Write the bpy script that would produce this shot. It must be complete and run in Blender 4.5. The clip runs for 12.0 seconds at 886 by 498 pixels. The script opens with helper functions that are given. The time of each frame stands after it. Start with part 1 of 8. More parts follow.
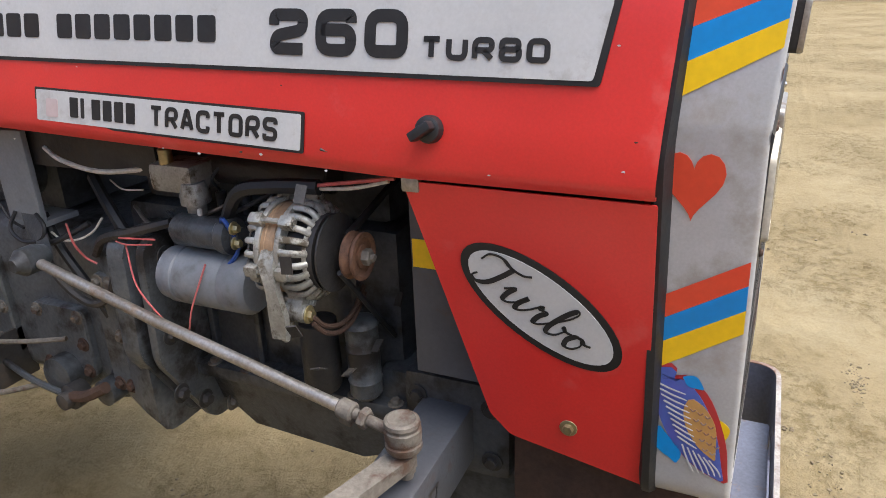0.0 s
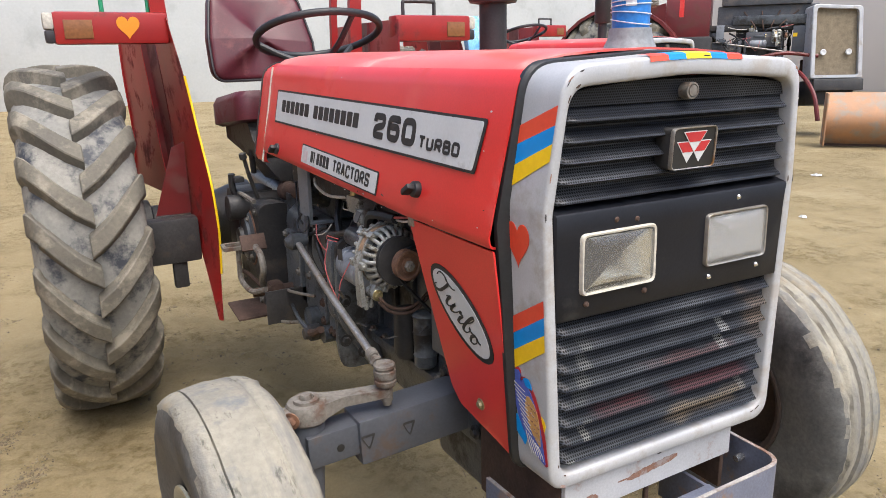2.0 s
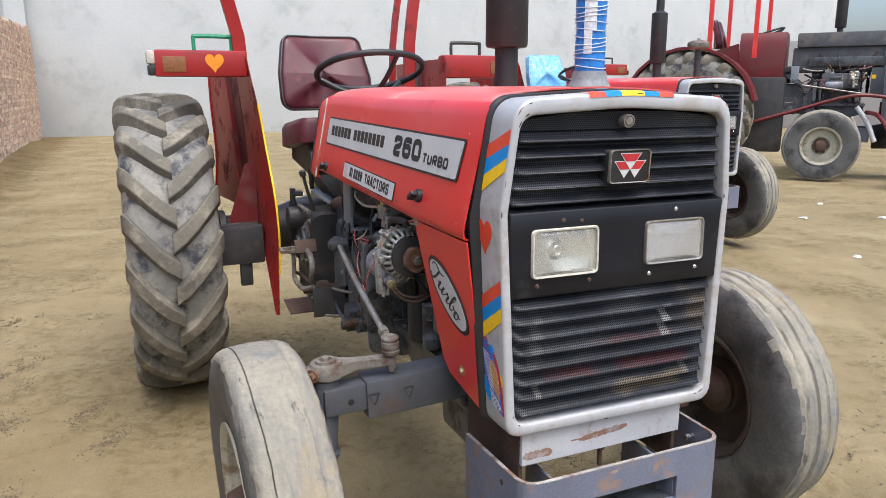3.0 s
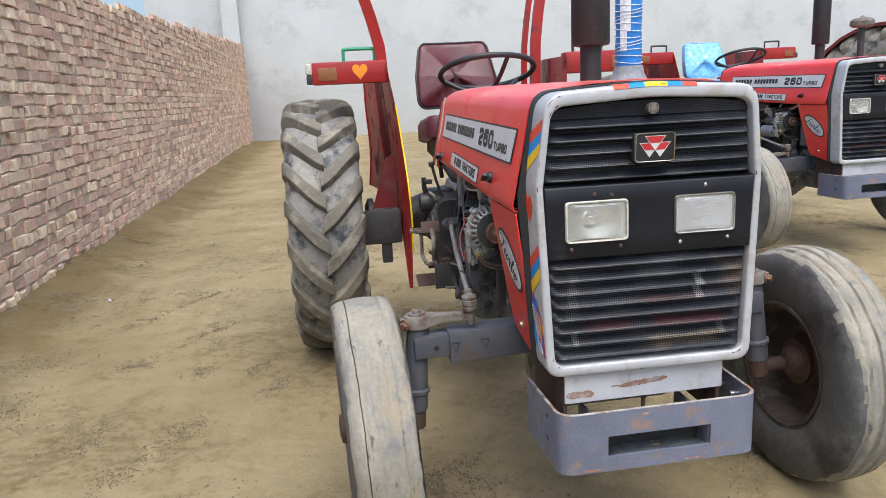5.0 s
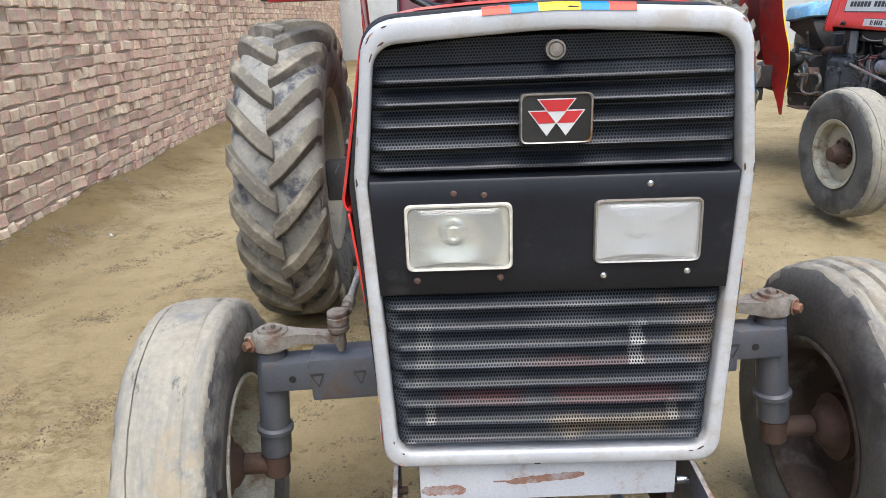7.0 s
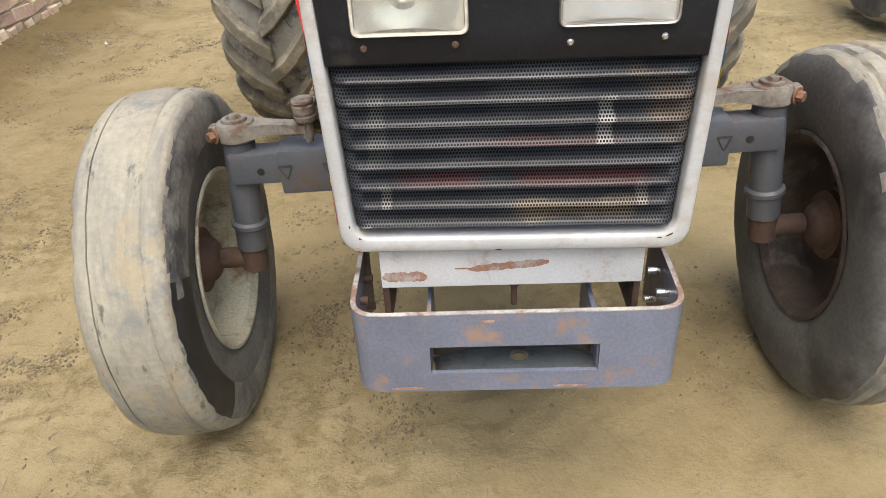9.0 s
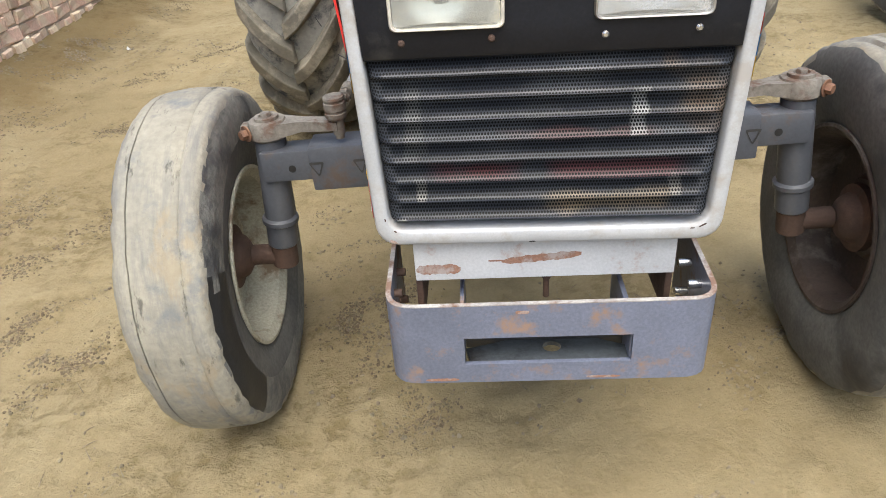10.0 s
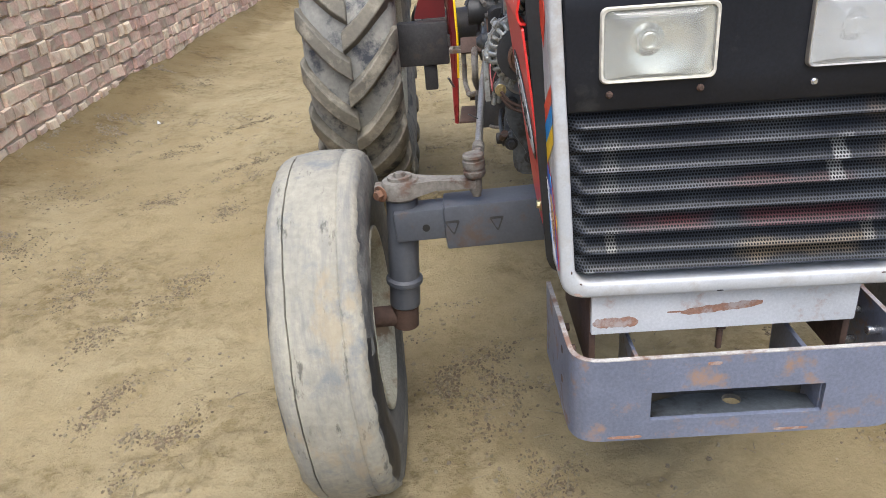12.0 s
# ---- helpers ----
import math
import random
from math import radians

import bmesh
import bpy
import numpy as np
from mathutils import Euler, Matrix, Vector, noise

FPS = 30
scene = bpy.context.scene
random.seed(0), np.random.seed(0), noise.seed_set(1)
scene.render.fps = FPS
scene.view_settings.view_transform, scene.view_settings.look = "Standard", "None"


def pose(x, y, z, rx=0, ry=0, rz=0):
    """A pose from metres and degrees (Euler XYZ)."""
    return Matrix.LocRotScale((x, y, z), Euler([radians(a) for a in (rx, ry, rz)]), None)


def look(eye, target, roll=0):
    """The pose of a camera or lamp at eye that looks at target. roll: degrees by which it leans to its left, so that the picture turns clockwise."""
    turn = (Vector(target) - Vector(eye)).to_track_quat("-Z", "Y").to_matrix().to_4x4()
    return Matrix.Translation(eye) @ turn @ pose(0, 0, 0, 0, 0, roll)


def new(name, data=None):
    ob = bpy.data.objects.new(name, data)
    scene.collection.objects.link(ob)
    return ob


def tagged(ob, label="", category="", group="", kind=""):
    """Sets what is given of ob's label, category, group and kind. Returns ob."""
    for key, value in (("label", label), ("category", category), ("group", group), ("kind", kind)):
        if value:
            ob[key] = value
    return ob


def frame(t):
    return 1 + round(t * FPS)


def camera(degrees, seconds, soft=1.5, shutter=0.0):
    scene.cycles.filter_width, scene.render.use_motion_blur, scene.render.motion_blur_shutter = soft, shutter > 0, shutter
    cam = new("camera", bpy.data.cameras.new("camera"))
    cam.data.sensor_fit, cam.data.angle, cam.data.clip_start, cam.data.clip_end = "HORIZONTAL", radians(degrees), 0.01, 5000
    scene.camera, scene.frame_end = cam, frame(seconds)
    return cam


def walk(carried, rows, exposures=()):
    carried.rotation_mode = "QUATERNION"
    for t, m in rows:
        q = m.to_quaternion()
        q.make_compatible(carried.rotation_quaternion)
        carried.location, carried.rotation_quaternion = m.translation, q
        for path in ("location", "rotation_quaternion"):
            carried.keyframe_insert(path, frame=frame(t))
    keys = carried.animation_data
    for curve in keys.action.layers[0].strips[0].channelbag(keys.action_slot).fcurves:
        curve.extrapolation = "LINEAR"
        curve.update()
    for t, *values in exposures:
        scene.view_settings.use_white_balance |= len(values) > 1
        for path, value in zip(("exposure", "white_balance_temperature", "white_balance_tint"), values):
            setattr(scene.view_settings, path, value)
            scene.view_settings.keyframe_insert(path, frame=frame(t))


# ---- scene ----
cam = camera(63.5, 12.0, soft=0.75)
PATH = [
    (0, (-1.121, 0.02, 1.378), (0.566, 0.8, 0.64), -2.2),
    (0.5, (-1.045, -0.193, 1.391), (0.404, 0.971, 0.653), -1.2),
    (1, (-1.077, -0.4, 1.388), (0.202, 0.994, 0.739), -1.8),
    (1.5, (-1.083, -0.636, 1.427), (0.073, 0.89, 0.849), -2.7),
    (2, (-1.012, -0.885, 1.454), (-0.052, 0.79, 0.933), -1.2),
    (2.5, (-0.991, -1.068, 1.461), (-0.101, 0.655, 0.972), -1.7),
    (3, (-1.012, -1.296, 1.45), (-0.229, 0.494, 1.022), -0.2),
    (3.2, (-1.008, -1.383, 1.452), (-0.264, 0.419, 1.004), -0.6),
    (4.8, (-0.837, -1.747, 1.447), (-0.529, 0.184, 1.025), -2.6),
    (5, (-0.822, -1.741, 1.451), (-0.528, 0.191, 1.025), -2.9),
    (5.5, (-0.766, -1.657, 1.421), (-0.508, 0.261, 0.916), -1.3),
    (6, (-0.592, -1.396, 1.417), (-0.437, 0.528, 0.894), -1.0),
    (6.5, (-0.385, -1.196, 1.419), (-0.371, 0.729, 0.878), -2.9),
    (6.7, (-0.273, -1.131, 1.439), (-0.258, 0.786, 0.871), -2.4),
    (8.3, (-0.062, -1.014, 1.388), (-0.148, 0.764, 0.475), -2.9),
    (8.5, (-0.062, -1.021, 1.368), (-0.155, 0.728, 0.401), -3.1),
    (9, (-0.069, -1.03, 1.333), (-0.149, 0.667, 0.276), -3.1),
    (9.5, (-0.086, -1.048, 1.32), (-0.212, 0.638, 0.252), -4.8),
    (10, (-0.104, -1.055, 1.327), (-0.222, 0.645, 0.281), -4.1),
    (10.5, (-0.215, -1.031, 1.318), (-0.284, 0.703, 0.324), -3.6),
    (11, (-0.408, -1.028, 1.274), (-0.422, 0.663, 0.206), -3.3),
    (11.5, (-0.491, -1.016, 1.299), (-0.58, 0.725, 0.319), -5.8),
    (12, (-0.447, -1.055, 1.319), (-0.511, 0.738, 0.436), -4.7),
]
walk(cam, [(t, look(eye, target, roll)) for t, eye, target, roll in PATH], exposures=[(0.0, 1.1, 6400, 10), (1.0, 1.27, 6550, 10), (1.5, 1.13, 6500, 10), (2.5, 0.84, 6200, 10), (5.0, 0.78, 6050, 9), (6.7, 0.98, 5950, 8), (8.5, 1.0, 6750, 7), (10.5, 1.06, 6200, 6), (11.5, 1.0, 6050, 8), (12.0, 0.99, 6000, 8)])

# ---- world and light ----
world = bpy.data.worlds.new("hazy_sky")
scene.world = world
world.use_nodes = True
wn = world.node_tree.nodes
sky = wn.new("ShaderNodeTexSky")
sky.sky_type, sky.sun_disc = "NISHITA", False
sky.sun_elevation, sky.sun_rotation = radians(64), radians(175)
sky.air_density, sky.dust_density, sky.ozone_density = 1.0, 5.0, 1.0
world.node_tree.links.new(sky.outputs[0], wn["Background"].inputs[0])
wn["Background"].inputs[1].default_value = 0.15
sun = new("sun", bpy.data.lights.new("sun", "SUN"))
sun.data.energy, sun.data.angle, sun.data.color = 1.6, radians(60), (1.0, 0.99, 0.97)
sun.matrix_world = look((0.3, -3.7, 7.6), (0, 0, 0))

# ---- materials ----


def surf(name, c1, c2, rough=0.5, metal=0.0, scale=6.0, grain=90.0, bump=0.15, depth=0.004, dirt=None, dirt_amount=0.4,
         dirt_scale=5.0, rough2=None, coat=0.0, vary=0.0, grain_amount=0.25):
    """A worn surface: two tones in broad patches, fine grain, a layer of dirt or rust in blotches, fine relief."""
    m = bpy.data.materials.new(name)
    m.use_nodes = True
    n, l = m.node_tree.nodes, m.node_tree.links
    b = n["Principled BSDF"]
    co = n.new("ShaderNodeTexCoord")

    def noise_at(s, detail=4.0, rough_n=0.6):
        t = n.new("ShaderNodeTexNoise")
        t.inputs["Scale"].default_value, t.inputs["Detail"].default_value = s, detail
        t.inputs["Roughness"].default_value = rough_n
        l.new(co.outputs["Object"], t.inputs["Vector"])
        return t.outputs["Fac"]

    def ramp(fac, a, z):
        r = n.new("ShaderNodeMapRange")
        r.inputs["From Min"].default_value, r.inputs["From Max"].default_value = a, z
        l.new(fac, r.inputs["Value"])
        return r.outputs["Result"]

    def mix(fac, a, z, kind="MIX"):
        x = n.new("ShaderNodeMix")
        x.data_type, x.blend_type = "RGBA", kind
        for sock, v in ((x.inputs["Factor"], fac), (x.inputs["A"], a), (x.inputs["B"], z)):
            if isinstance(v, tuple):
                sock.default_value = (*v, 1) if len(v) == 3 else v
            elif isinstance(v, float):
                sock.default_value = v
            else:
                l.new(v, sock)
        return x.outputs["Result"]

    broad, fine = noise_at(scale), noise_at(grain, 3.0)
    col = mix(ramp(broad, 0.35, 0.65), c1, c2)
    g = ramp(fine, 0.25, 0.75)
    mul = n.new("ShaderNodeMapRange")
    mul.inputs["To Min"].default_value, mul.inputs["To Max"].default_value = 1 - grain_amount, 1 + grain_amount
    l.new(g, mul.inputs["Value"])
    comb = n.new("ShaderNodeCombineColor")
    for s in comb.inputs[:3]:
        l.new(mul.outputs["Result"], s)
    col = mix(1.0, col, comb.outputs["Color"], "MULTIPLY")
    rgh = None
    if dirt:
        d = noise_at(dirt_scale, 8.0, 0.68)
        edge = 0.62 - 0.3 * dirt_amount
        mask = ramp(d, edge, edge + 0.12)
        col = mix(mask, col, dirt)
        rgh = n.new("ShaderNodeMapRange")
        rgh.inputs["To Min"].default_value, rgh.inputs["To Max"].default_value = rough, 0.9 if rough2 is None else rough2
        l.new(mask, rgh.inputs["Value"])
        l.new(rgh.outputs["Result"], b.inputs["Roughness"])
    else:
        rr = n.new("ShaderNodeMapRange")
        rr.inputs["To Min"].default_value, rr.inputs["To Max"].default_value = rough * 0.8, min(1.0, rough * 1.2)
        l.new(broad, rr.inputs["Value"])
        l.new(rr.outputs["Result"], b.inputs["Roughness"])
    if vary:
        info = n.new("ShaderNodeObjectInfo")
        geo = n.new("ShaderNodeNewGeometry")
        add = n.new("ShaderNodeMath")
        add.operation = "ADD"
        l.new(info.outputs["Random"], add.inputs[0])
        l.new(geo.outputs["Random Per Island"], add.inputs[1])
        fr = n.new("ShaderNodeMath")
        fr.operation = "FRACT"
        l.new(add.outputs[0], fr.inputs[0])
        cr = n.new("ShaderNodeValToRGB")
        e = cr.color_ramp
        e.elements[0].color, e.elements[1].color = (1 - vary, 1 - vary * 1.1, 1 - vary * 1.1, 1), (1 + vary, 1 + vary, 1 + vary * 0.9, 1)
        e.elements.new(0.8).color = (1 + vary * 0.6, 1 + vary * 0.62, 1 + vary * 0.5, 1)
        e.elements.new(0.35).color = (1 + vary * 0.1, 1 - vary * 0.25, 1 - vary * 0.15, 1)
        l.new(fr.outputs[0], cr.inputs[0])
        col = mix(1.0, col, cr.outputs["Color"], "MULTIPLY")
    l.new(col, b.inputs["Base Color"])
    b.inputs["Metallic"].default_value = metal
    b.inputs["Coat Weight"].default_value = coat
    b.inputs["Coat Roughness"].default_value = 0.25
    if bump:
        bn = n.new("ShaderNodeBump")
        bn.inputs["Strength"].default_value, bn.inputs["Distance"].default_value = bump, depth
        l.new(fine, bn.inputs["Height"])
        l.new(bn.outputs["Normal"], b.inputs["Normal"])
    return m


M_RED = surf("red_paint", (0.66, 0.033, 0.028), (0.58, 0.027, 0.023), 0.34, scale=2.5, grain=260, bump=0.03, dirt=(0.66, 0.10, 0.085), dirt_amount=0.2, dirt_scale=3.5, coat=0.3, grain_amount=0.06)
# Faded bonnet red with sky reflection and haze mixed into the colour.
M_TOPSHEEN = surf("faded_red_with_sky_sheen", (0.62, 0.085, 0.07), (0.58, 0.13, 0.11), 0.42, scale=3, grain=220, bump=0.03, dirt=(0.66, 0.30, 0.27), dirt_amount=0.30, dirt_scale=5, coat=0.2, grain_amount=0.06)
M_FENDER = surf("scuffed_red_fender_paint", (0.33, 0.018, 0.016), (0.25, 0.014, 0.013), 0.32, scale=5, grain=200, bump=0.05, dirt=(0.12, 0.022, 0.018), dirt_amount=0.26, dirt_scale=7, grain_amount=0.1)
# Dull dark red; on the fender channel it carries the shade behind the fold.
M_DRED = surf("dark_red_and_fender_shade", (0.13, 0.011, 0.011), (0.09, 0.009, 0.009), 0.40, scale=5, grain=200, bump=0.06, dirt=(0.11, 0.03, 0.024), dirt_amount=0.3, grain_amount=0.1)
M_SILVER = surf("silver_paint", (0.46, 0.47, 0.485), (0.385, 0.395, 0.41), 0.42, metal=0.12, scale=5, grain=300, bump=0.04, dirt=(0.37, 0.35, 0.325), dirt_amount=0.34, dirt_scale=9, grain_amount=0.07)
M_WHITE = surf("chipped_white_paint", (0.56, 0.56, 0.56), (0.48, 0.48, 0.48), 0.5, scale=9, grain=200, bump=0.1, dirt=(0.36, 0.2, 0.13), dirt_amount=0.2, dirt_scale=9, grain_amount=0.1)
M_EDGE = surf("worn_edge_paint", (0.42, 0.40, 0.37), (0.24, 0.22, 0.21), 0.6, scale=16, grain=200, bump=0.1, dirt=(0.17, 0.10, 0.07), dirt_amount=0.5, dirt_scale=12)
M_LABEL = surf("white_decal", (0.54, 0.55, 0.55), (0.48, 0.49, 0.49), 0.4, scale=6, grain=200, bump=0.02, dirt=(0.36, 0.345, 0.33), dirt_amount=0.12, dirt_scale=9, grain_amount=0.05)
M_INK = surf("black_ink", (0.012, 0.012, 0.012), (0.02, 0.02, 0.02), 0.45, bump=0.0)
M_FADED = surf("faded_pink_print", (0.50, 0.36, 0.36), (0.52, 0.44, 0.44), 0.45, bump=0.02, grain_amount=0.06)
M_RUBBER = surf("black_rubber", (0.013, 0.014, 0.016), (0.02, 0.021, 0.023), 0.5, scale=12, bump=0.1, grain=150)
M_BLACK = surf("black_panel_paint", (0.0065, 0.0072, 0.0105), (0.010, 0.0108, 0.0145), 0.42, scale=8, grain=200, bump=0.04, dirt=(0.030, 0.030, 0.030), dirt_amount=0.10, dirt_scale=10, rough2=0.55)
M_BLACK.node_tree.nodes["Principled BSDF"].inputs["Specular IOR Level"].default_value = 0.3
M_GREY = surf("grey_cast_iron_paint", (0.075, 0.084, 0.093), (0.048, 0.054, 0.060), 0.32, scale=9, grain=110, bump=0.25, dirt=(0.020, 0.018, 0.017), dirt_amount=0.40, dirt_scale=9, rough2=0.55)
M_CAST = surf("blue_grey_casting_paint", (0.125, 0.137, 0.146), (0.085, 0.094, 0.10), 0.30, scale=8, grain=120, bump=0.2, dirt=(0.028, 0.025, 0.023), dirt_amount=0.42, dirt_scale=10, rough2=0.5)
M_AXLE = surf("blue_grey_axle_paint", (0.082, 0.088, 0.102), (0.062, 0.067, 0.078), 0.40, scale=8, grain=140, bump=0.08, dirt=(0.10, 0.075, 0.06), dirt_amount=0.2, dirt_scale=9, grain_amount=0.1)
M_BUMP = surf("scuffed_blue_grey_steel", (0.150, 0.166, 0.225), (0.115, 0.128, 0.172), 0.42, scale=7, grain=160, bump=0.1, dirt=(0.25, 0.17, 0.13), dirt_amount=0.24, dirt_scale=17, grain_amount=0.18)
M_DUSTED = surf("dust_coated_steel", (0.185, 0.168, 0.142), (0.115, 0.104, 0.088), 0.7, scale=18, grain=110, bump=0.3, dirt=(0.10, 0.058, 0.038), dirt_amount=0.34, dirt_scale=18)
M_SCRAPE = surf("brown_rust", (0.30, 0.155, 0.10), (0.24, 0.135, 0.095), 0.85, scale=30, grain=200, bump=0.2, dirt=(0.36, 0.30, 0.27), dirt_amount=0.4, dirt_scale=30)
M_RUST = surf("rusty_steel", (0.085, 0.048, 0.033), (0.06, 0.036, 0.026), 0.8, scale=15, grain=120, bump=0.3, dirt=(0.05, 0.03, 0.022), dirt_amount=0.35)
M_RUSTO = surf("orange_brown_rust", (0.23, 0.12, 0.07), (0.16, 0.085, 0.055), 0.65, metal=0.2, scale=25, grain=160, bump=0.15, dirt=(0.07, 0.045, 0.035), dirt_amount=0.3, dirt_scale=20)
M_ALU = surf("cast_aluminium", (0.40, 0.405, 0.375), (0.29, 0.29, 0.265), 0.42, metal=0.5, scale=25, grain=200, bump=0.15, dirt=(0.13, 0.11, 0.08), dirt_amount=0.3, dirt_scale=30)
M_STEEL = surf("bare_steel", (0.42, 0.40, 0.37), (0.3, 0.27, 0.23), 0.38, metal=0.7, scale=9, grain=150, bump=0.1, dirt=(0.22, 0.12, 0.05), dirt_amount=0.3, dirt_scale=7)
M_STARTER = surf("grey_starter_paint", (0.235, 0.255, 0.28), (0.18, 0.197, 0.215), 0.36, scale=9, grain=160, bump=0.06, dirt=(0.06, 0.055, 0.05), dirt_amount=0.25, grain_amount=0.1)
M_SOOT = surf("greasy_black_iron", (0.026, 0.026, 0.027), (0.040, 0.038, 0.037), 0.5, scale=12, grain=100, bump=0.3, dirt=(0.075, 0.062, 0.05), dirt_amount=0.22, dirt_scale=9)
M_SIDEWALL = surf("dark_tyre_sidewall", (0.115, 0.115, 0.108), (0.075, 0.077, 0.076), 0.8, scale=6, grain=90, bump=0.25, dirt=(0.024, 0.025, 0.029), dirt_amount=0.42, dirt_scale=3.6, rough2=0.5)
M_TORN = surf("scuffed_grey_shoulder", (0.17, 0.168, 0.15), (0.12, 0.12, 0.11), 0.85, scale=9, grain=70, bump=0.5, depth=0.008, dirt=(0.05, 0.052, 0.055), dirt_amount=0.40, dirt_scale=9, rough2=0.6)
M_STACK = surf("sooty_black_stack_paint", (0.016, 0.016, 0.018), (0.024, 0.023, 0.024), 0.42, scale=10, grain=140, bump=0.12, dirt=(0.06, 0.05, 0.045), dirt_amount=0.16, dirt_scale=14)
M_TYRE_R = surf("dusty_tyre_carcass", (0.26, 0.25, 0.218), (0.18, 0.177, 0.162), 0.9, scale=5, grain=60, bump=0.3, depth=0.006, dirt=(0.030, 0.034, 0.044), dirt_amount=0.42, dirt_scale=8, rough2=0.6, grain_amount=0.15)
M_LUG = surf("worn_tyre_lug", (0.158, 0.143, 0.11), (0.108, 0.099, 0.081), 0.85, scale=6, grain=70, bump=0.3, depth=0.005, dirt=(0.25, 0.225, 0.175), dirt_amount=0.35, dirt_scale=9, grain_amount=0.15)
M_RIM = surf("cream_rim_paint", (0.40, 0.39, 0.31), (0.34, 0.33, 0.265), 0.5, metal=0.05, scale=8, grain=150, bump=0.08, dirt=(0.2, 0.15, 0.1), dirt_amount=0.25, dirt_scale=9)
M_RIM_D = surf("rusty_inner_rim", (0.062, 0.043, 0.032), (0.040, 0.029, 0.024), 0.75, scale=8, grain=120, bump=0.25, dirt=(0.15, 0.135, 0.115), dirt_amount=0.22)
M_SEAT = surf("maroon_vinyl", (0.085, 0.010, 0.017), (0.06, 0.008, 0.013), 0.42, scale=6, grain=180, bump=0.12, dirt=(0.2, 0.07, 0.07), dirt_amount=0.15)
M_SEATEDGE = surf("black_vinyl", (0.02, 0.018, 0.02), (0.03, 0.026, 0.028), 0.45, scale=8, bump=0.1)
M_BLUE = surf("blue_stripe_paint", (0.0, 0.25, 0.66), (0.0, 0.21, 0.58), 0.4, bump=0.02, grain_amount=0.06)
M_YELLOW = surf("yellow_stripe_paint", (0.85, 0.55, 0.005), (0.78, 0.48, 0.005), 0.4, bump=0.02, grain_amount=0.06)
M_ORANGE = surf("orange_red_paint", (0.72, 0.075, 0.03), (0.66, 0.06, 0.025), 0.4, bump=0.02, grain_amount=0.06)
M_VIOLET = surf("violet_blue_paint", (0.085, 0.10, 0.42), (0.07, 0.13, 0.46), 0.4, scale=30, bump=0.02, grain_amount=0.08)
M_TAN = surf("ochre_paint", (0.55, 0.30, 0.09), (0.48, 0.27, 0.09), 0.4, scale=30, bump=0.02, grain_amount=0.08)
M_CRIMSON = surf("crimson_enamel", (0.45, 0.03, 0.035), (0.38, 0.025, 0.03), 0.3, bump=0.0, grain_amount=0.05)
M_AMBER = surf("amber_plastic", (0.75, 0.27, 0.02), (0.68, 0.22, 0.015), 0.3, bump=0.02, grain_amount=0.05)
M_REFL = surf("brown_reflector", (0.24, 0.1, 0.035), (0.2, 0.08, 0.03), 0.3, bump=0.05)
M_GREEN = surf("green_paint", (0.02, 0.27, 0.13), (0.02, 0.22, 0.1), 0.4, bump=0.05)
M_WRAPBLUE = surf("blue_plastic_wrap", (0.02, 0.16, 0.5), (0.03, 0.2, 0.55), 0.35, scale=20, bump=0.1)
M_WRAPWHITE = surf("white_string", (0.62, 0.64, 0.66), (0.55, 0.57, 0.6), 0.5, scale=20, bump=0.1)
M_RUBGREY = surf("grey_rubber_boot", (0.22, 0.23, 0.24), (0.17, 0.18, 0.19), 0.6, scale=20, bump=0.1)
M_SEATBLUE = surf("pale_blue_cloth", (0.17, 0.42, 0.68), (0.24, 0.5, 0.72), 0.85, scale=25, grain=60, bump=0.4, dirt=(0.5, 0.6, 0.7), dirt_amount=0.3, dirt_scale=18)
M_WIRE_R = surf("red_wire_insulation", (0.55, 0.11, 0.11), (0.45, 0.13, 0.12), 0.4, bump=0.0)
M_WIRE_W = surf("white_wire_insulation", (0.6, 0.58, 0.52), (0.5, 0.48, 0.44), 0.4, bump=0.0)
M_WIRE_B = surf("blue_wire_insulation", (0.03, 0.09, 0.35), (0.02, 0.07, 0.3), 0.4, bump=0.0)
M_BRASS = surf("zinc_plated_bolt", (0.5, 0.42, 0.22), (0.4, 0.35, 0.2), 0.35, metal=0.8, bump=0.05)
M_CHROME = surf("scuffed_chrome", (0.62, 0.62, 0.62), (0.5, 0.5, 0.5), 0.25, metal=0.9, bump=0.05)
M_COPPER = surf("stator_laminations", (0.4, 0.26, 0.15), (0.32, 0.22, 0.14), 0.5, metal=0.4, scale=30, bump=0.2)
M_GREENENG = surf("dusty_slate_engine_paint", (0.085, 0.09, 0.10), (0.06, 0.064, 0.072), 0.65, scale=9, bump=0.2, dirt=(0.14, 0.125, 0.115), dirt_amount=0.3)
M_BLADE = surf("worn_orange_blade", (0.42, 0.22, 0.11), (0.34, 0.2, 0.12), 0.65, scale=4, bump=0.15, dirt=(0.3, 0.25, 0.2), dirt_amount=0.4)
M_BRICK = surf("clay_brick", (0.58, 0.410, 0.308), (0.48, 0.330, 0.248), 0.92, scale=9, grain=45, bump=0.7, depth=0.012, dirt=(0.53, 0.44, 0.315), dirt_amount=0.42, dirt_scale=7, vary=0.27, grain_amount=0.2)
M_BRICK_PALE = surf("underfired_pale_brick", (0.66, 0.545, 0.395), (0.60, 0.475, 0.335), 0.92, scale=9, grain=45, bump=0.7, depth=0.012, dirt=(0.50, 0.36, 0.26), dirt_amount=0.32, dirt_scale=9, vary=0.18, grain_amount=0.2)
M_MORTAR = surf("mud_mortar", (0.42, 0.34, 0.25), (0.35, 0.28, 0.205), 0.95, scale=6, grain=70, bump=0.6, depth=0.012, dirt=(0.4, 0.32, 0.24), dirt_amount=0.3)
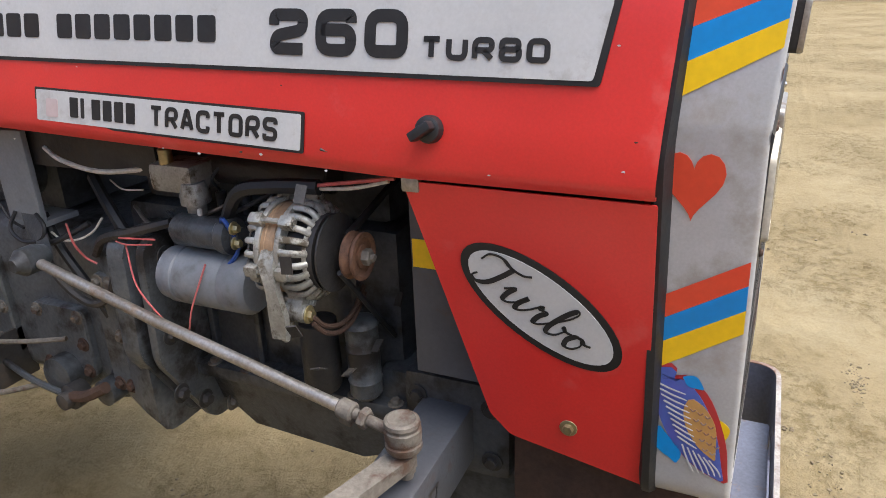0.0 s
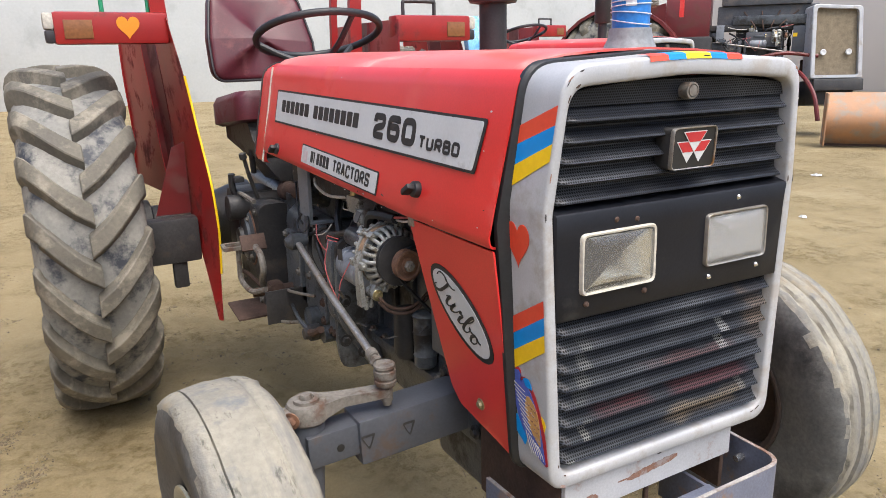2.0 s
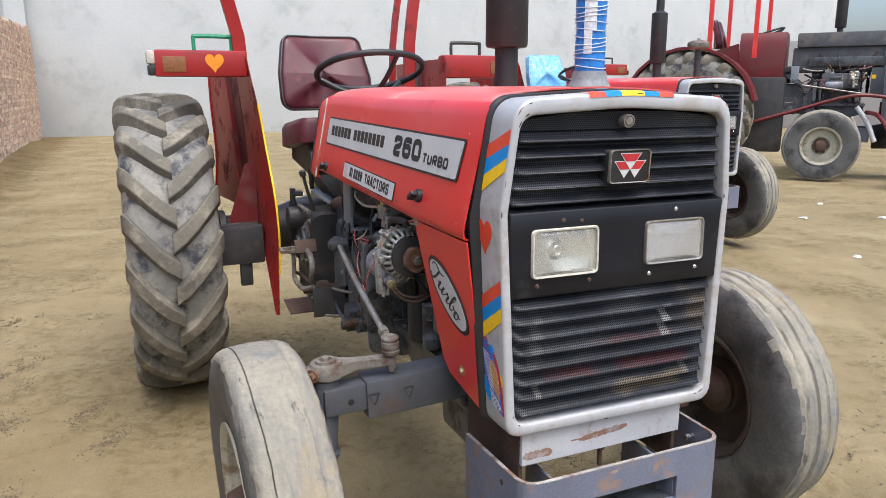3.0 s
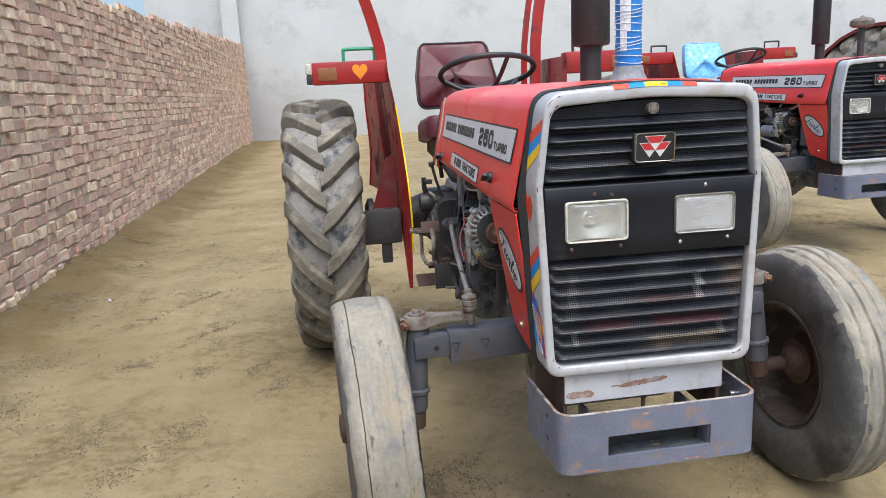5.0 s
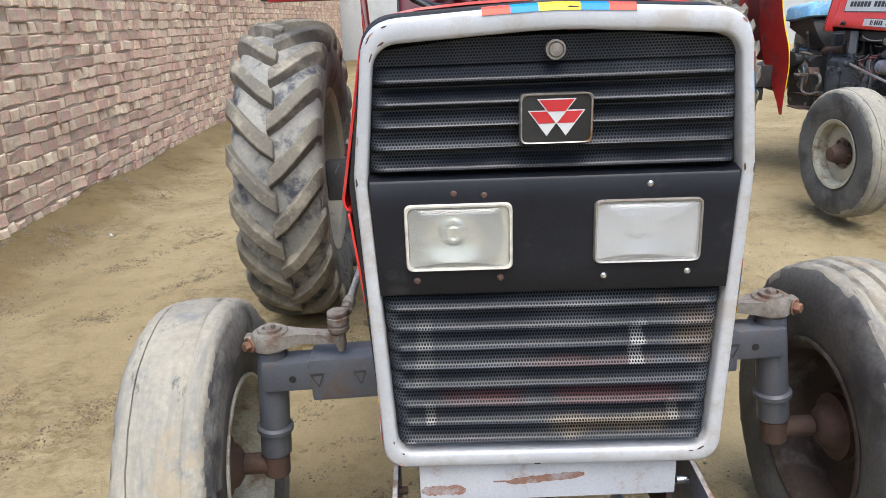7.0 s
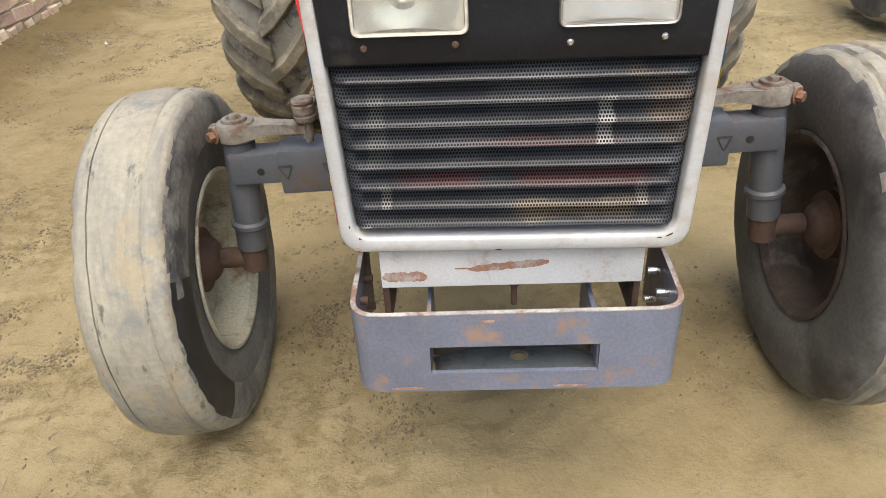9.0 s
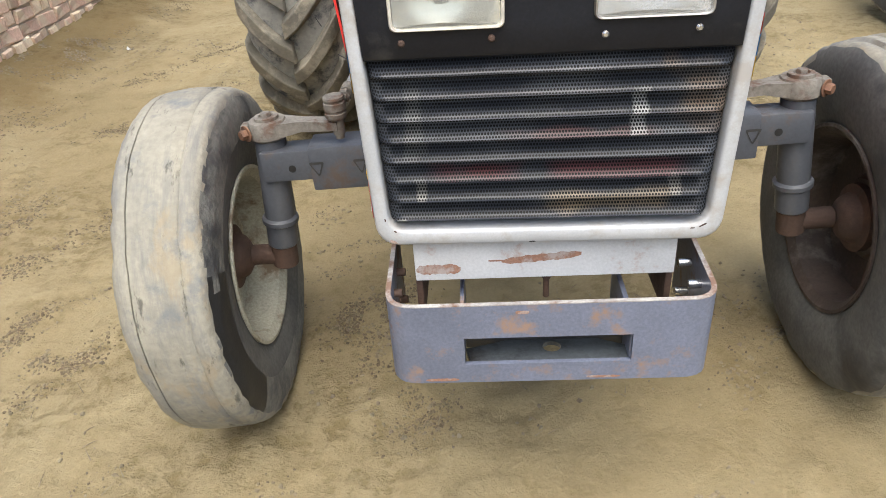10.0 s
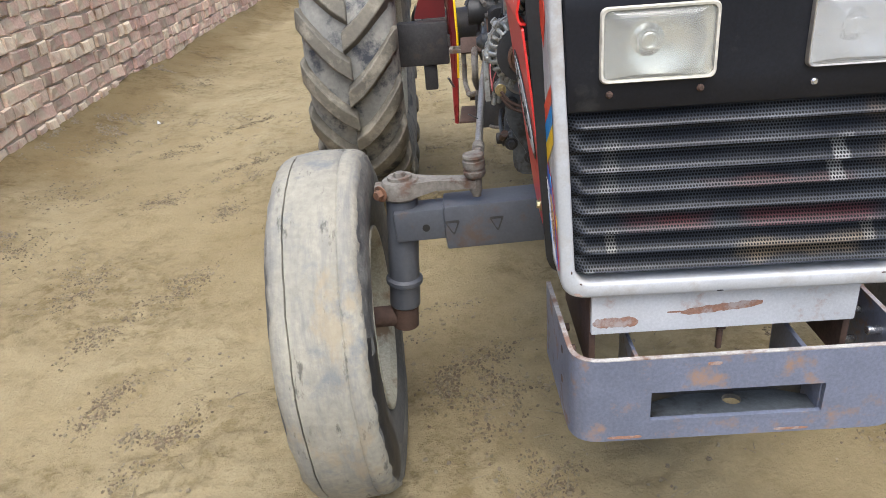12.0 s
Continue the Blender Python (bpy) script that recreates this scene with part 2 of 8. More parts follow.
M_PLASTER = surf("pale_cement_plaster", (0.47, 0.488, 0.484), (0.42, 0.438, 0.437), 0.9, scale=0.5, grain=12, bump=0.15, depth=0.01, dirt=(0.38, 0.395, 0.39), dirt_amount=0.3, dirt_scale=0.8, grain_amount=0.05)


def ground_material():
    m = bpy.data.materials.new("dry_sandy_dirt")
    m.use_nodes = True
    n, l = m.node_tree.nodes, m.node_tree.links
    b = n["Principled BSDF"]
    b.inputs["Roughness"].default_value = 0.95
    b.inputs["Specular IOR Level"].default_value = 0.15
    co = n.new("ShaderNodeTexCoord")

    def nz(s, d=6.0, r=0.62):
        t = n.new("ShaderNodeTexNoise")
        t.inputs["Scale"].default_value, t.inputs["Detail"].default_value, t.inputs["Roughness"].default_value = s, d, r
        l.new(co.outputs["Object"], t.inputs["Vector"])
        return t.outputs["Fac"]

    def ramp(fac, stops):
        r = n.new("ShaderNodeValToRGB")
        e = r.color_ramp.elements
        e[0].position, e[0].color = stops[0][0], (*stops[0][1], 1)
        e[1].position, e[1].color = stops[-1][0], (*stops[-1][1], 1)
        for p, c in stops[1:-1]:
            e.new(p).color = (*c, 1)
        l.new(fac, r.inputs["Fac"])
        return r.outputs["Color"]

    def mix(fac, a, z, kind="MIX"):
        x = n.new("ShaderNodeMix")
        x.data_type, x.blend_type = "RGBA", kind
        for sock, v in ((x.inputs["Factor"], fac), (x.inputs["A"], a), (x.inputs["B"], z)):
            if isinstance(v, float):
                sock.default_value = v
            else:
                l.new(v, sock)
        return x.outputs["Result"]

    base = ramp(nz(0.8), [(0.3, (0.223, 0.177, 0.096)), (0.5, (0.262, 0.211, 0.119)), (0.7, (0.304, 0.252, 0.150))])
    spots = ramp(nz(5.0, 8.0, 0.7), [(0.30, (0.74, 0.70, 0.63)), (0.44, (0.96, 0.95, 0.93)), (0.56, (1.0, 1.0, 1.0)), (0.7, (1.10, 1.11, 1.13))])
    fine = ramp(nz(90.0, 3.0), [(0.3, (0.93, 0.93, 0.93)), (0.7, (1.05, 1.05, 1.05))])
    col = mix(1.0, mix(1.0, base, spots, "MULTIPLY"), fine, "MULTIPLY")
    # scuffed patches where the crust is broken and darker soil shows
    zone = ramp(nz(1.3, 4.0, 0.6), [(0.46, (0, 0, 0)), (0.58, (1, 1, 1))])
    crumbs = ramp(nz(17.0, 6.0, 0.75), [(0.48, (0, 0, 0)), (0.60, (1, 1, 1))])
    broken = mix(1.0, zone, crumbs, "MULTIPLY")
    tint = n.new("ShaderNodeRGB")
    tint.outputs[0].default_value = (0.75, 0.72, 0.65, 1)
    col = mix(broken, col, mix(1.0, col, tint.outputs[0], "MULTIPLY"))
    # loose darker soil drifted along the brick wall, in ragged tongues
    sep = n.new("ShaderNodeSeparateXYZ")
    l.new(co.outputs["Object"], sep.inputs[0])
    near = n.new("ShaderNodeMapRange")
    near.inputs["From Min"].default_value, near.inputs["From Max"].default_value, near.inputs["To Min"].default_value, near.inputs["To Max"].default_value = -3.1, -1.75, 0.62, -0.35
    l.new(sep.outputs["X"], near.inputs["Value"])
    tongue = n.new("ShaderNodeMath")
    tongue.operation = "ADD"
    l.new(near.outputs["Result"], tongue.inputs[0]), l.new(nz(2.2, 8.0, 0.68), tongue.inputs[1])
    drift = ramp(tongue.outputs[0], [(0.70, (0, 0, 0)), (0.95, (0.85, 0.85, 0.85))])
    soil = n.new("ShaderNodeRGB")
    soil.outputs[0].default_value = (0.66, 0.60, 0.50, 1)
    col = mix(drift, col, mix(1.0, col, soil.outputs[0], "MULTIPLY"))
    l.new(col, b.inputs["Base Color"])
    bn = n.new("ShaderNodeBump")
    bn.inputs["Strength"].default_value, bn.inputs["Distance"].default_value = 0.6, 0.028
    add = n.new("ShaderNodeMath")
    add.operation = "ADD"
    l.new(mix(0.6, nz(30.0, 8.0, 0.72), broken, "SUBTRACT"), add.inputs[0])
    l.new(nz(5.0, 5.0), add.inputs[1])
    l.new(add.outputs[0], bn.inputs["Height"])
    l.new(bn.outputs["Normal"], b.inputs["Normal"])
    return m


def worn_tread():
    """Bald rubber under baked dust: pale film rubbed into streaks round the tread, cut and stained in ragged patches."""
    m = surf("dusty_bald_tyre", (0.285, 0.265, 0.21), (0.215, 0.203, 0.166), 0.9, scale=7, grain=70, bump=0.45, depth=0.006, dirt=(0.16, 0.163, 0.16), dirt_amount=0.32, dirt_scale=11, rough2=0.9, grain_amount=0.14)
    n, l = m.node_tree.nodes, m.node_tree.links
    b = n["Principled BSDF"]
    last = b.inputs["Base Color"].links[0].from_socket
    co = n.new("ShaderNodeTexCoord")
    for scale, shift, detail, low, high, tone, most in (((26.0, 4.0, 4.0), 0.0, 6.0, 0.47, 0.66, (0.145, 0.143, 0.136), 0.8), ((9.0, 4.5, 4.5), 7.3, 9.0, 0.57, 0.64, (0.275, 0.215, 0.128), 0.5), ((40.0, 12.0, 12.0), 3.1, 8.0, 0.60, 0.68, (0.065, 0.062, 0.05), 0.8)):
        mp, t, r, x = n.new("ShaderNodeMapping"), n.new("ShaderNodeTexNoise"), n.new("ShaderNodeMapRange"), n.new("ShaderNodeMix")
        mp.inputs["Scale"].default_value, mp.inputs["Location"].default_value = scale, (shift, shift, shift)
        t.inputs["Scale"].default_value, t.inputs["Detail"].default_value, t.inputs["Roughness"].default_value = 1.0, detail, 0.66
        r.inputs["From Min"].default_value, r.inputs["From Max"].default_value, r.inputs["To Max"].default_value = low, high, most
        x.data_type = "RGBA"
        x.inputs["B"].default_value = (*tone, 1)
        l.new(co.outputs["Object"], mp.inputs["Vector"]), l.new(mp.outputs["Vector"], t.inputs["Vector"]), l.new(t.outputs["Fac"], r.inputs["Value"])
        l.new(r.outputs["Result"], x.inputs["Factor"]), l.new(last, x.inputs["A"])
        last = x.outputs["Result"]
    l.new(last, b.inputs["Base Color"])
    return m


M_TYRE_F = worn_tread()
M_GROUND = ground_material()
M_CRUST = surf("dry_dirt_crust", (0.215, 0.175, 0.108), (0.165, 0.135, 0.083), 0.95, scale=14, bump=0.4, vary=0.12)
# Dark brown that stands in for shadow under lifted flakes of crust.
M_SLITSHADE = surf("crust_slit_shade", (0.135, 0.107, 0.063), (0.10, 0.079, 0.047), 0.95, scale=20, bump=0.3, vary=0.2)
M_SCUFF = surf("scuffed_brown_soil", (0.152, 0.122, 0.070), (0.118, 0.095, 0.055), 0.95, scale=20, bump=0.3, vary=0.3)
M_CLOD = surf("dirt_clod", (0.20, 0.168, 0.112), (0.15, 0.125, 0.083), 0.95, scale=20, bump=0.4, vary=0.25)


def perforated(name, base, dusty):
    """Pressed sheet with staggered round holes on a 7 mm pitch."""
    m = bpy.data.materials.new(name)
    m.use_nodes = True
    n, l = m.node_tree.nodes, m.node_tree.links
    b = n["Principled BSDF"]
    co = n.new("ShaderNodeTexCoord")
    sep = n.new("ShaderNodeSeparateXYZ")
    l.new(co.outputs["Object"], sep.inputs[0])

    def math(op, a, z=None, c=None):
        k = n.new("ShaderNodeMath")
        k.operation = op
        for i, v in enumerate((a, z, c)):
            if v is None:
                continue
            if isinstance(v, (int, float)):
                k.inputs[i].default_value = v
            else:
                l.new(v, k.inputs[i])
        return k.outputs[0]

    px, pz = 0.0049, 0.0043
    row = math("DIVIDE", sep.outputs["Z"], pz)
    rowi = math("FLOOR", row)
    odd = math("MULTIPLY", math("MODULO", math("ABSOLUTE", rowi), 2.0), 0.5)
    u = math("SUBTRACT", math("FRACT", math("ADD", math("DIVIDE", sep.outputs["X"], px), odd)), 0.5)
    v = math("SUBTRACT", math("FRACT", row), 0.5)
    d = math("SQRT", math("ADD", math("MULTIPLY", u, u), math("MULTIPLY", v, v)))
    hole = math("LESS_THAN", d, 0.36)
    nz = n.new("ShaderNodeTexNoise")
    nz.inputs["Scale"].default_value, nz.inputs["Detail"].default_value = 9.0, 6.0
    l.new(co.outputs["Object"], nz.inputs["Vector"])
    r = n.new("ShaderNodeMapRange")
    r.inputs["From Min"].default_value, r.inputs["From Max"].default_value = 0.5, 0.72
    l.new(nz.outputs["Fac"], r.inputs["Value"])
    mx = n.new("ShaderNodeMix")
    mx.data_type = "RGBA"
    mx.inputs["A"].default_value, mx.inputs["B"].default_value = (*base, 1), (*dusty, 1)
    l.new(r.outputs["Result"], mx.inputs["Factor"])
    # black worn off to bare bright metal in long smears
    last = mx.outputs["Result"]

    def lay(mask, tone):
        nonlocal last
        wm = n.new("ShaderNodeMix")
        wm.data_type = "RGBA"
        wm.inputs["B"].default_value = (*tone, 1)
        l.new(last, wm.inputs["A"]), l.new(mask, wm.inputs["Factor"])
        last = wm.outputs["Result"]

    mp = n.new("ShaderNodeMapping")
    mp.inputs["Scale"].default_value, mp.inputs["Location"].default_value = (3.0, 3.0, 11.0), (3.1, 6.2, 3.1)
    l.new(co.outputs["Object"], mp.inputs["Vector"])
    wz = n.new("ShaderNodeTexNoise")
    wz.inputs["Scale"].default_value, wz.inputs["Detail"].default_value = 1.0, 7.0
    l.new(mp.outputs["Vector"], wz.inputs["Vector"])
    wr = n.new("ShaderNodeMapRange")
    wr.inputs["From Min"].default_value, wr.inputs["From Max"].default_value, wr.inputs["To Max"].default_value = 0.50, 0.68, 0.75
    l.new(wz.outputs["Fac"], wr.inputs["Value"])
    lay(wr.outputs["Result"], (0.075, 0.080, 0.092))
    # rubbed and overpainted patches, the last one daylight from a gap behind, painted on: centre x, z, half width, half
    # height, tone, strength
    ragged = math("MULTIPLY_ADD", nz.outputs["Fac"], 3.0, -1.5)
    for px_, pz_, hw, hh, tone, deep in ((0.240, 0.935, 0.050, 0.045, (0.13, 0.092, 0.06), 0.65), (0.095, 0.761, 0.105, 0.015, (0.17, 0.125, 0.07), 0.65), (-0.105, 0.815, 0.068, 0.013, (0.062, 0.010, 0.012), 0.8),
                                         (0.110, 0.815, 0.088, 0.013, (0.062, 0.010, 0.012), 0.7), (0.05, 0.876, 0.12, 0.010, (0.11, 0.045, 0.038), 0.45), (-0.211, 0.920, 0.014, 0.05, (0.14, 0.14, 0.13), 0.5),
                                         (-0.207, 0.783, 0.008, 0.02, (0.20, 0.19, 0.17), 0.6), (0.209, 0.780, 0.008, 0.02, (0.20, 0.19, 0.17), 0.55), (-0.244, 0.731, 0.010, 0.007, (0.28, 0.28, 0.26), 0.8), (0.142, 0.910, 0.011, 0.034, (0.27, 0.27, 0.26), 0.75)):
        dx = math("DIVIDE", math("ABSOLUTE", math("SUBTRACT", sep.outputs["X"], px_)), hw)
        dz = math("DIVIDE", math("ABSOLUTE", math("SUBTRACT", sep.outputs["Z"], pz_)), hh)
        edge = math("ADD", math("MAXIMUM", dx, dz), ragged)
        lay(math("MULTIPLY", math("SMOOTH_MIN", math("MAXIMUM", math("MULTIPLY_ADD", edge, -1.6, 2.0), 0.0), 1.0, 0.2), deep), tone)
    m2 = n.new("ShaderNodeMix")
    m2.data_type = "RGBA"
    m2.inputs["B"].default_value = (0.003, 0.003, 0.003, 1)
    l.new(last, m2.inputs["A"])
    l.new(hole, m2.inputs["Factor"])
    l.new(m2.outputs["Result"], b.inputs["Base Color"])
    b.inputs["Specular IOR Level"].default_value = 0.4
    rg = math("MULTIPLY_ADD", hole, 0.6, 0.36)
    l.new(rg, b.inputs["Roughness"])
    return m


M_MESH = perforated("perforated_black_sheet", (0.009, 0.012, 0.020), (0.032, 0.035, 0.042))


def glass_lens(name, tone, haze):
    """A thin clear lamp glass: straight through, a veil of dust, and gloss that grows towards the edge."""
    m = bpy.data.materials.new(name)
    m.use_nodes = True
    n, l = m.node_tree.nodes, m.node_tree.links
    n.remove(n["Principled BSDF"])
    clear, veil, gloss = n.new("ShaderNodeBsdfTransparent"), n.new("ShaderNodeBsdfDiffuse"), n.new("ShaderNodeBsdfGlossy")
    clear.inputs["Color"].default_value, veil.inputs["Color"].default_value = (*tone, 1), (0.62, 0.61, 0.58, 1)
    gloss.inputs["Roughness"].default_value = 0.06
    a, b, fr = n.new("ShaderNodeMixShader"), n.new("ShaderNodeMixShader"), n.new("ShaderNodeFresnel")
    a.inputs["Fac"].default_value = haze
    l.new(clear.outputs[0], a.inputs[1]), l.new(veil.outputs[0], a.inputs[2])
    l.new(fr.outputs[0], b.inputs["Fac"]), l.new(a.outputs[0], b.inputs[1]), l.new(gloss.outputs[0], b.inputs[2])
    l.new(b.outputs[0], n["Material Output"].inputs["Surface"])
    return m


M_LENS = glass_lens("yellowed_lamp_glass", (0.94, 0.94, 0.90), 0.14)
M_FLUTED = glass_lens("fluted_lamp_glass", (0.95, 0.96, 0.97), 0.22)
M_REFLECTOR = surf("tarnished_reflector", (0.84, 0.845, 0.83), (0.76, 0.765, 0.75), 0.24, metal=0.8, scale=14, bump=0.0, grain_amount=0.05)
M_LAMPRIM = surf("yellowed_lamp_rim", (0.55, 0.52, 0.44), (0.45, 0.42, 0.36), 0.5, scale=14, bump=0.1)

# ---- mesh helpers ----


def sharpen(bm, degrees=38):
    for f in bm.faces:
        f.smooth = True
    for e in bm.edges:
        e.smooth = len(e.link_faces) == 2 and e.calc_face_angle(0) < radians(degrees)


def part(name, bm, material, parent=None, label="", degrees=38):
    bmesh.ops.recalc_face_normals(bm, faces=bm.faces[:])
    sharpen(bm, degrees)
    me = bpy.data.meshes.new(name)
    bm.to_mesh(me)
    bm.free()
    me.materials.append(material)
    ob = new(name, me)
    if parent:
        ob.parent = parent
    if label:
        ob["label"] = label
    return ob


def hollow(name, label, category, group="", m=None):
    e = new(name)
    e.empty_display_size = 0.2
    if m is not None:
        e.matrix_world = m
    return tagged(e, label, category, group)


def merge(bm, tmp, m=None):
    if m is not None:
        bmesh.ops.transform(tmp, matrix=m, verts=tmp.verts[:])
    me = bpy.data.meshes.new("tmp")
    tmp.to_mesh(me)
    tmp.free()
    bm.from_mesh(me)
    bpy.data.meshes.remove(me)
    return bm


def B():
    return bmesh.new()


def box(bm, x0, x1, y0, y1, z0, z1, bev=0.004, m=None):
    t = bmesh.new()
    bmesh.ops.create_cube(t, size=1)
    for v in t.verts:
        v.co = Vector(((x0 + x1) / 2 + v.co.x * (x1 - x0), (y0 + y1) / 2 + v.co.y * (y1 - y0), (z0 + z1) / 2 + v.co.z * (z1 - z0)))
    if bev:
        bmesh.ops.bevel(t, geom=t.edges[:], offset=bev, segments=2, affect="EDGES", profile=0.6)
    return merge(bm, t, m)


def turn_to(p0, p1):
    a = Vector(p1) - Vector(p0)
    return Matrix.Translation(p0) @ a.to_track_quat("Z", "Y").to_matrix().to_4x4(), a.length


def lathe(bm, p0, p1, prof, seg=32, close=False):
    """Turns a profile of (along, radius) round the line from p0 to p1; along in metres from p0."""
    m, _ = turn_to(p0, p1)
    rings = []
    for a, r in prof:
        rings.append([bm.verts.new(m @ Vector((r * math.cos(2 * math.pi * i / seg), r * math.sin(2 * math.pi * i / seg), a))) for i in range(seg)])
    pairs = list(zip(rings, rings[1:])) + ([(rings[-1], rings[0])] if close else [])
    for a, z in pairs:
        for i in range(seg):
            j = (i + 1) % seg
            bm.faces.new((a[i], a[j], z[j], z[i]))
    if not close:
        for ring in (rings[0], rings[-1]):
            bm.faces.new(ring)
    return bm


def cyl(bm, p0, p1, r, r2=None, seg=20, bev=0.003):
    d = (Vector(p1) - Vector(p0)).length
    r2 = r if r2 is None else r2
    bev = min(bev, d * 0.3, r * 0.5)
    return lathe(bm, p0, p1, [(0, r - bev), (bev, r), (d - bev, r2), (d, r2 - bev)], seg)


def tube(bm, pts, r, seg=8, smooth=6):
    """A round rod bent along the points."""
    P = [Vector(p) for p in pts]
    if smooth and len(P) > 2:
        Q = []
        E = [P[0] * 2 - P[1]] + P + [P[-1] * 2 - P[-2]]
        for i in range(1, len(E) - 2):
            a, b, c, d = E[i - 1:i + 3]
            for k in range(smooth):
                t = k / smooth
                Q.append(0.5 * (2 * b + (c - a) * t + (2 * a - 5 * b + 4 * c - d) * t * t + (3 * b - a - 3 * c + d) * t ** 3))
        P = Q + [P[-1]]
    rings, up = [], Vector((0.13, 0.21, 0.97)).normalized()
    for i, p in enumerate(P):
        t = (P[min(i + 1, len(P) - 1)] - P[max(i - 1, 0)]).normalized()
        u = (up - t * up.dot(t)).normalized() if abs(up.dot(t)) < 0.98 else t.orthogonal().normalized()
        w = t.cross(u)
        up = u
        rings.append([bm.verts.new(p + r * (math.cos(2 * math.pi * k / seg) * u + math.sin(2 * math.pi * k / seg) * w)) for k in range(seg)])
    for a, z in zip(rings, rings[1:]):
        for k in range(seg):
            bm.faces.new((a[k], a[(k + 1) % seg], z[(k + 1) % seg], z[k]))
    bm.faces.new(rings[0]), bm.faces.new(rings[-1])
    return bm


def prism(bm, pts, m, depth, bev=0.0):
    """A plate: the outline in the plane of m, from its plane down to -depth."""
    t = bmesh.new()
    f = t.faces.new([t.verts.new((x, y, 0)) for x, y in pts])
    t.normal_update()
    if f.normal.z < 0:
        f.normal_flip()
    g = bmesh.ops.extrude_face_region(t, geom=[f])
    for v in g["geom"]:
        if isinstance(v, bmesh.types.BMVert):
            v.co.z -= depth
    if bev:
        bmesh.ops.bevel(t, geom=[e for e in t.edges], offset=bev, segments=2, affect="EDGES", profile=0.6)
    return merge(bm, t, m)


def rounded(pts, radii, seg=6):
    """An outline with rounded corners."""
    out = []
    k = len(pts)
    for i in range(k):
        a, p, z = Vector(pts[i - 1]), Vector(pts[i]), Vector(pts[(i + 1) % k])
        r = radii[i]
        if r <= 0:
            out.append(tuple(p))
            continue
        u, w = (a - p).normalized(), (z - p).normalized()
        half = u.angle(w) / 2
        d = min(r / math.tan(half), (a - p).length * 0.49, (z - p).length * 0.49)
        s, e = p + u * d, p + w * d
        for j in range(seg + 1):
            t = j / seg
            out.append(tuple((1 - t) ** 2 * s + 2 * t * (1 - t) * p + t * t * e))
    return out


def loft(bm, rings, cap=False, closed=True):
    R = [[bm.verts.new(p) for p in ring] for ring in rings]
    k = len(R[0])
    for a, z in zip(R, R[1:]):
        for i in range(k if closed else k - 1):
            j = (i + 1) % k
            bm.faces.new((a[i], a[j], z[j], z[i]))
    if cap:
        bm.faces.new(R[0]), bm.faces.new(R[-1])
    return bm


def hexbolt(bm, p, axis, r=0.009, h=0.007, washer=True):
    p, axis = Vector(p), Vector(axis).normalized()
    if washer:
        cyl(bm, p - axis * 0.001, p + axis * 0.002, r * 1.6, seg=14, bev=0.0006)
    lathe(bm, p, p + axis, [(0, r), (h * 0.8, r), (h, r * 0.85)], 6)
    return bm


GLYPHS = {
    "2": (((0, .70), (0, 1), (1, 1), (1, .56), (.06, .38), (0, 0), (1, 0)),), "6": (((1, .78), (1, 1), (0, 1), (0, 0), (1, 0), (1, .58), (0, .58)),),
    "0": (((.5, 0), (1, 0), (1, 1), (0, 1), (0, 0), (.5, 0)),), "O": (((.5, 0), (1, 0), (1, 1), (0, 1), (0, 0), (.5, 0)),), "T": (((0, 1), (1, 1)), ((.5, 1), (.5, 0))),
    "U": (((0, 1), (0, 0), (1, 0), (1, 1)),), "R": (((0, 0), (0, 1), (1, 1), (1, .45), (0, .45)), ((.5, .45), (1, 0))),
    "B": (((0, .53), (0, 1), (.95, 1), (.95, .53), (0, .53), (0, 0), (1, 0), (1, .53), (.8, .53)),), "A": (((0, 0), (.42, 1), (.58, 1), (1, 0)), ((.18, .3), (.82, .3))),
    "C": (((1, .72), (1, 1), (0, 1), (0, 0), (1, 0), (1, .28)),), "S": (((1, .76), (1, 1), (0, 1), (0, .52), (1, .48), (1, 0), (0, 0), (0, .24)),)}


def lettering(name, text, m, height, width, stroke, parent, label):
    """Square, round-cornered capitals and figures of even stroke, each glyph fitted to its share of the width."""
    gap = 0.20
    w = width / (len(text) + gap * (len(text) - 1))
    for k, ch in enumerate(text):
        x0 = k * w * (1 + gap)
        bm = B()
        for line in GLYPHS[ch]:
            p = [Vector((x0 + stroke / 2 + (w - stroke) * x, stroke / 2 + (height - stroke) * y)) for x, y in line]
            q = [p[0]]
            for a, c, z in zip(p, p[1:], p[2:]):
                r = min(0.26 * height, (a - c).length * 0.49, (z - c).length * 0.49)
                u, v = c + (a - c).normalized() * r, c + (z - c).normalized() * r
                q += [(1 - t) ** 2 * u + 2 * t * (1 - t) * c + t * t * v for t in (0, .2, .4, .6, .8, 1)]
            q.append(p[-1])
            rings = []
            for i, c in enumerate(q):
                d = (q[min(i + 1, len(q) - 1)] - q[max(i - 1, 0)]).normalized()
                n = Vector((-d.y, d.x)) * stroke / 2
                rings.append([m @ Vector((*(c + n), 0.0005)), m @ Vector((*(c - n), 0.0005)), m @ Vector((*(c - n), -0.0004)), m @ Vector((*(c + n), -0.0004))])
            loft(bm, rings, cap=True)
        part(name, bm, M_INK, parent, label)


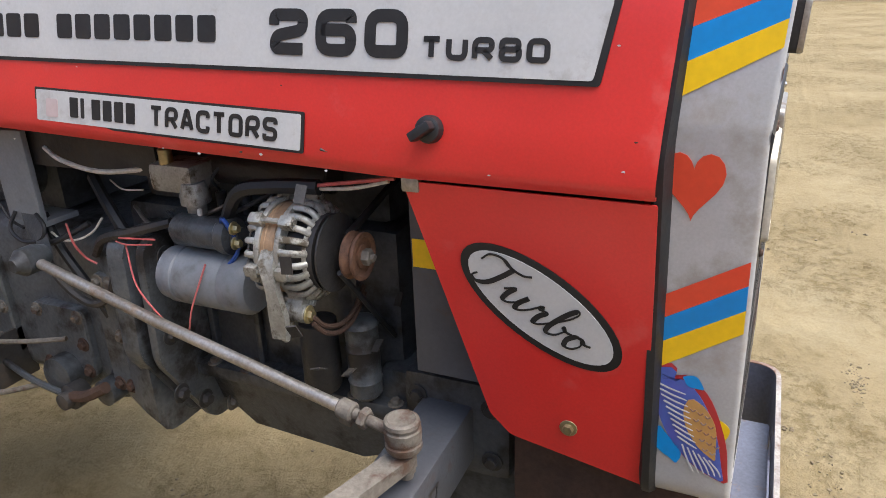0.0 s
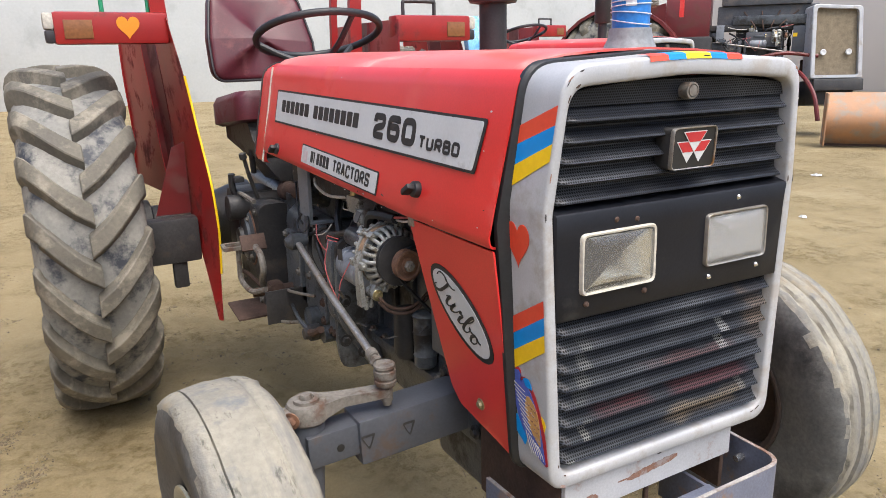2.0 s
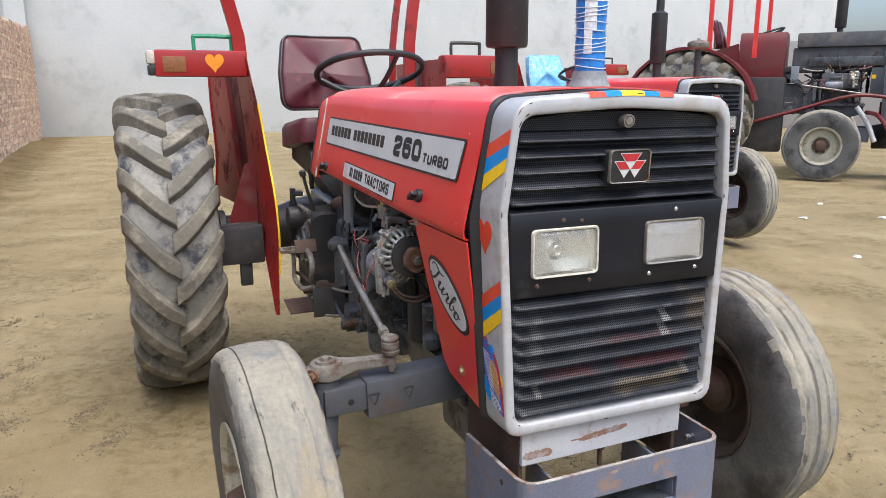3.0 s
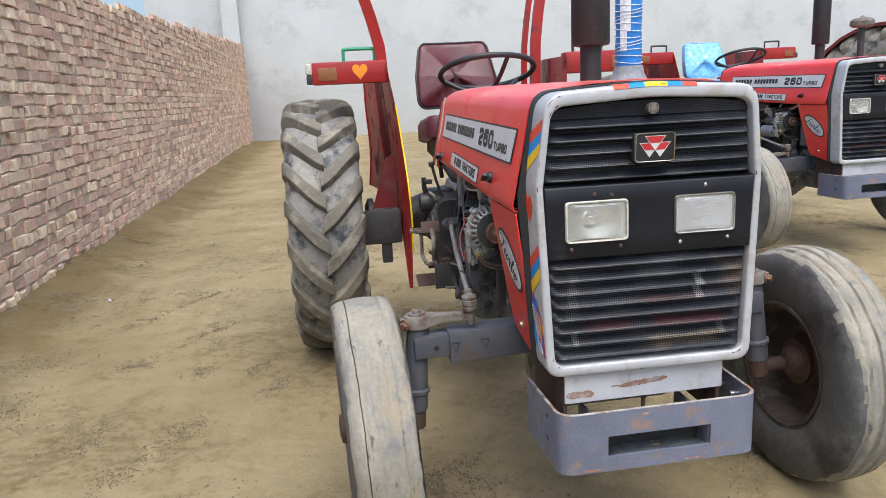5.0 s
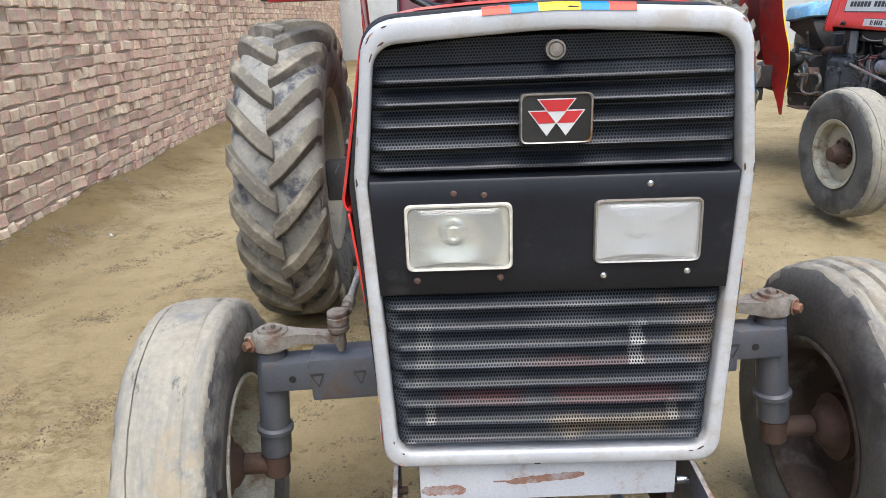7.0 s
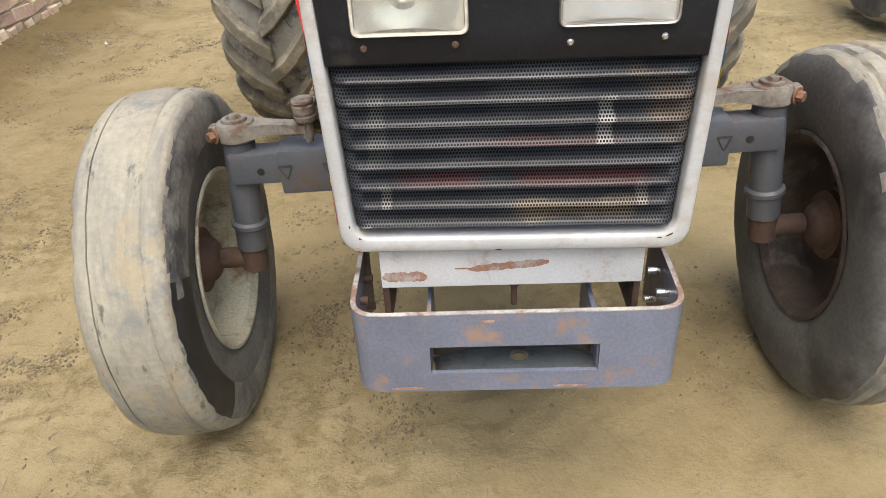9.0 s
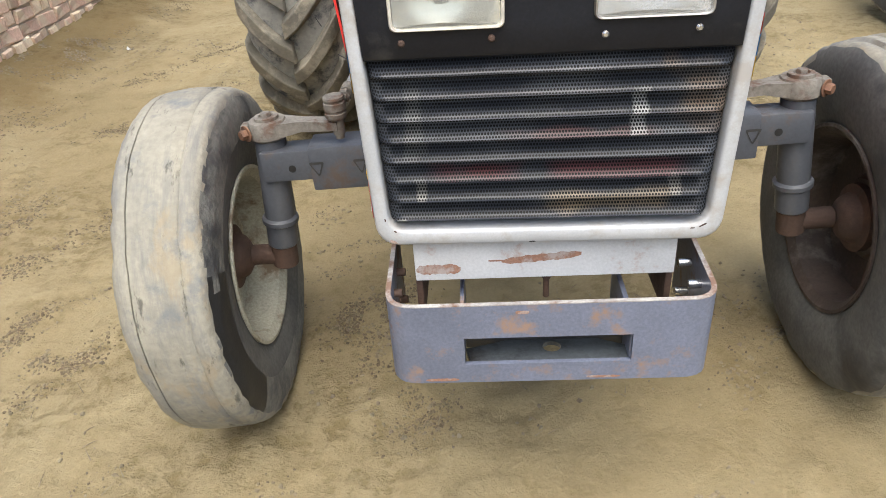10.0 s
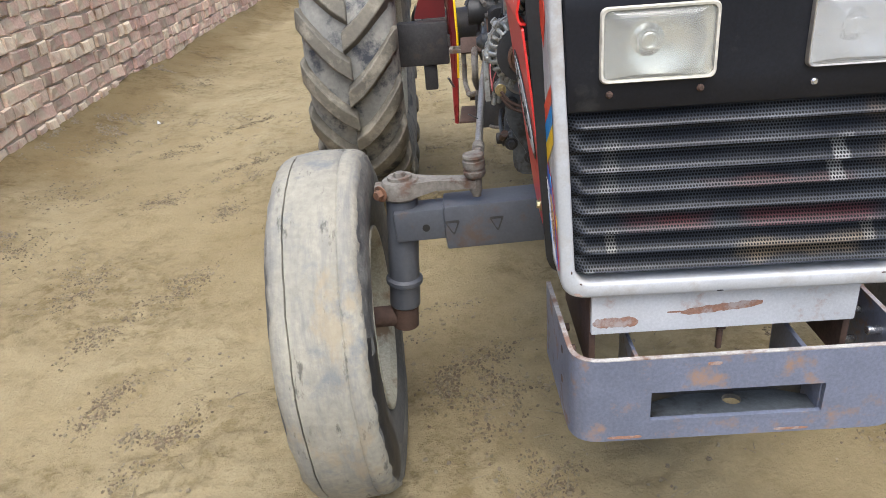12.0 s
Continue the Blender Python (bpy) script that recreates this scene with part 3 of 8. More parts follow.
def script_word(m, sx, sy, parent):
    """The word Turbo in a slanted pen script: thin upstrokes, thick downstrokes."""
    strokes = (((-.55, 1.2), (-.5, 1.7), (0, 1.95), (.6, 1.8), (1.2, 1.85), (1.5, 2.1)), ((.75, 1.8), (.68, 1.1), (.5, .3), (.12, -.05), (-.22, .1), (-.15, .4)),
               ((1.2, .6), (1.5, 1.0), (1.47, .5), (1.55, .06), (1.82, .05), (2.1, .45), (2.25, 1.0)), ((2.25, 1.0), (2.15, .4), (2.27, .03), (2.5, .15), (2.7, .5)),
               ((2.7, .5), (2.92, 1.1), (2.98, .9), (3.27, .95), (3.2, .5), (3.27, .05), (3.5, .1), (3.7, .45)),
               ((3.7, .45), (4.08, 1.4), (4.15, 2.0), (3.97, 2.1), (3.85, 1.5), (3.85, .4), (4.05, .02), (4.35, .2), (4.45, .7), (4.25, .9), (4.5, .75), (4.8, .8)),
               ((5.2, .95), (4.95, .85), (4.85, .4), (5.05, .02), (5.35, .15), (5.45, .6), (5.2, .95), (5.5, .8), (5.75, .9)))
    bm = B()
    for st in strokes:
        p = [Vector((x * sx + y * sy * 0.25, y * sy)) for x, y in st]
        p = [p[0] * 2 - p[1]] + p + [p[-1] * 2 - p[-2]]
        line = []
        for i in range(1, len(p) - 2):
            for q in range(6):
                t = q / 6
                line.append(0.5 * (2 * p[i] + (p[i + 1] - p[i - 1]) * t + (2 * p[i - 1] - 5 * p[i] + 4 * p[i + 1] - p[i + 2]) * t * t + (3 * p[i] - p[i - 1] - 3 * p[i + 1] + p[i + 2]) * t ** 3))
        line.append(p[-2])
        rings = []
        for i, c in enumerate(line):
            d = (line[min(i + 1, len(line) - 1)] - line[max(i - 1, 0)]).normalized()
            w = 0.0010 + 0.0026 * max(0.0, -d.y) + 0.0005 * abs(d.x)
            n = Vector((-d.y, d.x)) * w
            rings.append([m @ Vector((*(c + n), 0.0006)), m @ Vector((*(c - n), 0.0006)), m @ Vector((*(c - n), -0.0004)), m @ Vector((*(c + n), -0.0004))])
        loft(bm, rings, cap=True)
    return part("oval_word", bm, M_INK, parent, "black word Turbo in slanted pen script")


def side_plane(y, z, x, slope=0.0, out=0.002):
    """On the tractor's right flank: across runs to the front, up leans by slope (x per z)."""
    up = Vector((slope, 0, 1)).normalized()
    across = Vector((0, -1, 0))
    nor = across.cross(up)
    m = Matrix((across, up, nor)).transposed().to_4x4()
    m.translation = Vector((x, y, z)) + nor * out
    return m


FRONT = Matrix(((1, 0, 0, 0), (0, 0, -1, 0), (0, 1, 0, 0), (0, 0, 0, 1)))


def front_plane(x, z, y):
    m = FRONT.copy()
    m.translation = (x, y, z)
    return m

# ---- the yard: ground and walls ----


def lumps(x, y):
    """Height of the trodden dirt: broad swells, scuffs, tyre ruts beside the tractor."""
    h = 0.018 * noise.noise((x * 0.7, y * 0.7, 3.1)) + 0.012 * noise.noise((x * 2.6, y * 2.6, 7.7)) + 0.008 * noise.noise((x * 6.0, y * 6.5, 2.2))
    worn = max(0.0, noise.noise((x * 0.9, y * 0.9, 11.0)) + 0.15)
    h += (0.008 + 0.026 * worn) * max(0.0, noise.noise((x * 8.0, y * 11.0, 1.3)) - 0.1) + (0.003 + 0.011 * worn) * noise.noise((x * 19.0, y * 22.0, 5.0)) - 0.012 * max(0.0, noise.noise((x * 4.5, y * 3.7, 9.0)) - 0.25)
    h += 0.042 * math.exp(-((x - 0.80) / 0.5) ** 2 - ((y - 0.40) / 0.7) ** 2) + 0.10 * math.exp(-((x - 3.5) / 1.5) ** 2 - ((y - 4.3) / 2.2) ** 2)
    for rx, ph in ((-0.35, 0.0), (-0.1, 1.7), (0.55, 0.6)):
        d = (x - rx - 0.08 * math.sin(y * 1.3 + ph)) / 0.11
        if abs(d) < 2.0:
            h -= 0.018 * math.exp(-d * d * 3) * (0.55 + 0.45 * math.sin(y * 26 + ph * 4 + 4 * abs(d)))
    return h


def wall_x(y):
    return -3.14 - 0.02 * (y - 4.0)


def bank(x, y):
    """The drift of loose dirt along the foot of the brick wall."""
    d = x - wall_x(y)
    return max(0.0, 0.19 + 0.07 * noise.noise((y * 0.9, 2.0, 0.0)) - d * 0.30) ** 1.2 if -0.6 < d < 1.2 else 0.0


def build_ground():
    def axis(lo, hi, a, z, fine):
        mid = np.arange(a, z, fine)
        left = a - np.cumsum(fine * 1.10 ** np.arange(1, 100))
        right = z + np.cumsum(fine * 1.10 ** np.arange(0, 100))
        return np.r_[left[left > lo][::-1], mid, right[right < hi]]
    xs, ys = axis(-150, 150, -2.8, 1.7, 0.018), axis(-150, 150, -0.9, 3.4, 0.018)
    verts = []
    for y in ys:
        for x in xs:
            z = 0.0
            if -8 < x < 16 and -4 < y < 24:
                z = lumps(x, y) + bank(x, y)
            verts.append((float(x), float(y), z))
    k = len(xs)
    faces = [(j * k + i, j * k + i + 1, (j + 1) * k + i + 1, (j + 1) * k + i) for j in range(len(ys) - 1) for i in range(k - 1)]
    me = bpy.data.meshes.new("ground")
    me.from_pydata(verts, [], faces)
    me.polygons.foreach_set("use_smooth", [True] * len(faces))
    me.materials.append(M_GROUND)
    return tagged(new("ground", me), "dry pale sandy dirt yard with scuffs and ruts", "ground", kind="structure")


build_ground()


def plain_wall(name, p0, p1, height, thick, label, material=None):
    (x0, y0), (x1, y1) = p0, p1
    d = Vector((x1 - x0, y1 - y0, 0))
    ang = math.atan2(d.y, d.x)
    bm = B()
    box(bm, 0, d.length, 0, thick, -0.3, height, 0.01, Matrix.Translation((x0, y0, 0)) @ Matrix.Rotation(ang, 4, "Z"))
    return tagged(part(name, bm, material or M_PLASTER), label, "wall", kind="structure")


plain_wall("wall_north", (-6.9, 26.5), (34.0, 26.5), 7.6, 0.25, "tall pale grey cement-plastered yard wall")
plain_wall("wall_south", (34.0, -16.0), (-6.0, -16.0), 3.0, 0.25, "pale grey cement-plastered yard wall")
bm = B()
box(bm, -4.2, -3.62, 25.9, 26.49, -0.2, 7.6, 0.015)
tagged(part("pilaster", bm, M_PLASTER), "whitish plastered corner pilaster", "pilaster", kind="structure")

# ---- tractor ----


def tyre_front(bm, c, side):
    """A bald ribbed front tyre, axis across."""
    R = 0.412
    prof = [(-0.085, 0.215), (-0.098, 0.25), (-0.106, 0.30), (-0.107, 0.345), (-0.104, 0.372), (-0.098, 0.384), (-0.096, 0.394), (-0.086, 0.403), (-0.072, R - 0.004), (-0.059, R - 0.003),
            (-0.057, R - 0.011), (-0.055, R - 0.002), (-0.02, R), (0.0, R + 0.001), (0.02, R), (0.050, R - 0.002), (0.054, R - 0.006), (0.058, R - 0.003), (0.072, R - 0.004), (0.086, 0.403), (0.096, 0.394), (0.098, 0.384),
            (0.104, 0.372), (0.107, 0.345), (0.106, 0.30), (0.098, 0.25), (0.085, 0.215)]
    if side > 0:
        prof = [(-0.085, 0.215), (-0.100, 0.25), (-0.108, 0.30), (-0.108, 0.345), (-0.102, 0.370), (-0.092, 0.390), (-0.082, 0.398), (-0.070, 0.402), (-0.066, 0.397), (-0.056, 0.398), (-0.052, 0.406), (-0.028, R - 0.004), (-0.024, R - 0.009),
                (-0.014, R - 0.009), (-0.010, R - 0.001), (0.014, R), (0.018, R - 0.007), (0.028, R - 0.007), (0.032, R - 0.002), (0.06, R - 0.006), (0.064, 0.400), (0.072, 0.399), (0.076, 0.403), (0.092, 0.392), (0.104, 0.372), (0.108, 0.345), (0.106, 0.30), (0.098, 0.25), (0.085, 0.215)]
    prof = [(a * 0.94, r) for a, r in prof]
    lathe(bm, (c[0], c[1], c[2]), (c[0] + 1, c[1], c[2]), prof, 128, close=True)
    for v in bm.verts:
        d = Vector((0, v.co.y - c[1], v.co.z - c[2]))
        torn = 0.007 if 0.378 < d.length < 0.402 else 0.0018
        v.co += d.normalized() * (0.0035 * noise.noise(v.co * 9) + torn * min(0.3, noise.noise(v.co * 34))) + Vector((0.003 * noise.noise(v.co * 7) + torn * 0.8 * noise.noise(v.co * 29 + Vector((5, 0, 0))), 0, 0))


def front_wheel(parent, sx, flat=0.0):
    c = Vector((-0.744, 0.428, 0.413)) if sx < 0 else Vector((0.778, 0.435, 0.457))
    out = sx
    bm = B()
    o = lambda a: (c.x + out * a, c.y, c.z)
    lathe(bm, o(-0.09), o(1), [(0.0, 0.222), (0.006, 0.222), (0.012, 0.204), (0.05, 0.196), (0.11, 0.196), (0.12, 0.15), (0.115, 0.10), (0.09, 0.075), (0.084, 0.075), (0.084, 0.09), (0.108, 0.105),
                                (0.112, 0.15), (0.10, 0.188), (0.172, 0.204), (0.178, 0.222), (0.184, 0.222), (0.184, 0.214), (0.17, 0.196), (0.12, 0.19), (0.06, 0.188), (0.015, 0.196), (0.0, 0.214)], 48, close=True)
    rim = part("front_wheel_rim", bm, M_RIM if sx < 0 else M_RIM_D, parent, "dusty silver steel disc rim" if sx < 0 else "rusty dark steel disc rim")
    bm = B()
    tyre_front(bm, c, sx)
    ty = part("front_tyre", bm, M_TYRE_F, rim, "bald dust-coated ribbed tyre", 60)
    me = ty.data
    me.materials.append(M_SIDEWALL)
    for p in me.polygons:
        r = math.hypot(p.center.y - c.y, p.center.z - c.z)
        if r < 0.382 + 0.012 * noise.noise(p.center * 7) or (sx > 0 and p.center.x < c.x - 0.080 + 0.03 * noise.noise(p.center * 5)):
            p.material_index = 1
        if sx < 0 and p.center.x > c.x + 0.07 and 0.30 < r < 0.388:
            p.material_index = 2
        # bare black rubber on the inner wall, below and in front of the stub axle
        lean = math.degrees(math.atan2(p.center.z - c.z, c.y - p.center.y)) + 9 * noise.noise(p.center * 30)
        if sx < 0 and p.center.x > c.x + 0.07 and 0.305 < r < 0.386 and -40 < lean < 24:
            p.material_index = 3
    me.materials.append(M_TORN)
    me.materials.append(M_RUBBER)
    bm = B()
    lathe(bm, o(-0.06), o(1), [(0, 0.035), (0.01, 0.05), (0.03, 0.06), (0.035, 0.08), (0.05, 0.08), (0.09, 0.07), (0.14, 0.055), (0.17, 0.045), (0.175, 0.02)], 28)
    for k in range(6):
        a = k * math.pi / 3
        hexbolt(bm, (c.x + out * 0.03, c.y + 0.075 * math.cos(a), c.z + 0.075 * math.sin(a)), (out, 0, 0), 0.011, 0.014)
    part("hub", bm, M_RUST, rim, "rusty steel hub")
    if sx < 0:
        # steered slightly inwards, its foot leaning in
        foot = Matrix.Translation(c)
        rim.matrix_basis = foot @ Matrix.Rotation(radians(2.2), 4, "Z") @ Matrix.Rotation(radians(-2.0), 4, "Y") @ foot.inverted()
    return rim


def rear_wheel(parent, sx):
    c, R = Vector((sx * 0.862, 2.50, 0.724)), 0.728
    bm = B()
    half = [(0.0, 0.688), (0.055, 0.686), (0.10, 0.680), (0.142, 0.666), (0.168, 0.648), (0.184, 0.622), (0.193, 0.58), (0.193, 0.53), (0.178, 0.45), (0.15, 0.39)]
    prof = [(-a, r) for a, r in reversed(half[1:])] + half
    lathe(bm, tuple(c), (c.x + 1, c.y, c.z), prof, 96, close=True)
    count = 20
    for sgn in (-1, 1):
        for k in range(count):
            t0 = 2 * math.pi * (k + (0.5 if sgn > 0 else 0.0)) / count
            rings = []
            steps = [(-0.012, R - 0.002, 0.0), (0.046, R, 0.058), (0.093, R - 0.003, 0.125), (0.138, R - 0.010, 0.20), (0.170, R - 0.022, 0.258), (0.191, R - 0.045, 0.292), (0.202, R - 0.085, 0.30), (0.198, R - 0.13, 0.305)]
            for i, (u, top, dt) in enumerate(steps):
                hw = (0.040 + 0.014 * (i / 7)) / R
                low = min(top - 0.002, (0.680, 0.678, 0.674, 0.660, 0.640, 0.612, 0.585, 0.56)[i])
                inner = u if i < 5 else u - 0.02
                ring = []
                for (uu, rr, ww) in ((inner, low, 1.35), (u, top, 0.85), (u, top, -0.85), (inner, low, -1.35)):
                    th = t0 + dt + ww * hw + (0.02 * i / 7)
                    ring.append((c.x + sgn * uu, c.y - rr * math.cos(th), c.z + rr * math.sin(th)))
                rings.append(ring)
            t = bmesh.new()
            loft(t, rings, cap=True)
            bmesh.ops.recalc_face_normals(t, faces=t.faces[:])
            bmesh.ops.bevel(t, geom=t.edges[:], offset=0.004, segments=1, affect="EDGES")
            merge(bm, t)
    ty_bm = bm
    bm = B()
    o = lambda a: (c.x + sx * a, c.y, c.z)
    lathe(bm, o(-0.16), o(1), [(0, 0.405), (0.012, 0.405), (0.02, 0.37), (0.10, 0.35), (0.16, 0.345), (0.17, 0.2), (0.15, 0.12), (0.14, 0.12), (0.14, 0.2), (0.15, 0.335), (0.22, 0.35), (0.30, 0.37), (0.308, 0.405), (0.32, 0.405),
                               (0.32, 0.395), (0.305, 0.36), (0.16, 0.333), (0.02, 0.36), (0.0, 0.395)], 56, close=True)
    rim = part("rear_wheel_rim", bm, M_RIM, parent, "dusty silver steel disc rim")
    ty = part("rear_tyre", ty_bm, M_TYRE_R, rim, "dust-caked tractor tyre with chevron lugs", 30)
    ty.data.materials.append(M_LUG)
    for k, p in enumerate(ty.data.polygons):
        if k >= 96 * len(prof):
            p.material_index = 1
    bm = B()
    lathe(bm, o(-0.06), o(1), [(0, 0.11), (0.05, 0.12), (0.07, 0.13), (0.09, 0.10), (0.15, 0.09), (0.16, 0.06)], 28)
    for k in range(8):
        a = k * math.pi / 4
        hexbolt(bm, (c.x + sx * 0.0, c.y + 0.16 * math.cos(a), c.z + 0.16 * math.sin(a)), (sx, 0, 0), 0.013, 0.02)
    part("hub", bm, M_RUST, rim, "rusty steel hub")
    return rim


OUT = [(0.0, 1.452), (0.280, 1.436), (0.309, 1.205), (0.290, 0.684)]
INN = [(0.0, 1.416), (0.266, 1.401), (0.2885, 1.196), (0.2655, 0.714)]


def outline(pts, radii, grow=0.0, dz=0.0):
    half = [(x + (grow if x > 0 else 0), z + (grow if z > 1 else -grow)) for x, z in pts]
    full = half + [(-x, z) for x, z in reversed(half[1:])]
    rr = radii + list(reversed(radii[1:]))
    return [(x, z + dz) for x, z in rounded(full, rr, 7)]


R_OUT, R_INN = [0.9, 0.062, 0.10, 0.045], [0.9, 0.045, 0.08, 0.032]


def at_y(pts, y):
    return [(x, y, z) for x, z in pts]


def pleats(z0, z1, count, half, y0, deep, name, parent):
    """Pressed perforated sheet with horizontal ridges that die out towards the sides."""
    nx, per = 44, 12
    xs = np.linspace(-1, 1, nx)
    bm = B()
    grid = []
    for k in range(count * per + 1):
        f = k / per
        z = z0 + (z1 - z0) * k / (count * per)
        w = f % 1.0
        # each fold comes forward on the way down and turns in sharply underneath
        s = 0.5 - 0.5 * math.cos(math.pi * w / 0.26) if w < 0.26 else 0.5 + 0.5 * math.cos(math.pi * ((w - 0.26) / 0.74) ** 0.8)
        half_z = half(z)
        row = []
        for x in xs:
            e = min(1.0, (1 - abs(x)) / 0.04)
            e = e * e * (3 - 2 * e)
            wob = 0.0015 * noise.noise((x * 3, z * 14, 2.0))
            row.append(bm.verts.new((x * half_z, y0 - deep * s * (0.12 + 0.88 * e) + wob, z)))
        grid.append(row)
    for a, b in zip(grid, grid[1:]):
        for i in range(nx - 1):
            bm.faces.new((a[i], a[i + 1], b[i + 1], b[i]))
    return part(name, bm, M_MESH, parent, "black perforated sheet pressed in horizontal ridges", 80)


def heart(w, h, k=28):
    pts = []
    for i in range(k):
        t = 2 * math.pi * i / k
        pts.append((w / 32 * 16 * math.sin(t) ** 3, h / 30 * (13 * math.cos(t) - 5 * math.cos(2 * t) - 2 * math.cos(3 * t) - math.cos(4 * t) + 2)))
    return pts


def side_x(z):
    """Half width of the bonnet's flank at a height."""
    return 0.297 + (1.395 - z) * 0.1949


def low_x(z):
    """Half width of the side panel below the bonnet."""
    return 0.290 + (z - 0.70) * 0.111


def cowl_x(z):
    return 0.309 - (1.205 - z) * 0.0365 if z < 1.205 else 0.309 - (z - 1.205) * 0.1255


def ell(a, b, k=40):
    return [(a * math.cos(2 * math.pi * i / k), b * math.sin(2 * math.pi * i / k)) for i in range(k)]


def nose(T, style):
    main = style == "main"
    # cowl: a rounded hoop of sheet metal, folded in at the front
    bm = B()
    o, i_ = outline(OUT, R_OUT), outline(INN, R_INN)
    sh = lambda f: [((a[0] * (1 - f) + b[0] * f), (a[1] * (1 - f) + b[1] * f)) for a, b in zip(o, i_)]
    loft(bm, [at_y(sh(0.25), 0.096), at_y(o, 0.094), at_y(o, 0.03), at_y(o, 0.004), at_y(sh(0.06), 0.000), at_y(sh(0.2), -0.003), at_y(sh(0.8), -0.003), at_y(sh(0.94), -0.001), at_y(i_, 0.003), at_y(i_, 0.045)])
    cowl = part("nose_cowl", bm, M_SILVER, T, "silver-painted sheet-metal nose cowl, edges chipped", 50)
    # chips along the outer and inner fold of the cowl
    if main:
        r = random.Random(12)
        n = len(o)
        for q in range(20):
            at = r.randrange(n)
            f, g = (r.uniform(0.13, 0.26), 1) if q % 3 else (r.uniform(0.74, 0.84), 1)
            ring = sh(f)
            (x, z), (x2, z2) = ring[at], ring[(at + 1) % n]
            u = r.random()
            x, z = x + (x2 - x) * u, z + (z2 - z) * u
            ang, ln, wd = math.atan2(z2 - z, x2 - x), r.uniform(0.002, 0.009), r.uniform(0.0009, 0.002)
            b2 = B()
            pts = [(x + math.cos(ang) * ln * math.cos(t) - math.sin(ang) * wd * math.sin(t) * r.uniform(0.6, 1.2), z + math.sin(ang) * ln * math.cos(t) + math.cos(ang) * wd * math.sin(t) * r.uniform(0.6, 1.2)) for t in [2 * math.pi * i / 9 for i in range(9)]]
            prism(b2, pts, front_plane(0, 0, -0.0032), 0.0003)
            part("paint_chip", b2, (M_RUST, M_SOOT, M_SCRAPE)[q % 3], cowl, "chipped paint")
    # painted bands on the cowl's flanks and brow
    if main:
        def band(back, ahead, material, sx):
            b2 = B()
            g = []
            for f in (0.0, 0.5, 0.95, 1.0):
                y, lo, hi = 0.094 - f * 0.093, back[1] + (ahead[1] - back[1]) * f, back[0] + (ahead[0] - back[0]) * f
                g.append([b2.verts.new((sx * (cowl_x(lo + (hi - lo) * q) + (0.0014 if f < 1 else 0.001)), y, lo + (hi - lo) * q)) for q in (0, 0.5, 1)])
            for a, c in zip(g, g[1:]):
                for q in range(2):
                    b2.faces.new((a[q], a[q + 1], c[q + 1], c[q]))
            part("painted_band", b2, material, cowl)
        for sx in (-1, 1):
            for back, ahead in (((1.338, 1.307, 1.272, 1.236), (1.376, 1.345, 1.316, 1.288)), ((0.998, 0.966, 0.933, 0.897), (1.054, 1.024, 0.992, 0.961))):
                for k, mt in enumerate((M_ORANGE, M_BLUE, M_YELLOW)):
                    band(back[k:k + 2], ahead[k:k + 2], mt, sx)
            b2 = B()
            m = side_plane(0.069, 1.1375, -cowl_x(1.1385), -0.0365, 0.0016)
            if sx > 0:
                m = Matrix.Diagonal((-1, 1, 1, 1)) @ m
            prism(b2, heart(0.068, 0.083), m, 0.001)
            part("painted_heart", b2, M_ORANGE, cowl)
        # a patch of painted folk ornament: curled leaves, striped and scaled, within a red outline
        base = side_plane(0.053, 0.820, -cowl_x(0.820), -0.0365, 0.0012) @ Matrix.Diagonal((1.13, 1.10, 1, 1))

        def leaf(nm, mt, pts, off, lab=""):
            """A curled leaf: a spine of (across, up, half width)."""
            b2 = B()
            P = [Vector(p) for p in pts]
            P = [0.5 * (2 * b + (c - a) * t + (2 * a - 5 * b + 4 * c - d) * t * t + (3 * b - a - 3 * c + d) * t ** 3)
                 for a, b, c, d in zip([P[0]] + P, P, P[1:], P[2:] + [P[-1]]) for t in (0, .2, .4, .6, .8)] + [P[-1]]
            rings = []
            for i, p in enumerate(P):
                d = (P[min(i + 1, len(P) - 1)] - P[max(i - 1, 0)]).xy.normalized()
                w = Vector((-d.y, d.x)) * max(p.z, 0.0004)
                rings.append([base @ Vector((*(p.xy + w * q), off - e)) for q, e in ((1, 0), (-1, 0), (-1, 0.0005), (1, 0.0005))])
            loft(b2, rings, cap=True)
            return part(nm, b2, mt, cowl, lab)
        leaf("painted_outline", M_CRIMSON, ((-0.020, 0.074, 0.004), (-0.030, 0.058, 0.019), (-0.010, 0.030, 0.030), (0.006, -0.010, 0.031), (0.024, -0.046, 0.022), (0.044, -0.074, 0.003)), 0.0)
        leaf("painted_leaf", M_VIOLET, ((-0.020, 0.069, 0.004), (-0.030, 0.055, 0.016), (-0.014, 0.028, 0.026), (0.002, -0.010, 0.027), (0.020, -0.046, 0.018), (0.040, -0.072, 0.002)), 0.0009)
        leaf("painted_leaf", M_BLUE, ((-0.034, -0.012, 0.003), (-0.030, -0.030, 0.011), (-0.016, -0.046, 0.010), (-0.012, -0.060, 0.001)), 0.0009)
        leaf("painted_leaf", M_BLUE, ((-0.010, 0.062, 0.001), (0.000, 0.058, 0.008), (0.012, 0.050, 0.001)), 0.0015)
        leaf("painted_leaf", M_YELLOW, ((0.030, 0.012, 0.001), (0.038, 0.000, 0.005), (0.036, -0.018, 0.001)), -0.0002)
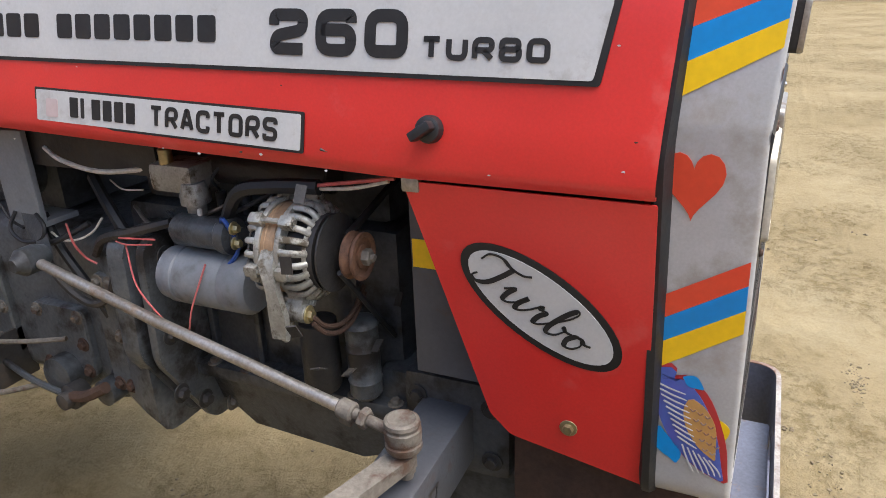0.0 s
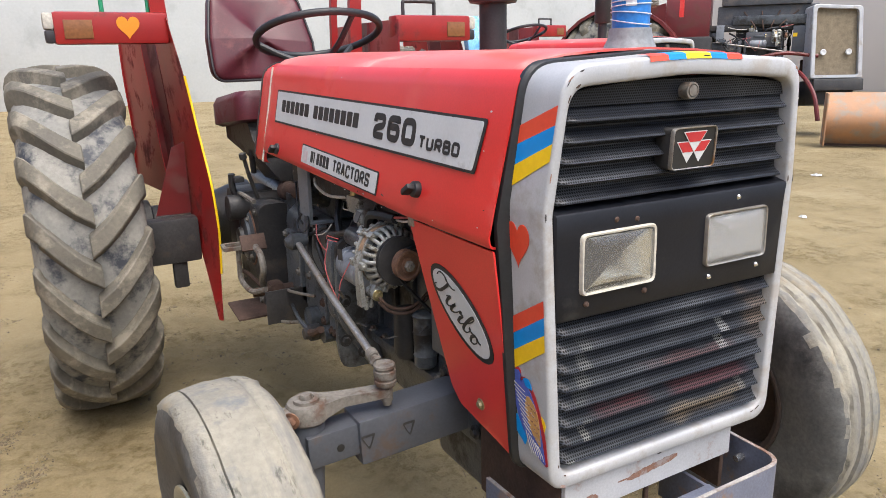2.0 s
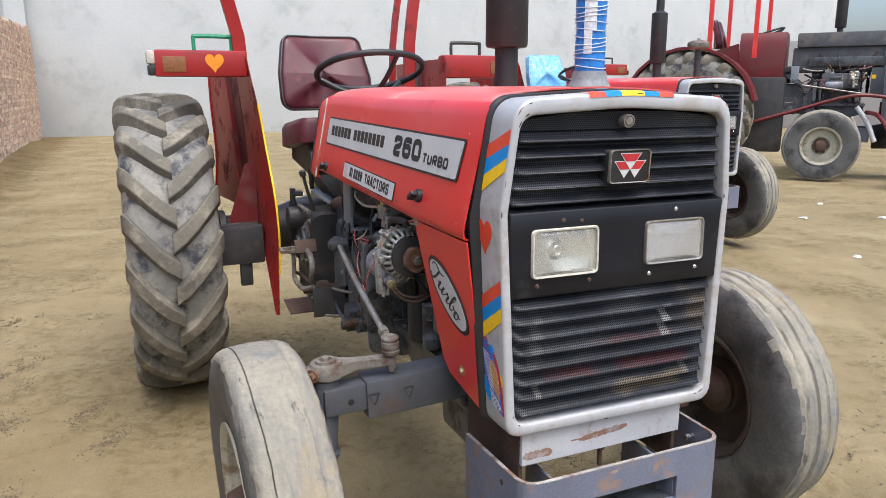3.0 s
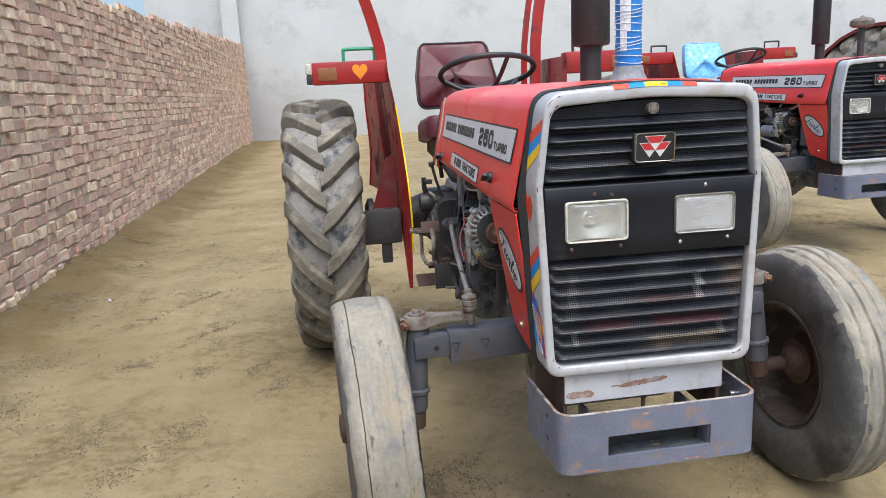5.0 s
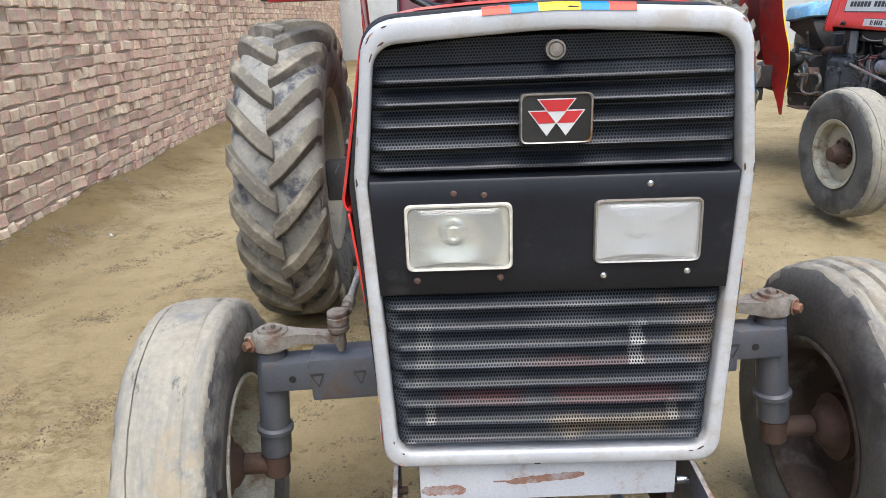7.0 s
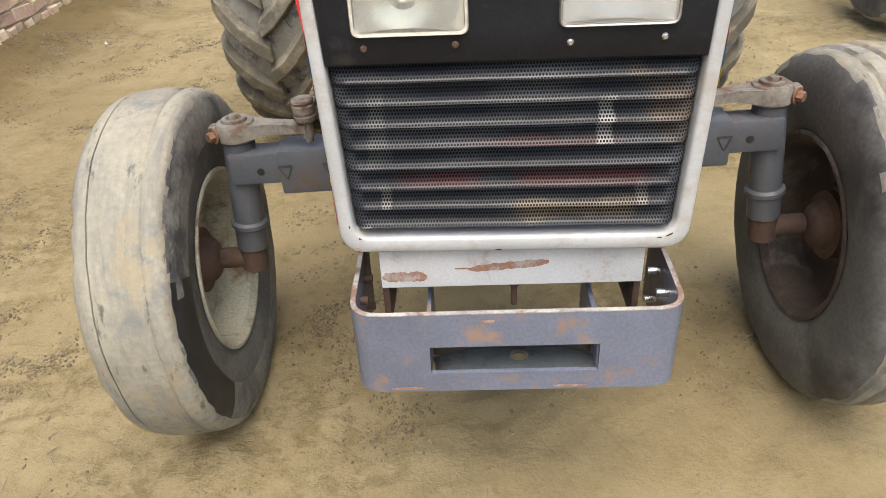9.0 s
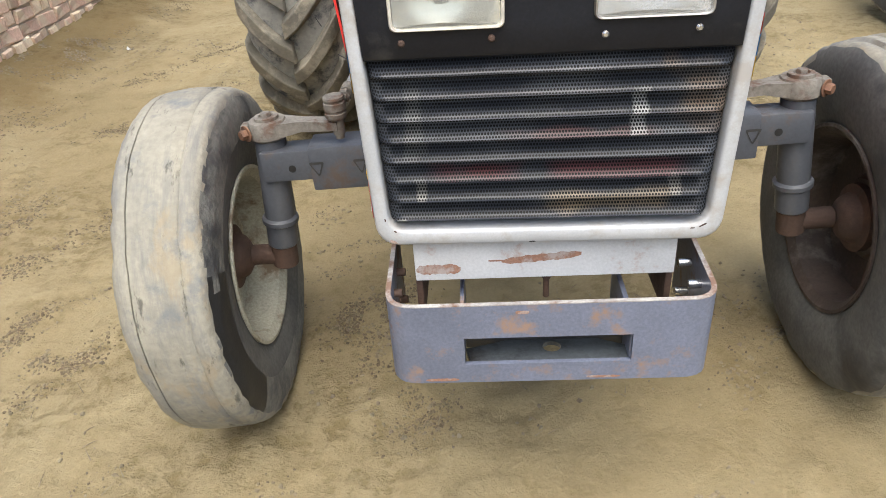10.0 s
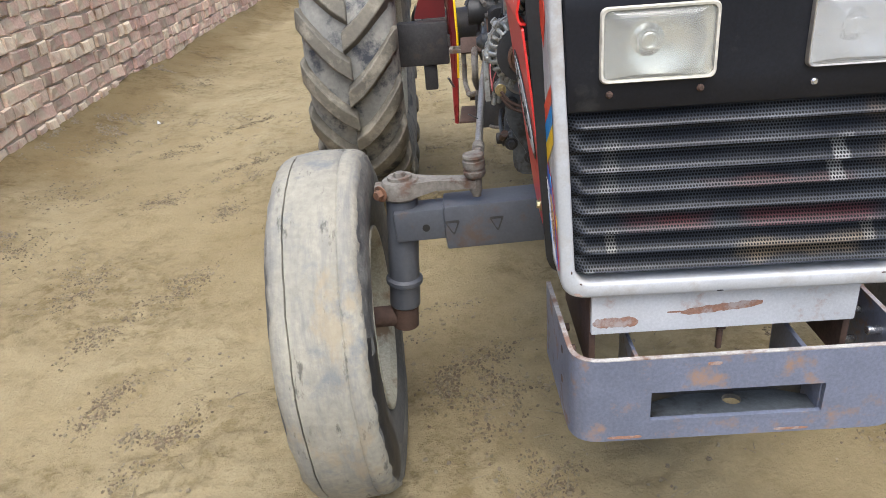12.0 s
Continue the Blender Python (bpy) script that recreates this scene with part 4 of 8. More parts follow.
        leaf("painted_leaf", M_TAN, ((0.000, 0.034, 0.003), (0.004, 0.022, 0.012), (0.012, 0.000, 0.016), (0.020, -0.024, 0.011), (0.030, -0.044, 0.001)), 0.0018)
        for k in range(10):
            u = k / 9
            leaf("painted_stroke", M_LABEL, ((-0.038 + 0.026 * u, 0.050 - 0.070 * u, 0.0010), (-0.022 + 0.024 * u, 0.044 - 0.072 * u, 0.0010), (-0.006 + 0.016 * u, 0.040 - 0.072 * u, 0.0006)), 0.0026)
        for k in range(6):
            leaf("painted_stroke", M_LABEL, ((-0.006 + 0.006 * k, -0.030 - 0.003 * k, 0.0009), (0.000 + 0.007 * k, -0.048 - 0.002 * k, 0.0009), (0.008 + 0.006 * k, -0.066, 0.0005)), 0.0026)
        for k in range(14):
            r_, c_ = divmod(k, 3)
            leaf("painted_stroke", M_SCRAPE, ((0.000 + 0.008 * c_ + 0.004 * r_, 0.022 - 0.013 * r_ - 0.003 * c_, 0.0007), (0.003 + 0.008 * c_ + 0.004 * r_, 0.019 - 0.013 * r_ - 0.003 * c_, 0.0009), (0.006 + 0.008 * c_ + 0.004 * r_, 0.022 - 0.013 * r_ - 0.003 * c_, 0.0007)), 0.0026)
        for x0, x1, mt in ((-0.107, -0.066, M_ORANGE), (-0.066, -0.026, M_BLUE), (-0.026, 0.034, M_YELLOW), (0.034, 0.074, M_BLUE), (0.074, 0.113, M_ORANGE)):
            b2 = B()
            loft(b2, [[(x, y, 1.4525 - 0.055 * abs(x) ** 1.15 - dz + 0.0012) for x in (x0, (x0 + x1) / 2, x1)] for y, dz in ((0.03, 0.0), (0.008, 0.0005), (-0.001, 0.0035), (-0.0045, 0.012))], closed=False)
            part("painted_band", b2, mt, cowl)
    # rubber seal behind the cowl
    bm = B()
    g = outline([(0.0, 1.455), (0.284, 1.440), (0.327, 1.165), (0.297, 0.684)], R_OUT, 0.003)
    s = outline(OUT, R_OUT, -0.012)
    f1 = outline([(0.0, 1.454), (0.281, 1.438), (0.312, 1.19), (0.292, 0.684)], R_OUT, 0.002)
    loft(bm, [at_y(s, 0.090), at_y(f1, 0.092), at_y(g, 0.098), at_y(g, 0.108), at_y(outline(OUT, R_OUT, -0.004), 0.116)])
    part("rubber_seal", bm, M_RUBBER, T, "black rubber strip")
    # grilles, lamp panel
    hx = lambda z: (0.266 + (z - 0.714) * 0.0467) if z < 1.196 else 0.2885 - (z - 1.196) * 0.092
    pleats(0.725, 1.008, 8, lambda z: hx(z) - 0.003, 0.020, 0.024, "lower_grille", T)
    pleats(1.205, 1.372, 5, lambda z: hx(z) - 0.003, 0.026, 0.026, "upper_grille", T)
    bm = B()
    loft(bm, [[(x, 0.02, z) for x, z in ((-0.272, 1.37), (0.272, 1.37), (0.262, 1.392), (0.12, 1.407), (-0.12, 1.407), (-0.262, 1.392))], [(x, 0.045, z) for x, z in ((-0.272, 1.37), (0.272, 1.37), (0.262, 1.4), (0.12, 1.412), (-0.12, 1.412), (-0.262, 1.4))]], cap=True)
    part("grille_header", bm, M_MESH, T)
    bm = B()
    prism(bm, [(-hx(0.735) - 0.004, 0.705), (hx(0.735) + 0.004, 0.705), (0.2895, 1.196), (0.27, 1.41), (-0.27, 1.41), (-0.2895, 1.196)], front_plane(0, 0, 0.046), 0.006)
    part("grille_back", bm, M_SOOT, T)
    bm = B()
    rows = [(1.002, 0.018), (1.009, -0.002), (1.012, -0.004), (1.057, -0.0044), (1.155, -0.0054), (1.194, -0.006), (1.198, -0.003), (1.205, 0.024)]
    grid = []
    for z, y in rows:
        e = hx(min(max(z, 1.012), 1.196)) - 0.001
        grid.append([bm.verts.new((x, max(y, yy), z)) for x, yy in ((-e, 0.024), (-e, -0.002), (-e + 0.003, -1), (-0.228, -1), (-0.070, -1), (0.069, -1), (0.226, -1), (e - 0.003, -1), (e, -0.002), (e, 0.024))])
    for r in range(len(rows) - 1):
        for c in range(9):
            if not (r == 3 and c in (3, 5)):
                bm.faces.new((grid[r][c], grid[r][c + 1], grid[r + 1][c + 1], grid[r + 1][c]))
    panel = part("lamp_panel", bm, M_BLACK, T, "black-painted steel lamp panel")
    for x0, x1, z0, z1, right in ((-0.234, -0.064, 1.051, 1.160, 0), (0.063, 0.232, 1.056, 1.159, 1)):
        bm = B()
        w = x1 - x0
        o4 = rounded([(x0, z0), (x1, z0), (x1, z1), (x0, z1)], [0.012] * 4, 4)
        cx, cz = (x0 + x1) / 2, (z0 + z1) / 2
        k = lambda f, g: [(cx + (x - cx) * f, cz + (z - cz) * g) for x, z in o4]
        rimw = 0.94 if not right else 0.955
        loft(bm, [at_y(o4, 0.002), at_y(o4, -0.009), at_y(k(0.98, 0.97), -0.0125), at_y(k(rimw, rimw - 0.03), -0.0115), at_y(k(rimw, rimw - 0.03), -0.002)])
        lamp = part("headlight", bm, M_LAMPRIM if not right else M_STEEL, T, "rectangular headlight with yellowed plastic rim" if not right else "rectangular headlight with grey steel rim")
        bm = B()
        fx = cx - 0.008
        bowl = []
        for v in range(15):
            z = cz + (z1 - cz) * 0.91 * (v / 7 - 1)
            bowl.append([bm.verts.new((x, max(-0.002, 0.0268 - 4.3 * ((x - fx) ** 2 + (z - cz) ** 2)), z)) for x in [cx + (x1 - cx) * 0.945 * (u / 11 - 1) for u in range(23)]])
        for r0, r1 in zip(bowl, bowl[1:]):
            for u in range(22):
                bm.faces.new((r0[u], r0[u + 1], r1[u + 1], r1[u]))
        lathe(bm, (cx - 0.008, 0.0265, cz), (cx - 0.008, -1, cz), [(0, 0.027), (0.003, 0.024), (0.003, 0.018), (0.010, 0.015), (0.016, 0.0145), (0.017, 0.010), (0.009, 0.009), (0.009, 0.001)], 22)
        part("reflector", bm, M_REFLECTOR, lamp, "tarnished reflector bowl", 80)
        bm = B()
        loft(bm, [at_y(k(rimw, rimw - 0.03), -0.007), at_y(k(rimw, rimw - 0.03), -0.0095), at_y(k(0.6, 0.6), -0.0130), at_y(k(0.2, 0.2), -0.0142)], cap=True)
        if right:
            for k in range(34):
                x = x0 + 0.011 + (w - 0.022) * k / 33
                b2 = B()
                cyl(b2, (x, -0.0082, z0 + 0.012), (x, -0.0082, z1 - 0.012), 0.0013, seg=8, bev=0.0005)
                part("flute", b2, M_FLUTED, lamp).visible_shadow = False
        ln = part("lens", bm, M_FLUTED if right else M_LENS, lamp, "dusty clouded glass lens", 80)
        ln.visible_shadow = False
    for x, z, mt in ((-0.218, 1.034, M_RUST), (-0.084, 1.036, M_RUST), (-0.155, 1.176, M_RUST), (-0.108, 1.172, M_RUST), (0.081, 1.034, M_CHROME), (0.214, 1.038, M_CHROME), (0.149, 1.182, M_CHROME)):
        bm = B()
        lathe(bm, (x, -0.003, z), (x, -1, z), [(0, 0.0055), (0.003, 0.0055), (0.006, 0.003)], 12)
        part("screw", bm, mt, panel, "rusted screw" if mt is M_RUST else "bright dome-headed screw")
    # bonnet catch and badge
    bm = B()
    lathe(bm, (0, 0.026, 1.387), (0, -1, 1.387), [(0, 0.013), (0.024, 0.0145), (0.028, 0.0145), (0.0285, 0.0115), (0.026, 0.011), (0.026, 0.010), (0.029, 0.0095), (0.030, 0.002)], 24)
    part("bonnet_catch", bm, M_DUSTED, T, "round dull metal bonnet catch")
    bm = B()
    o4 = rounded([(-0.054, 1.252), (0.054, 1.252), (0.054, 1.326), (-0.054, 1.326)], [0.01] * 4, 4)
    k = lambda f: [(x * f, 1.289 + (z - 1.289) * f) for x, z in o4]
    loft(bm, [at_y(o4, -0.012), at_y(o4, -0.017), at_y(k(0.975), -0.020), at_y(k(0.94), -0.019), at_y(k(0.94), -0.015)], cap=False)
    badge = part("badge", bm, M_STEEL, T, "rectangular badge with chrome edge and red triangles")
    bm = B()
    loft(bm, [at_y(k(0.97), 0.022), at_y(k(0.99), -0.0152)])
    part("badge_body", bm, M_SOOT, badge)
    bm = B()
    prism(bm, k(0.945), front_plane(0, 0, -0.0165), 0.004)
    part("badge_plate", bm, M_INK, badge)
    for cx, top, apex, w, cut, y in ((-0.0142, 1.3015, 1.2635, 0.056, 0.5, -0.0172), (0.0142, 1.3015, 1.2635, 0.056, 0.5, -0.0173), (0.0, 1.3185, 1.2815, 0.058, 0.5, -0.0184)):
        bm = B()
        prism(bm, [(cx - w / 2, top), (cx + w / 2, top), (cx, apex)], front_plane(0, 0, y), 0.0006)
        part("badge_triangle", bm, M_LABEL, badge)
        bm = B()
        e, f = 0.0016, cut
        at_z = lambda z: w / 2 * (z - apex) / (top - apex) - e * 1.2
        z1, z0 = top - e, top - (top - apex) * f
        prism(bm, [(cx - at_z(z1), z1), (cx + at_z(z1), z1), (cx + at_z(z0), z0), (cx - at_z(z0), z0)], front_plane(0, 0, y - 0.0005), 0.0005)
        part("badge_triangle", bm, M_CRIMSON, badge)


def bonnet(T):
    prof = [(0.0, 1.462), (0.12, 1.458), (0.20, 1.452), (0.25, 1.443), (0.278, 1.428), (0.291, 1.412), (0.297, 1.395), (side_x(1.3), 1.3), (side_x(1.2), 1.2), (side_x(1.146), 1.146), (0.344, 1.134), (0.339, 1.126), (0.33, 1.124)]
    bm = B()
    full = [(-x, z) for x, z in reversed(prof[1:])] + prof
    rings = []
    for y in (0.121, 0.127, 0.3, 0.45, 0.6, 0.9, 1.2, 1.42, 1.448, 1.452):
        s = 0.996 if y in (0.121, 1.452) else 1.0
        rings.append([(x * s, y - (0.06 * max(0.0, z - 1.17) if y < 0.2 else 0.0), z + 0.010 * y / 1.5 * max(0, (z - 1.3) / 0.16) + 0.034 * max(0.0, y - 0.45) * min(1.0, max(0.0, (1.3 - z) / 0.15)) + 0.0015 * noise.noise((x * 4, y * 3, z * 4))) for x, z in full])
    loft(bm, rings, closed=False)
    hood = part("bonnet", bm, M_RED, T, "bright red bonnet, faded top with sky sheen and haze in its colour", 40)
    # top faces: faded paint, paled further for sky sheen and haze
    hood.data.materials.append(M_TOPSHEEN)
    for p in hood.data.polygons:
        if p.center.z > 1.436:
            p.material_index = 1
    md = hood.modifiers.new("sheet", "SOLIDIFY")
    md.thickness, md.offset = 0.004, -1
    # rear lip and dash cowl
    bm = B()
    rings = []
    for y, s in ((1.456, 0.97), (1.458, 1.0), (1.48, 1.0), (1.58, 0.985), (1.59, 0.95)):
        rings.append([(x * s, y, 1.12 + (z - 1.12) * (s if s < 1 else 1.0)) for x, z in full])
    loft(bm, rings, closed=False)
    part("dash_cowl", bm, M_RED, T, "red dash cowl behind the bonnet", 40)
    bm = B()
    loft(bm, [[(x, 1.56, z) for x, z in full], [(x, 1.565, z) for x, z in full]], cap=True)
    part("dash_panel", bm, M_SOOT, T)
    # flank decals, on both flanks
    SL = 0.1949
    for sx in (-1, 1):
        mir = Matrix.Identity(4) if sx < 0 else Matrix.Diagonal((-1, 1, 1, 1))

        def on(y, z, out=0.002, tilt=0.014):
            """On the flank, the line falling towards the front by tilt; z is its height at y = 0.3."""
            h = z + tilt * (y - 0.3)
            return side_plane(y, h, -side_x(h), SL, out) @ Matrix.Rotation(-math.atan(tilt), 4, "Z")

        def plate(nm, y1, y0, z0, z1, mt, out, rad=0.006, parent=hood, lab="", thick=0.0012, tilt=0.014, lean=0.0):
            b2 = B()
            h = (z1 - z0) * math.sqrt(1 + SL * SL)
            prism(b2, rounded([(0, 0), (y1 - y0 - lean, 0), (y1 - y0, h), (0, h)], [rad] * 4, 3), mir @ on(y1, z0, out, tilt), thick)
            return part(nm, b2, mt, parent, lab)
        plate("decal_border", 1.366, 0.173, 1.248, 1.347, M_INK, 0.0030, lean=0.017)
        plate("decal", 1.358, 0.182, 1.2535, 1.3415, M_LABEL, 0.0042, lab="long white decal with model lettering", lean=0.016)
        if sx < 0:
            # a maker's name in two words, drawn as bars
            for first, last, count in ((1.304, 1.059, 6), (1.027, 0.712, 8)):
                step = (first - last) / count
                for k in range(count):
                    y = first - k * step
                    plate("decal_bar", y, y - step * 0.80, 1.2835, 1.3185, M_INK, 0.0050, 0.005)
            lettering("decal_figure", "260", mir @ on(0.630, 1.2705, 0.0050), 0.058, 0.204, 0.0155, hood, "bold black figure")
            lettering("decal_letter", "TURBO", mir @ on(0.408, 1.2705, 0.0050), 0.0275, 0.160, 0.0068, hood, "black capital letter")
        plate("decal_border", 1.090, 0.577, 1.140, 1.194, M_INK, 0.0030, 0.003, tilt=0.034)
        plate("decal", 1.085, 0.582, 1.1435, 1.1905, M_LABEL, 0.0042, 0.003, lab="white decal strip below the long one", tilt=0.034)
        if sx < 0:
            for k in range(6):
                y = 1.010 - k * 0.0235
                plate("decal_bar", y, y - (0.0175 if k != 1 else 0.007), 1.153, 1.183, M_INK, 0.0050, 0.002, tilt=0.034)
            plate("decal_mark", 1.063, 1.037, 1.150, 1.178, M_FADED, 0.0050, 0.004, tilt=0.034)
            lettering("decal_letter", "TRACTORS", mir @ on(0.845, 1.152, 0.0050, 0.034), 0.032, 0.227, 0.0062, hood, "black capital letter")
        # turn-button catches
        for y, z in ((0.393, 1.190), (1.305, 1.170)):
            b2 = B()
            m = mir @ on(y, z, 0.0)
            p0, p1 = m @ Vector((0, 0, 0)), m @ Vector((0, 0, 1))
            lathe(b2, p0, p1, [(0, 0.0175), (0.006, 0.0175), (0.012, 0.016), (0.014, 0.012)], 20)
            box(b2, -0.02, 0.012, -0.006, 0.006, 0.010, 0.03, 0.003, m @ Matrix.Rotation(radians(35), 4, "Z"))
            part("turn_catch", b2, M_RUBBER, hood, "black turn-button catch")
    # side panels under the bonnet's front
    for sx in (-1, 1):
        bm = B()
        pts = rounded([(0.118, 1.120), (0.437, 1.122), (0.335, 0.770), (0.305, 0.738), (0.112, 0.700)], [0.004, 0.006, 0.03, 0.02, 0.004], 4)
        ring = [(sx * low_x(z), y, z) for y, z in pts]
        inn = [(sx * (low_x(z) - 0.004), y, z) for y, z in pts]
        loft(bm, [ring, inn], cap=True)
        pan = part("side_panel", bm, M_RED, T, "red lower side panel with oval decal")
        bm = B()
        SLP = -0.111
        mir = Matrix.Identity(4) if sx < 0 else Matrix.Diagonal((-1, 1, 1, 1))
        ang = radians(-35)
        m = mir @ side_plane(0.256, 0.964, -low_x(0.964), SLP, 0.002) @ Matrix.Rotation(ang, 4, "Z")
        prism(bm, ell(0.124, 0.056), m, 0.0012)
        part("oval_border", bm, M_INK, pan)
        bm = B()
        prism(bm, ell(0.112, 0.046), m @ Matrix.Translation((0, 0, 0.001)), 0.0012)
        part("oval_decal", bm, M_LABEL, pan, "silver-white oval decal")
        if sx < 0:
            script_word(m @ Matrix.Translation((-0.090, -0.024, 0.0018)), 0.0288, 0.0265, pan)
        bm = B()
        hexbolt(bm, (sx * low_x(0.774), 0.219, 0.774), (sx, 0, 0), 0.008, 0.008)
        part("bolt", bm, M_BRASS, pan)
        bm = B()
        box(bm, sx * 0.333 - 0.006, sx * 0.333 + 0.006, 0.413, 0.438, 1.108, 1.128, 0.003)
        part("clip", bm, M_STEEL, pan)


def bonnet_chips_and_glint(T):
    r = random.Random(31)
    for k in range(20):
        y, z = r.uniform(0.13, 1.42), (r.uniform(1.127, 1.16) if k % 2 else r.uniform(1.16, 1.43))
        slope = (side_x(z - 0.01) - side_x(z + 0.01)) / 0.02
        m = side_plane(y, z, -side_x(z), slope, 0.0012)
        q = r.uniform(0.0010, 0.0026)
        b2 = B()
        prism(b2, [(q * r.uniform(0.6, 1.3) * math.cos(t) * 1.5, q * r.uniform(0.5, 1.0) * math.sin(t)) for t in [2 * math.pi * i / 7 for i in range(7)]], m, 0.0003)
        part("paint_chip", b2, M_LABEL if k % 3 else M_RUST, T)
    # highlight down the rear edge of the flank, added as a thin pale rod
    b2 = B()
    tube(b2, [(-side_x(z) - 0.001, 1.453, z) for z in (1.13, 1.2, 1.28, 1.36, 1.43)], 0.0032, 6, 3)
    part("bonnet_edge", b2, M_LAMPRIM, T, "pale rod drawn as the highlight on the bonnet's rear edge")


def front_end(T, style):
    # support casting, plate under the cowl, bumper frame
    bm = B()
    box(bm, -0.233, 0.233, 0.018, 0.030, 0.592, 0.684, 0.003)
    plate = part("front_plate", bm, M_WHITE, T, "white-painted steel plate with rust scrapes")

    def scrape(parent, x0, x1, z0, z1, y, seed, slope=0.0):
        """A ragged patch where the paint is scraped off."""
        r = random.Random(seed)
        k = 26
        top = [(x0 + (x1 - x0) * i / k, z1 + slope * i / k - r.uniform(0, 0.14) * (z1 - z0) - 0.3 * (z1 - z0) * abs(2 * i / k - 1) ** 6) for i in range(k + 1)]
        low = [(x0 + (x1 - x0) * i / k, z0 + slope * i / k + r.uniform(0, 0.14) * (z1 - z0) + 0.3 * (z1 - z0) * abs(2 * i / k - 1) ** 6) for i in range(k, -1, -1)]
        b2 = B()
        prism(b2, top + low, front_plane(0, 0, y), 0.0004)
        part("rust_scrape", b2, M_SCRAPE, parent, "orange-brown rust scrape")
    if style == "main":
        scrape(plate, -0.076, 0.066, 0.620, 0.637, 0.0172, 1, 0.012)
        scrape(plate, -0.231, -0.150, 0.604, 0.628, 0.0172, 2, 0.0)
        scrape(plate, -0.10, -0.073, 0.629, 0.633, 0.0172, 3, 0.0)
    bm = B()
    box(bm, -0.235, -0.222, 0.031, 0.30, 0.50, 0.70, 0.004)
    part("frame_cheek", bm, M_RUST, T, "rust-brown side plate")
    bm = B()
    box(bm, 0.222, 0.235, 0.031, 0.30, 0.50, 0.70, 0.004)
    part("frame_cheek", bm, M_RUST, T, "rust-brown side plate")
    bm = B()
    box(bm, -0.2, 0.2, 0.26, 0.56, 0.46, 0.74, 0.02)
    sup = part("axle_support", bm, M_GREY, T, "grey cast-iron front axle support")
    bm = B()
    box(bm, -0.22, 0.22, 0.31, 0.50, 0.58, 0.76, 0.02)
    part("pivot_casting", bm, M_GREY, sup)
    bm = B()
    box(bm, -0.2, 0.2, 0.30, 0.36, 0.741, 0.80, 0.01)
    part("radiator_ledge", bm, M_GREY, sup)
    for x, z in ((-0.2225, 0.72), (-0.2225, 0.62)):
        for y in (0.34, 0.47):
            bm = B()
            hexbolt(bm, (x, y, z), (-1, 0, 0), 0.011, 0.010)
            part("bolt", bm, M_SOOT, sup)
    # rim of the bumper, bent from one strip, a long slot cut in its face
    bm = B()
    zt, zb = 0.602, 0.432
    plan = rounded([(-0.290, 0.20), (-0.283, -0.082), (0.291, -0.082), (0.300, 0.20)], [0, 0.055, 0.055, 0], 6)
    ipl = rounded([(-0.281, 0.20), (-0.274, -0.073), (0.282, -0.073), (0.291, 0.20)], [0, 0.047, 0.047, 0], 6)

    def strip(po, pi, z0, z1):
        loft(bm, [[(*p, z0) for p in po], [(*p, z1) for p in po], [(*p, z1) for p in pi], [(*p, z0) for p in pi], [(*p, z0) for p in po]], closed=False)
        for p, q in ((po[0], pi[0]), (po[-1], pi[-1])):
            bm.faces.new([bm.verts.new((*p, z0)), bm.verts.new((*p, z1)), bm.verts.new((*q, z1)), bm.verts.new((*q, z0))])
    strip(plan, ipl, 0.533, zt)
    strip(plan, ipl, zb, 0.474)
    left = plan[:8] + [(-0.147, -0.082)]
    lefti = ipl[:8] + [(-0.147, -0.073)]
    strip(left, lefti, 0.474, 0.533)
    strip([(0.147, -0.082)] + plan[-8:], [(0.147, -0.073)] + ipl[-8:], 0.474, 0.533)
    bump = part("bumper_frame", bm, M_BUMP, T, "scuffed blue-grey steel weight frame with a slot", 40)
    bm = B()
    loft(bm, [[(x, y - 0.0015 if abs(x) < 0.2 else y, zt + 0.0005) for x, y in plan], [(x, y, zt + 0.0022) for x, y in plan], [(x, y, zt + 0.0022) for x, y in ipl], [(x, y, zt + 0.0005) for x, y in ipl]], closed=False)
    part("worn_edge", bm, M_EDGE, bump, "pale worn top edge")
    if style == "main":
        for k, (x, z, w, h) in enumerate(((-0.045, 0.588, 0.012, 0.008), (-0.19, 0.440, 0.03, 0.007), (0.10, 0.440, 0.03, 0.006))):
            scrape(bump, x - w, x + w, z - h / 2, z + h / 2, -0.0832, 20 + k)
    bm = B()
    box(bm, -0.20, 0.20, 0.075, 0.115, 0.440, 0.452, 0.003)
    box(bm, -0.155, -0.147, -0.071, 0.13, 0.45, 0.545, 0.002), box(bm, 0.145, 0.155, -0.07, 0.13, 0.45, 0.545, 0.002)
    part("bracket", bm, M_BUMP, bump)
    bm = B()
    hole = [(0.012 + 0.017 * math.cos(q * math.pi / 12), -0.031 + 0.015 * math.sin(q * math.pi / 12)) for q in range(24)]
    edge = []
    for q in range(24):
        c, d = math.cos(q * math.pi / 12), math.sin(q * math.pi / 12)
        f = min((0.146 - 0.012 * (1 if c > 0 else -1)) / max(abs(c), 1e-6), (0.022 if d > 0 else 0.040) / max(abs(d), 1e-6))
        edge.append((0.012 + c * f, -0.031 + d * f))
    loft(bm, [[(*p, 0.461) for p in edge], [(*p, 0.470) for p in edge], [(*p, 0.470) for p in hole], [(*p, 0.461) for p in hole], [(*p, 0.461) for p in edge]])
    part("tow_plate", bm, M_GREY, bump, "grey tow plate with a pin hole")
    # back plate of the slot, blackened to give the shade inside
    bm = B()
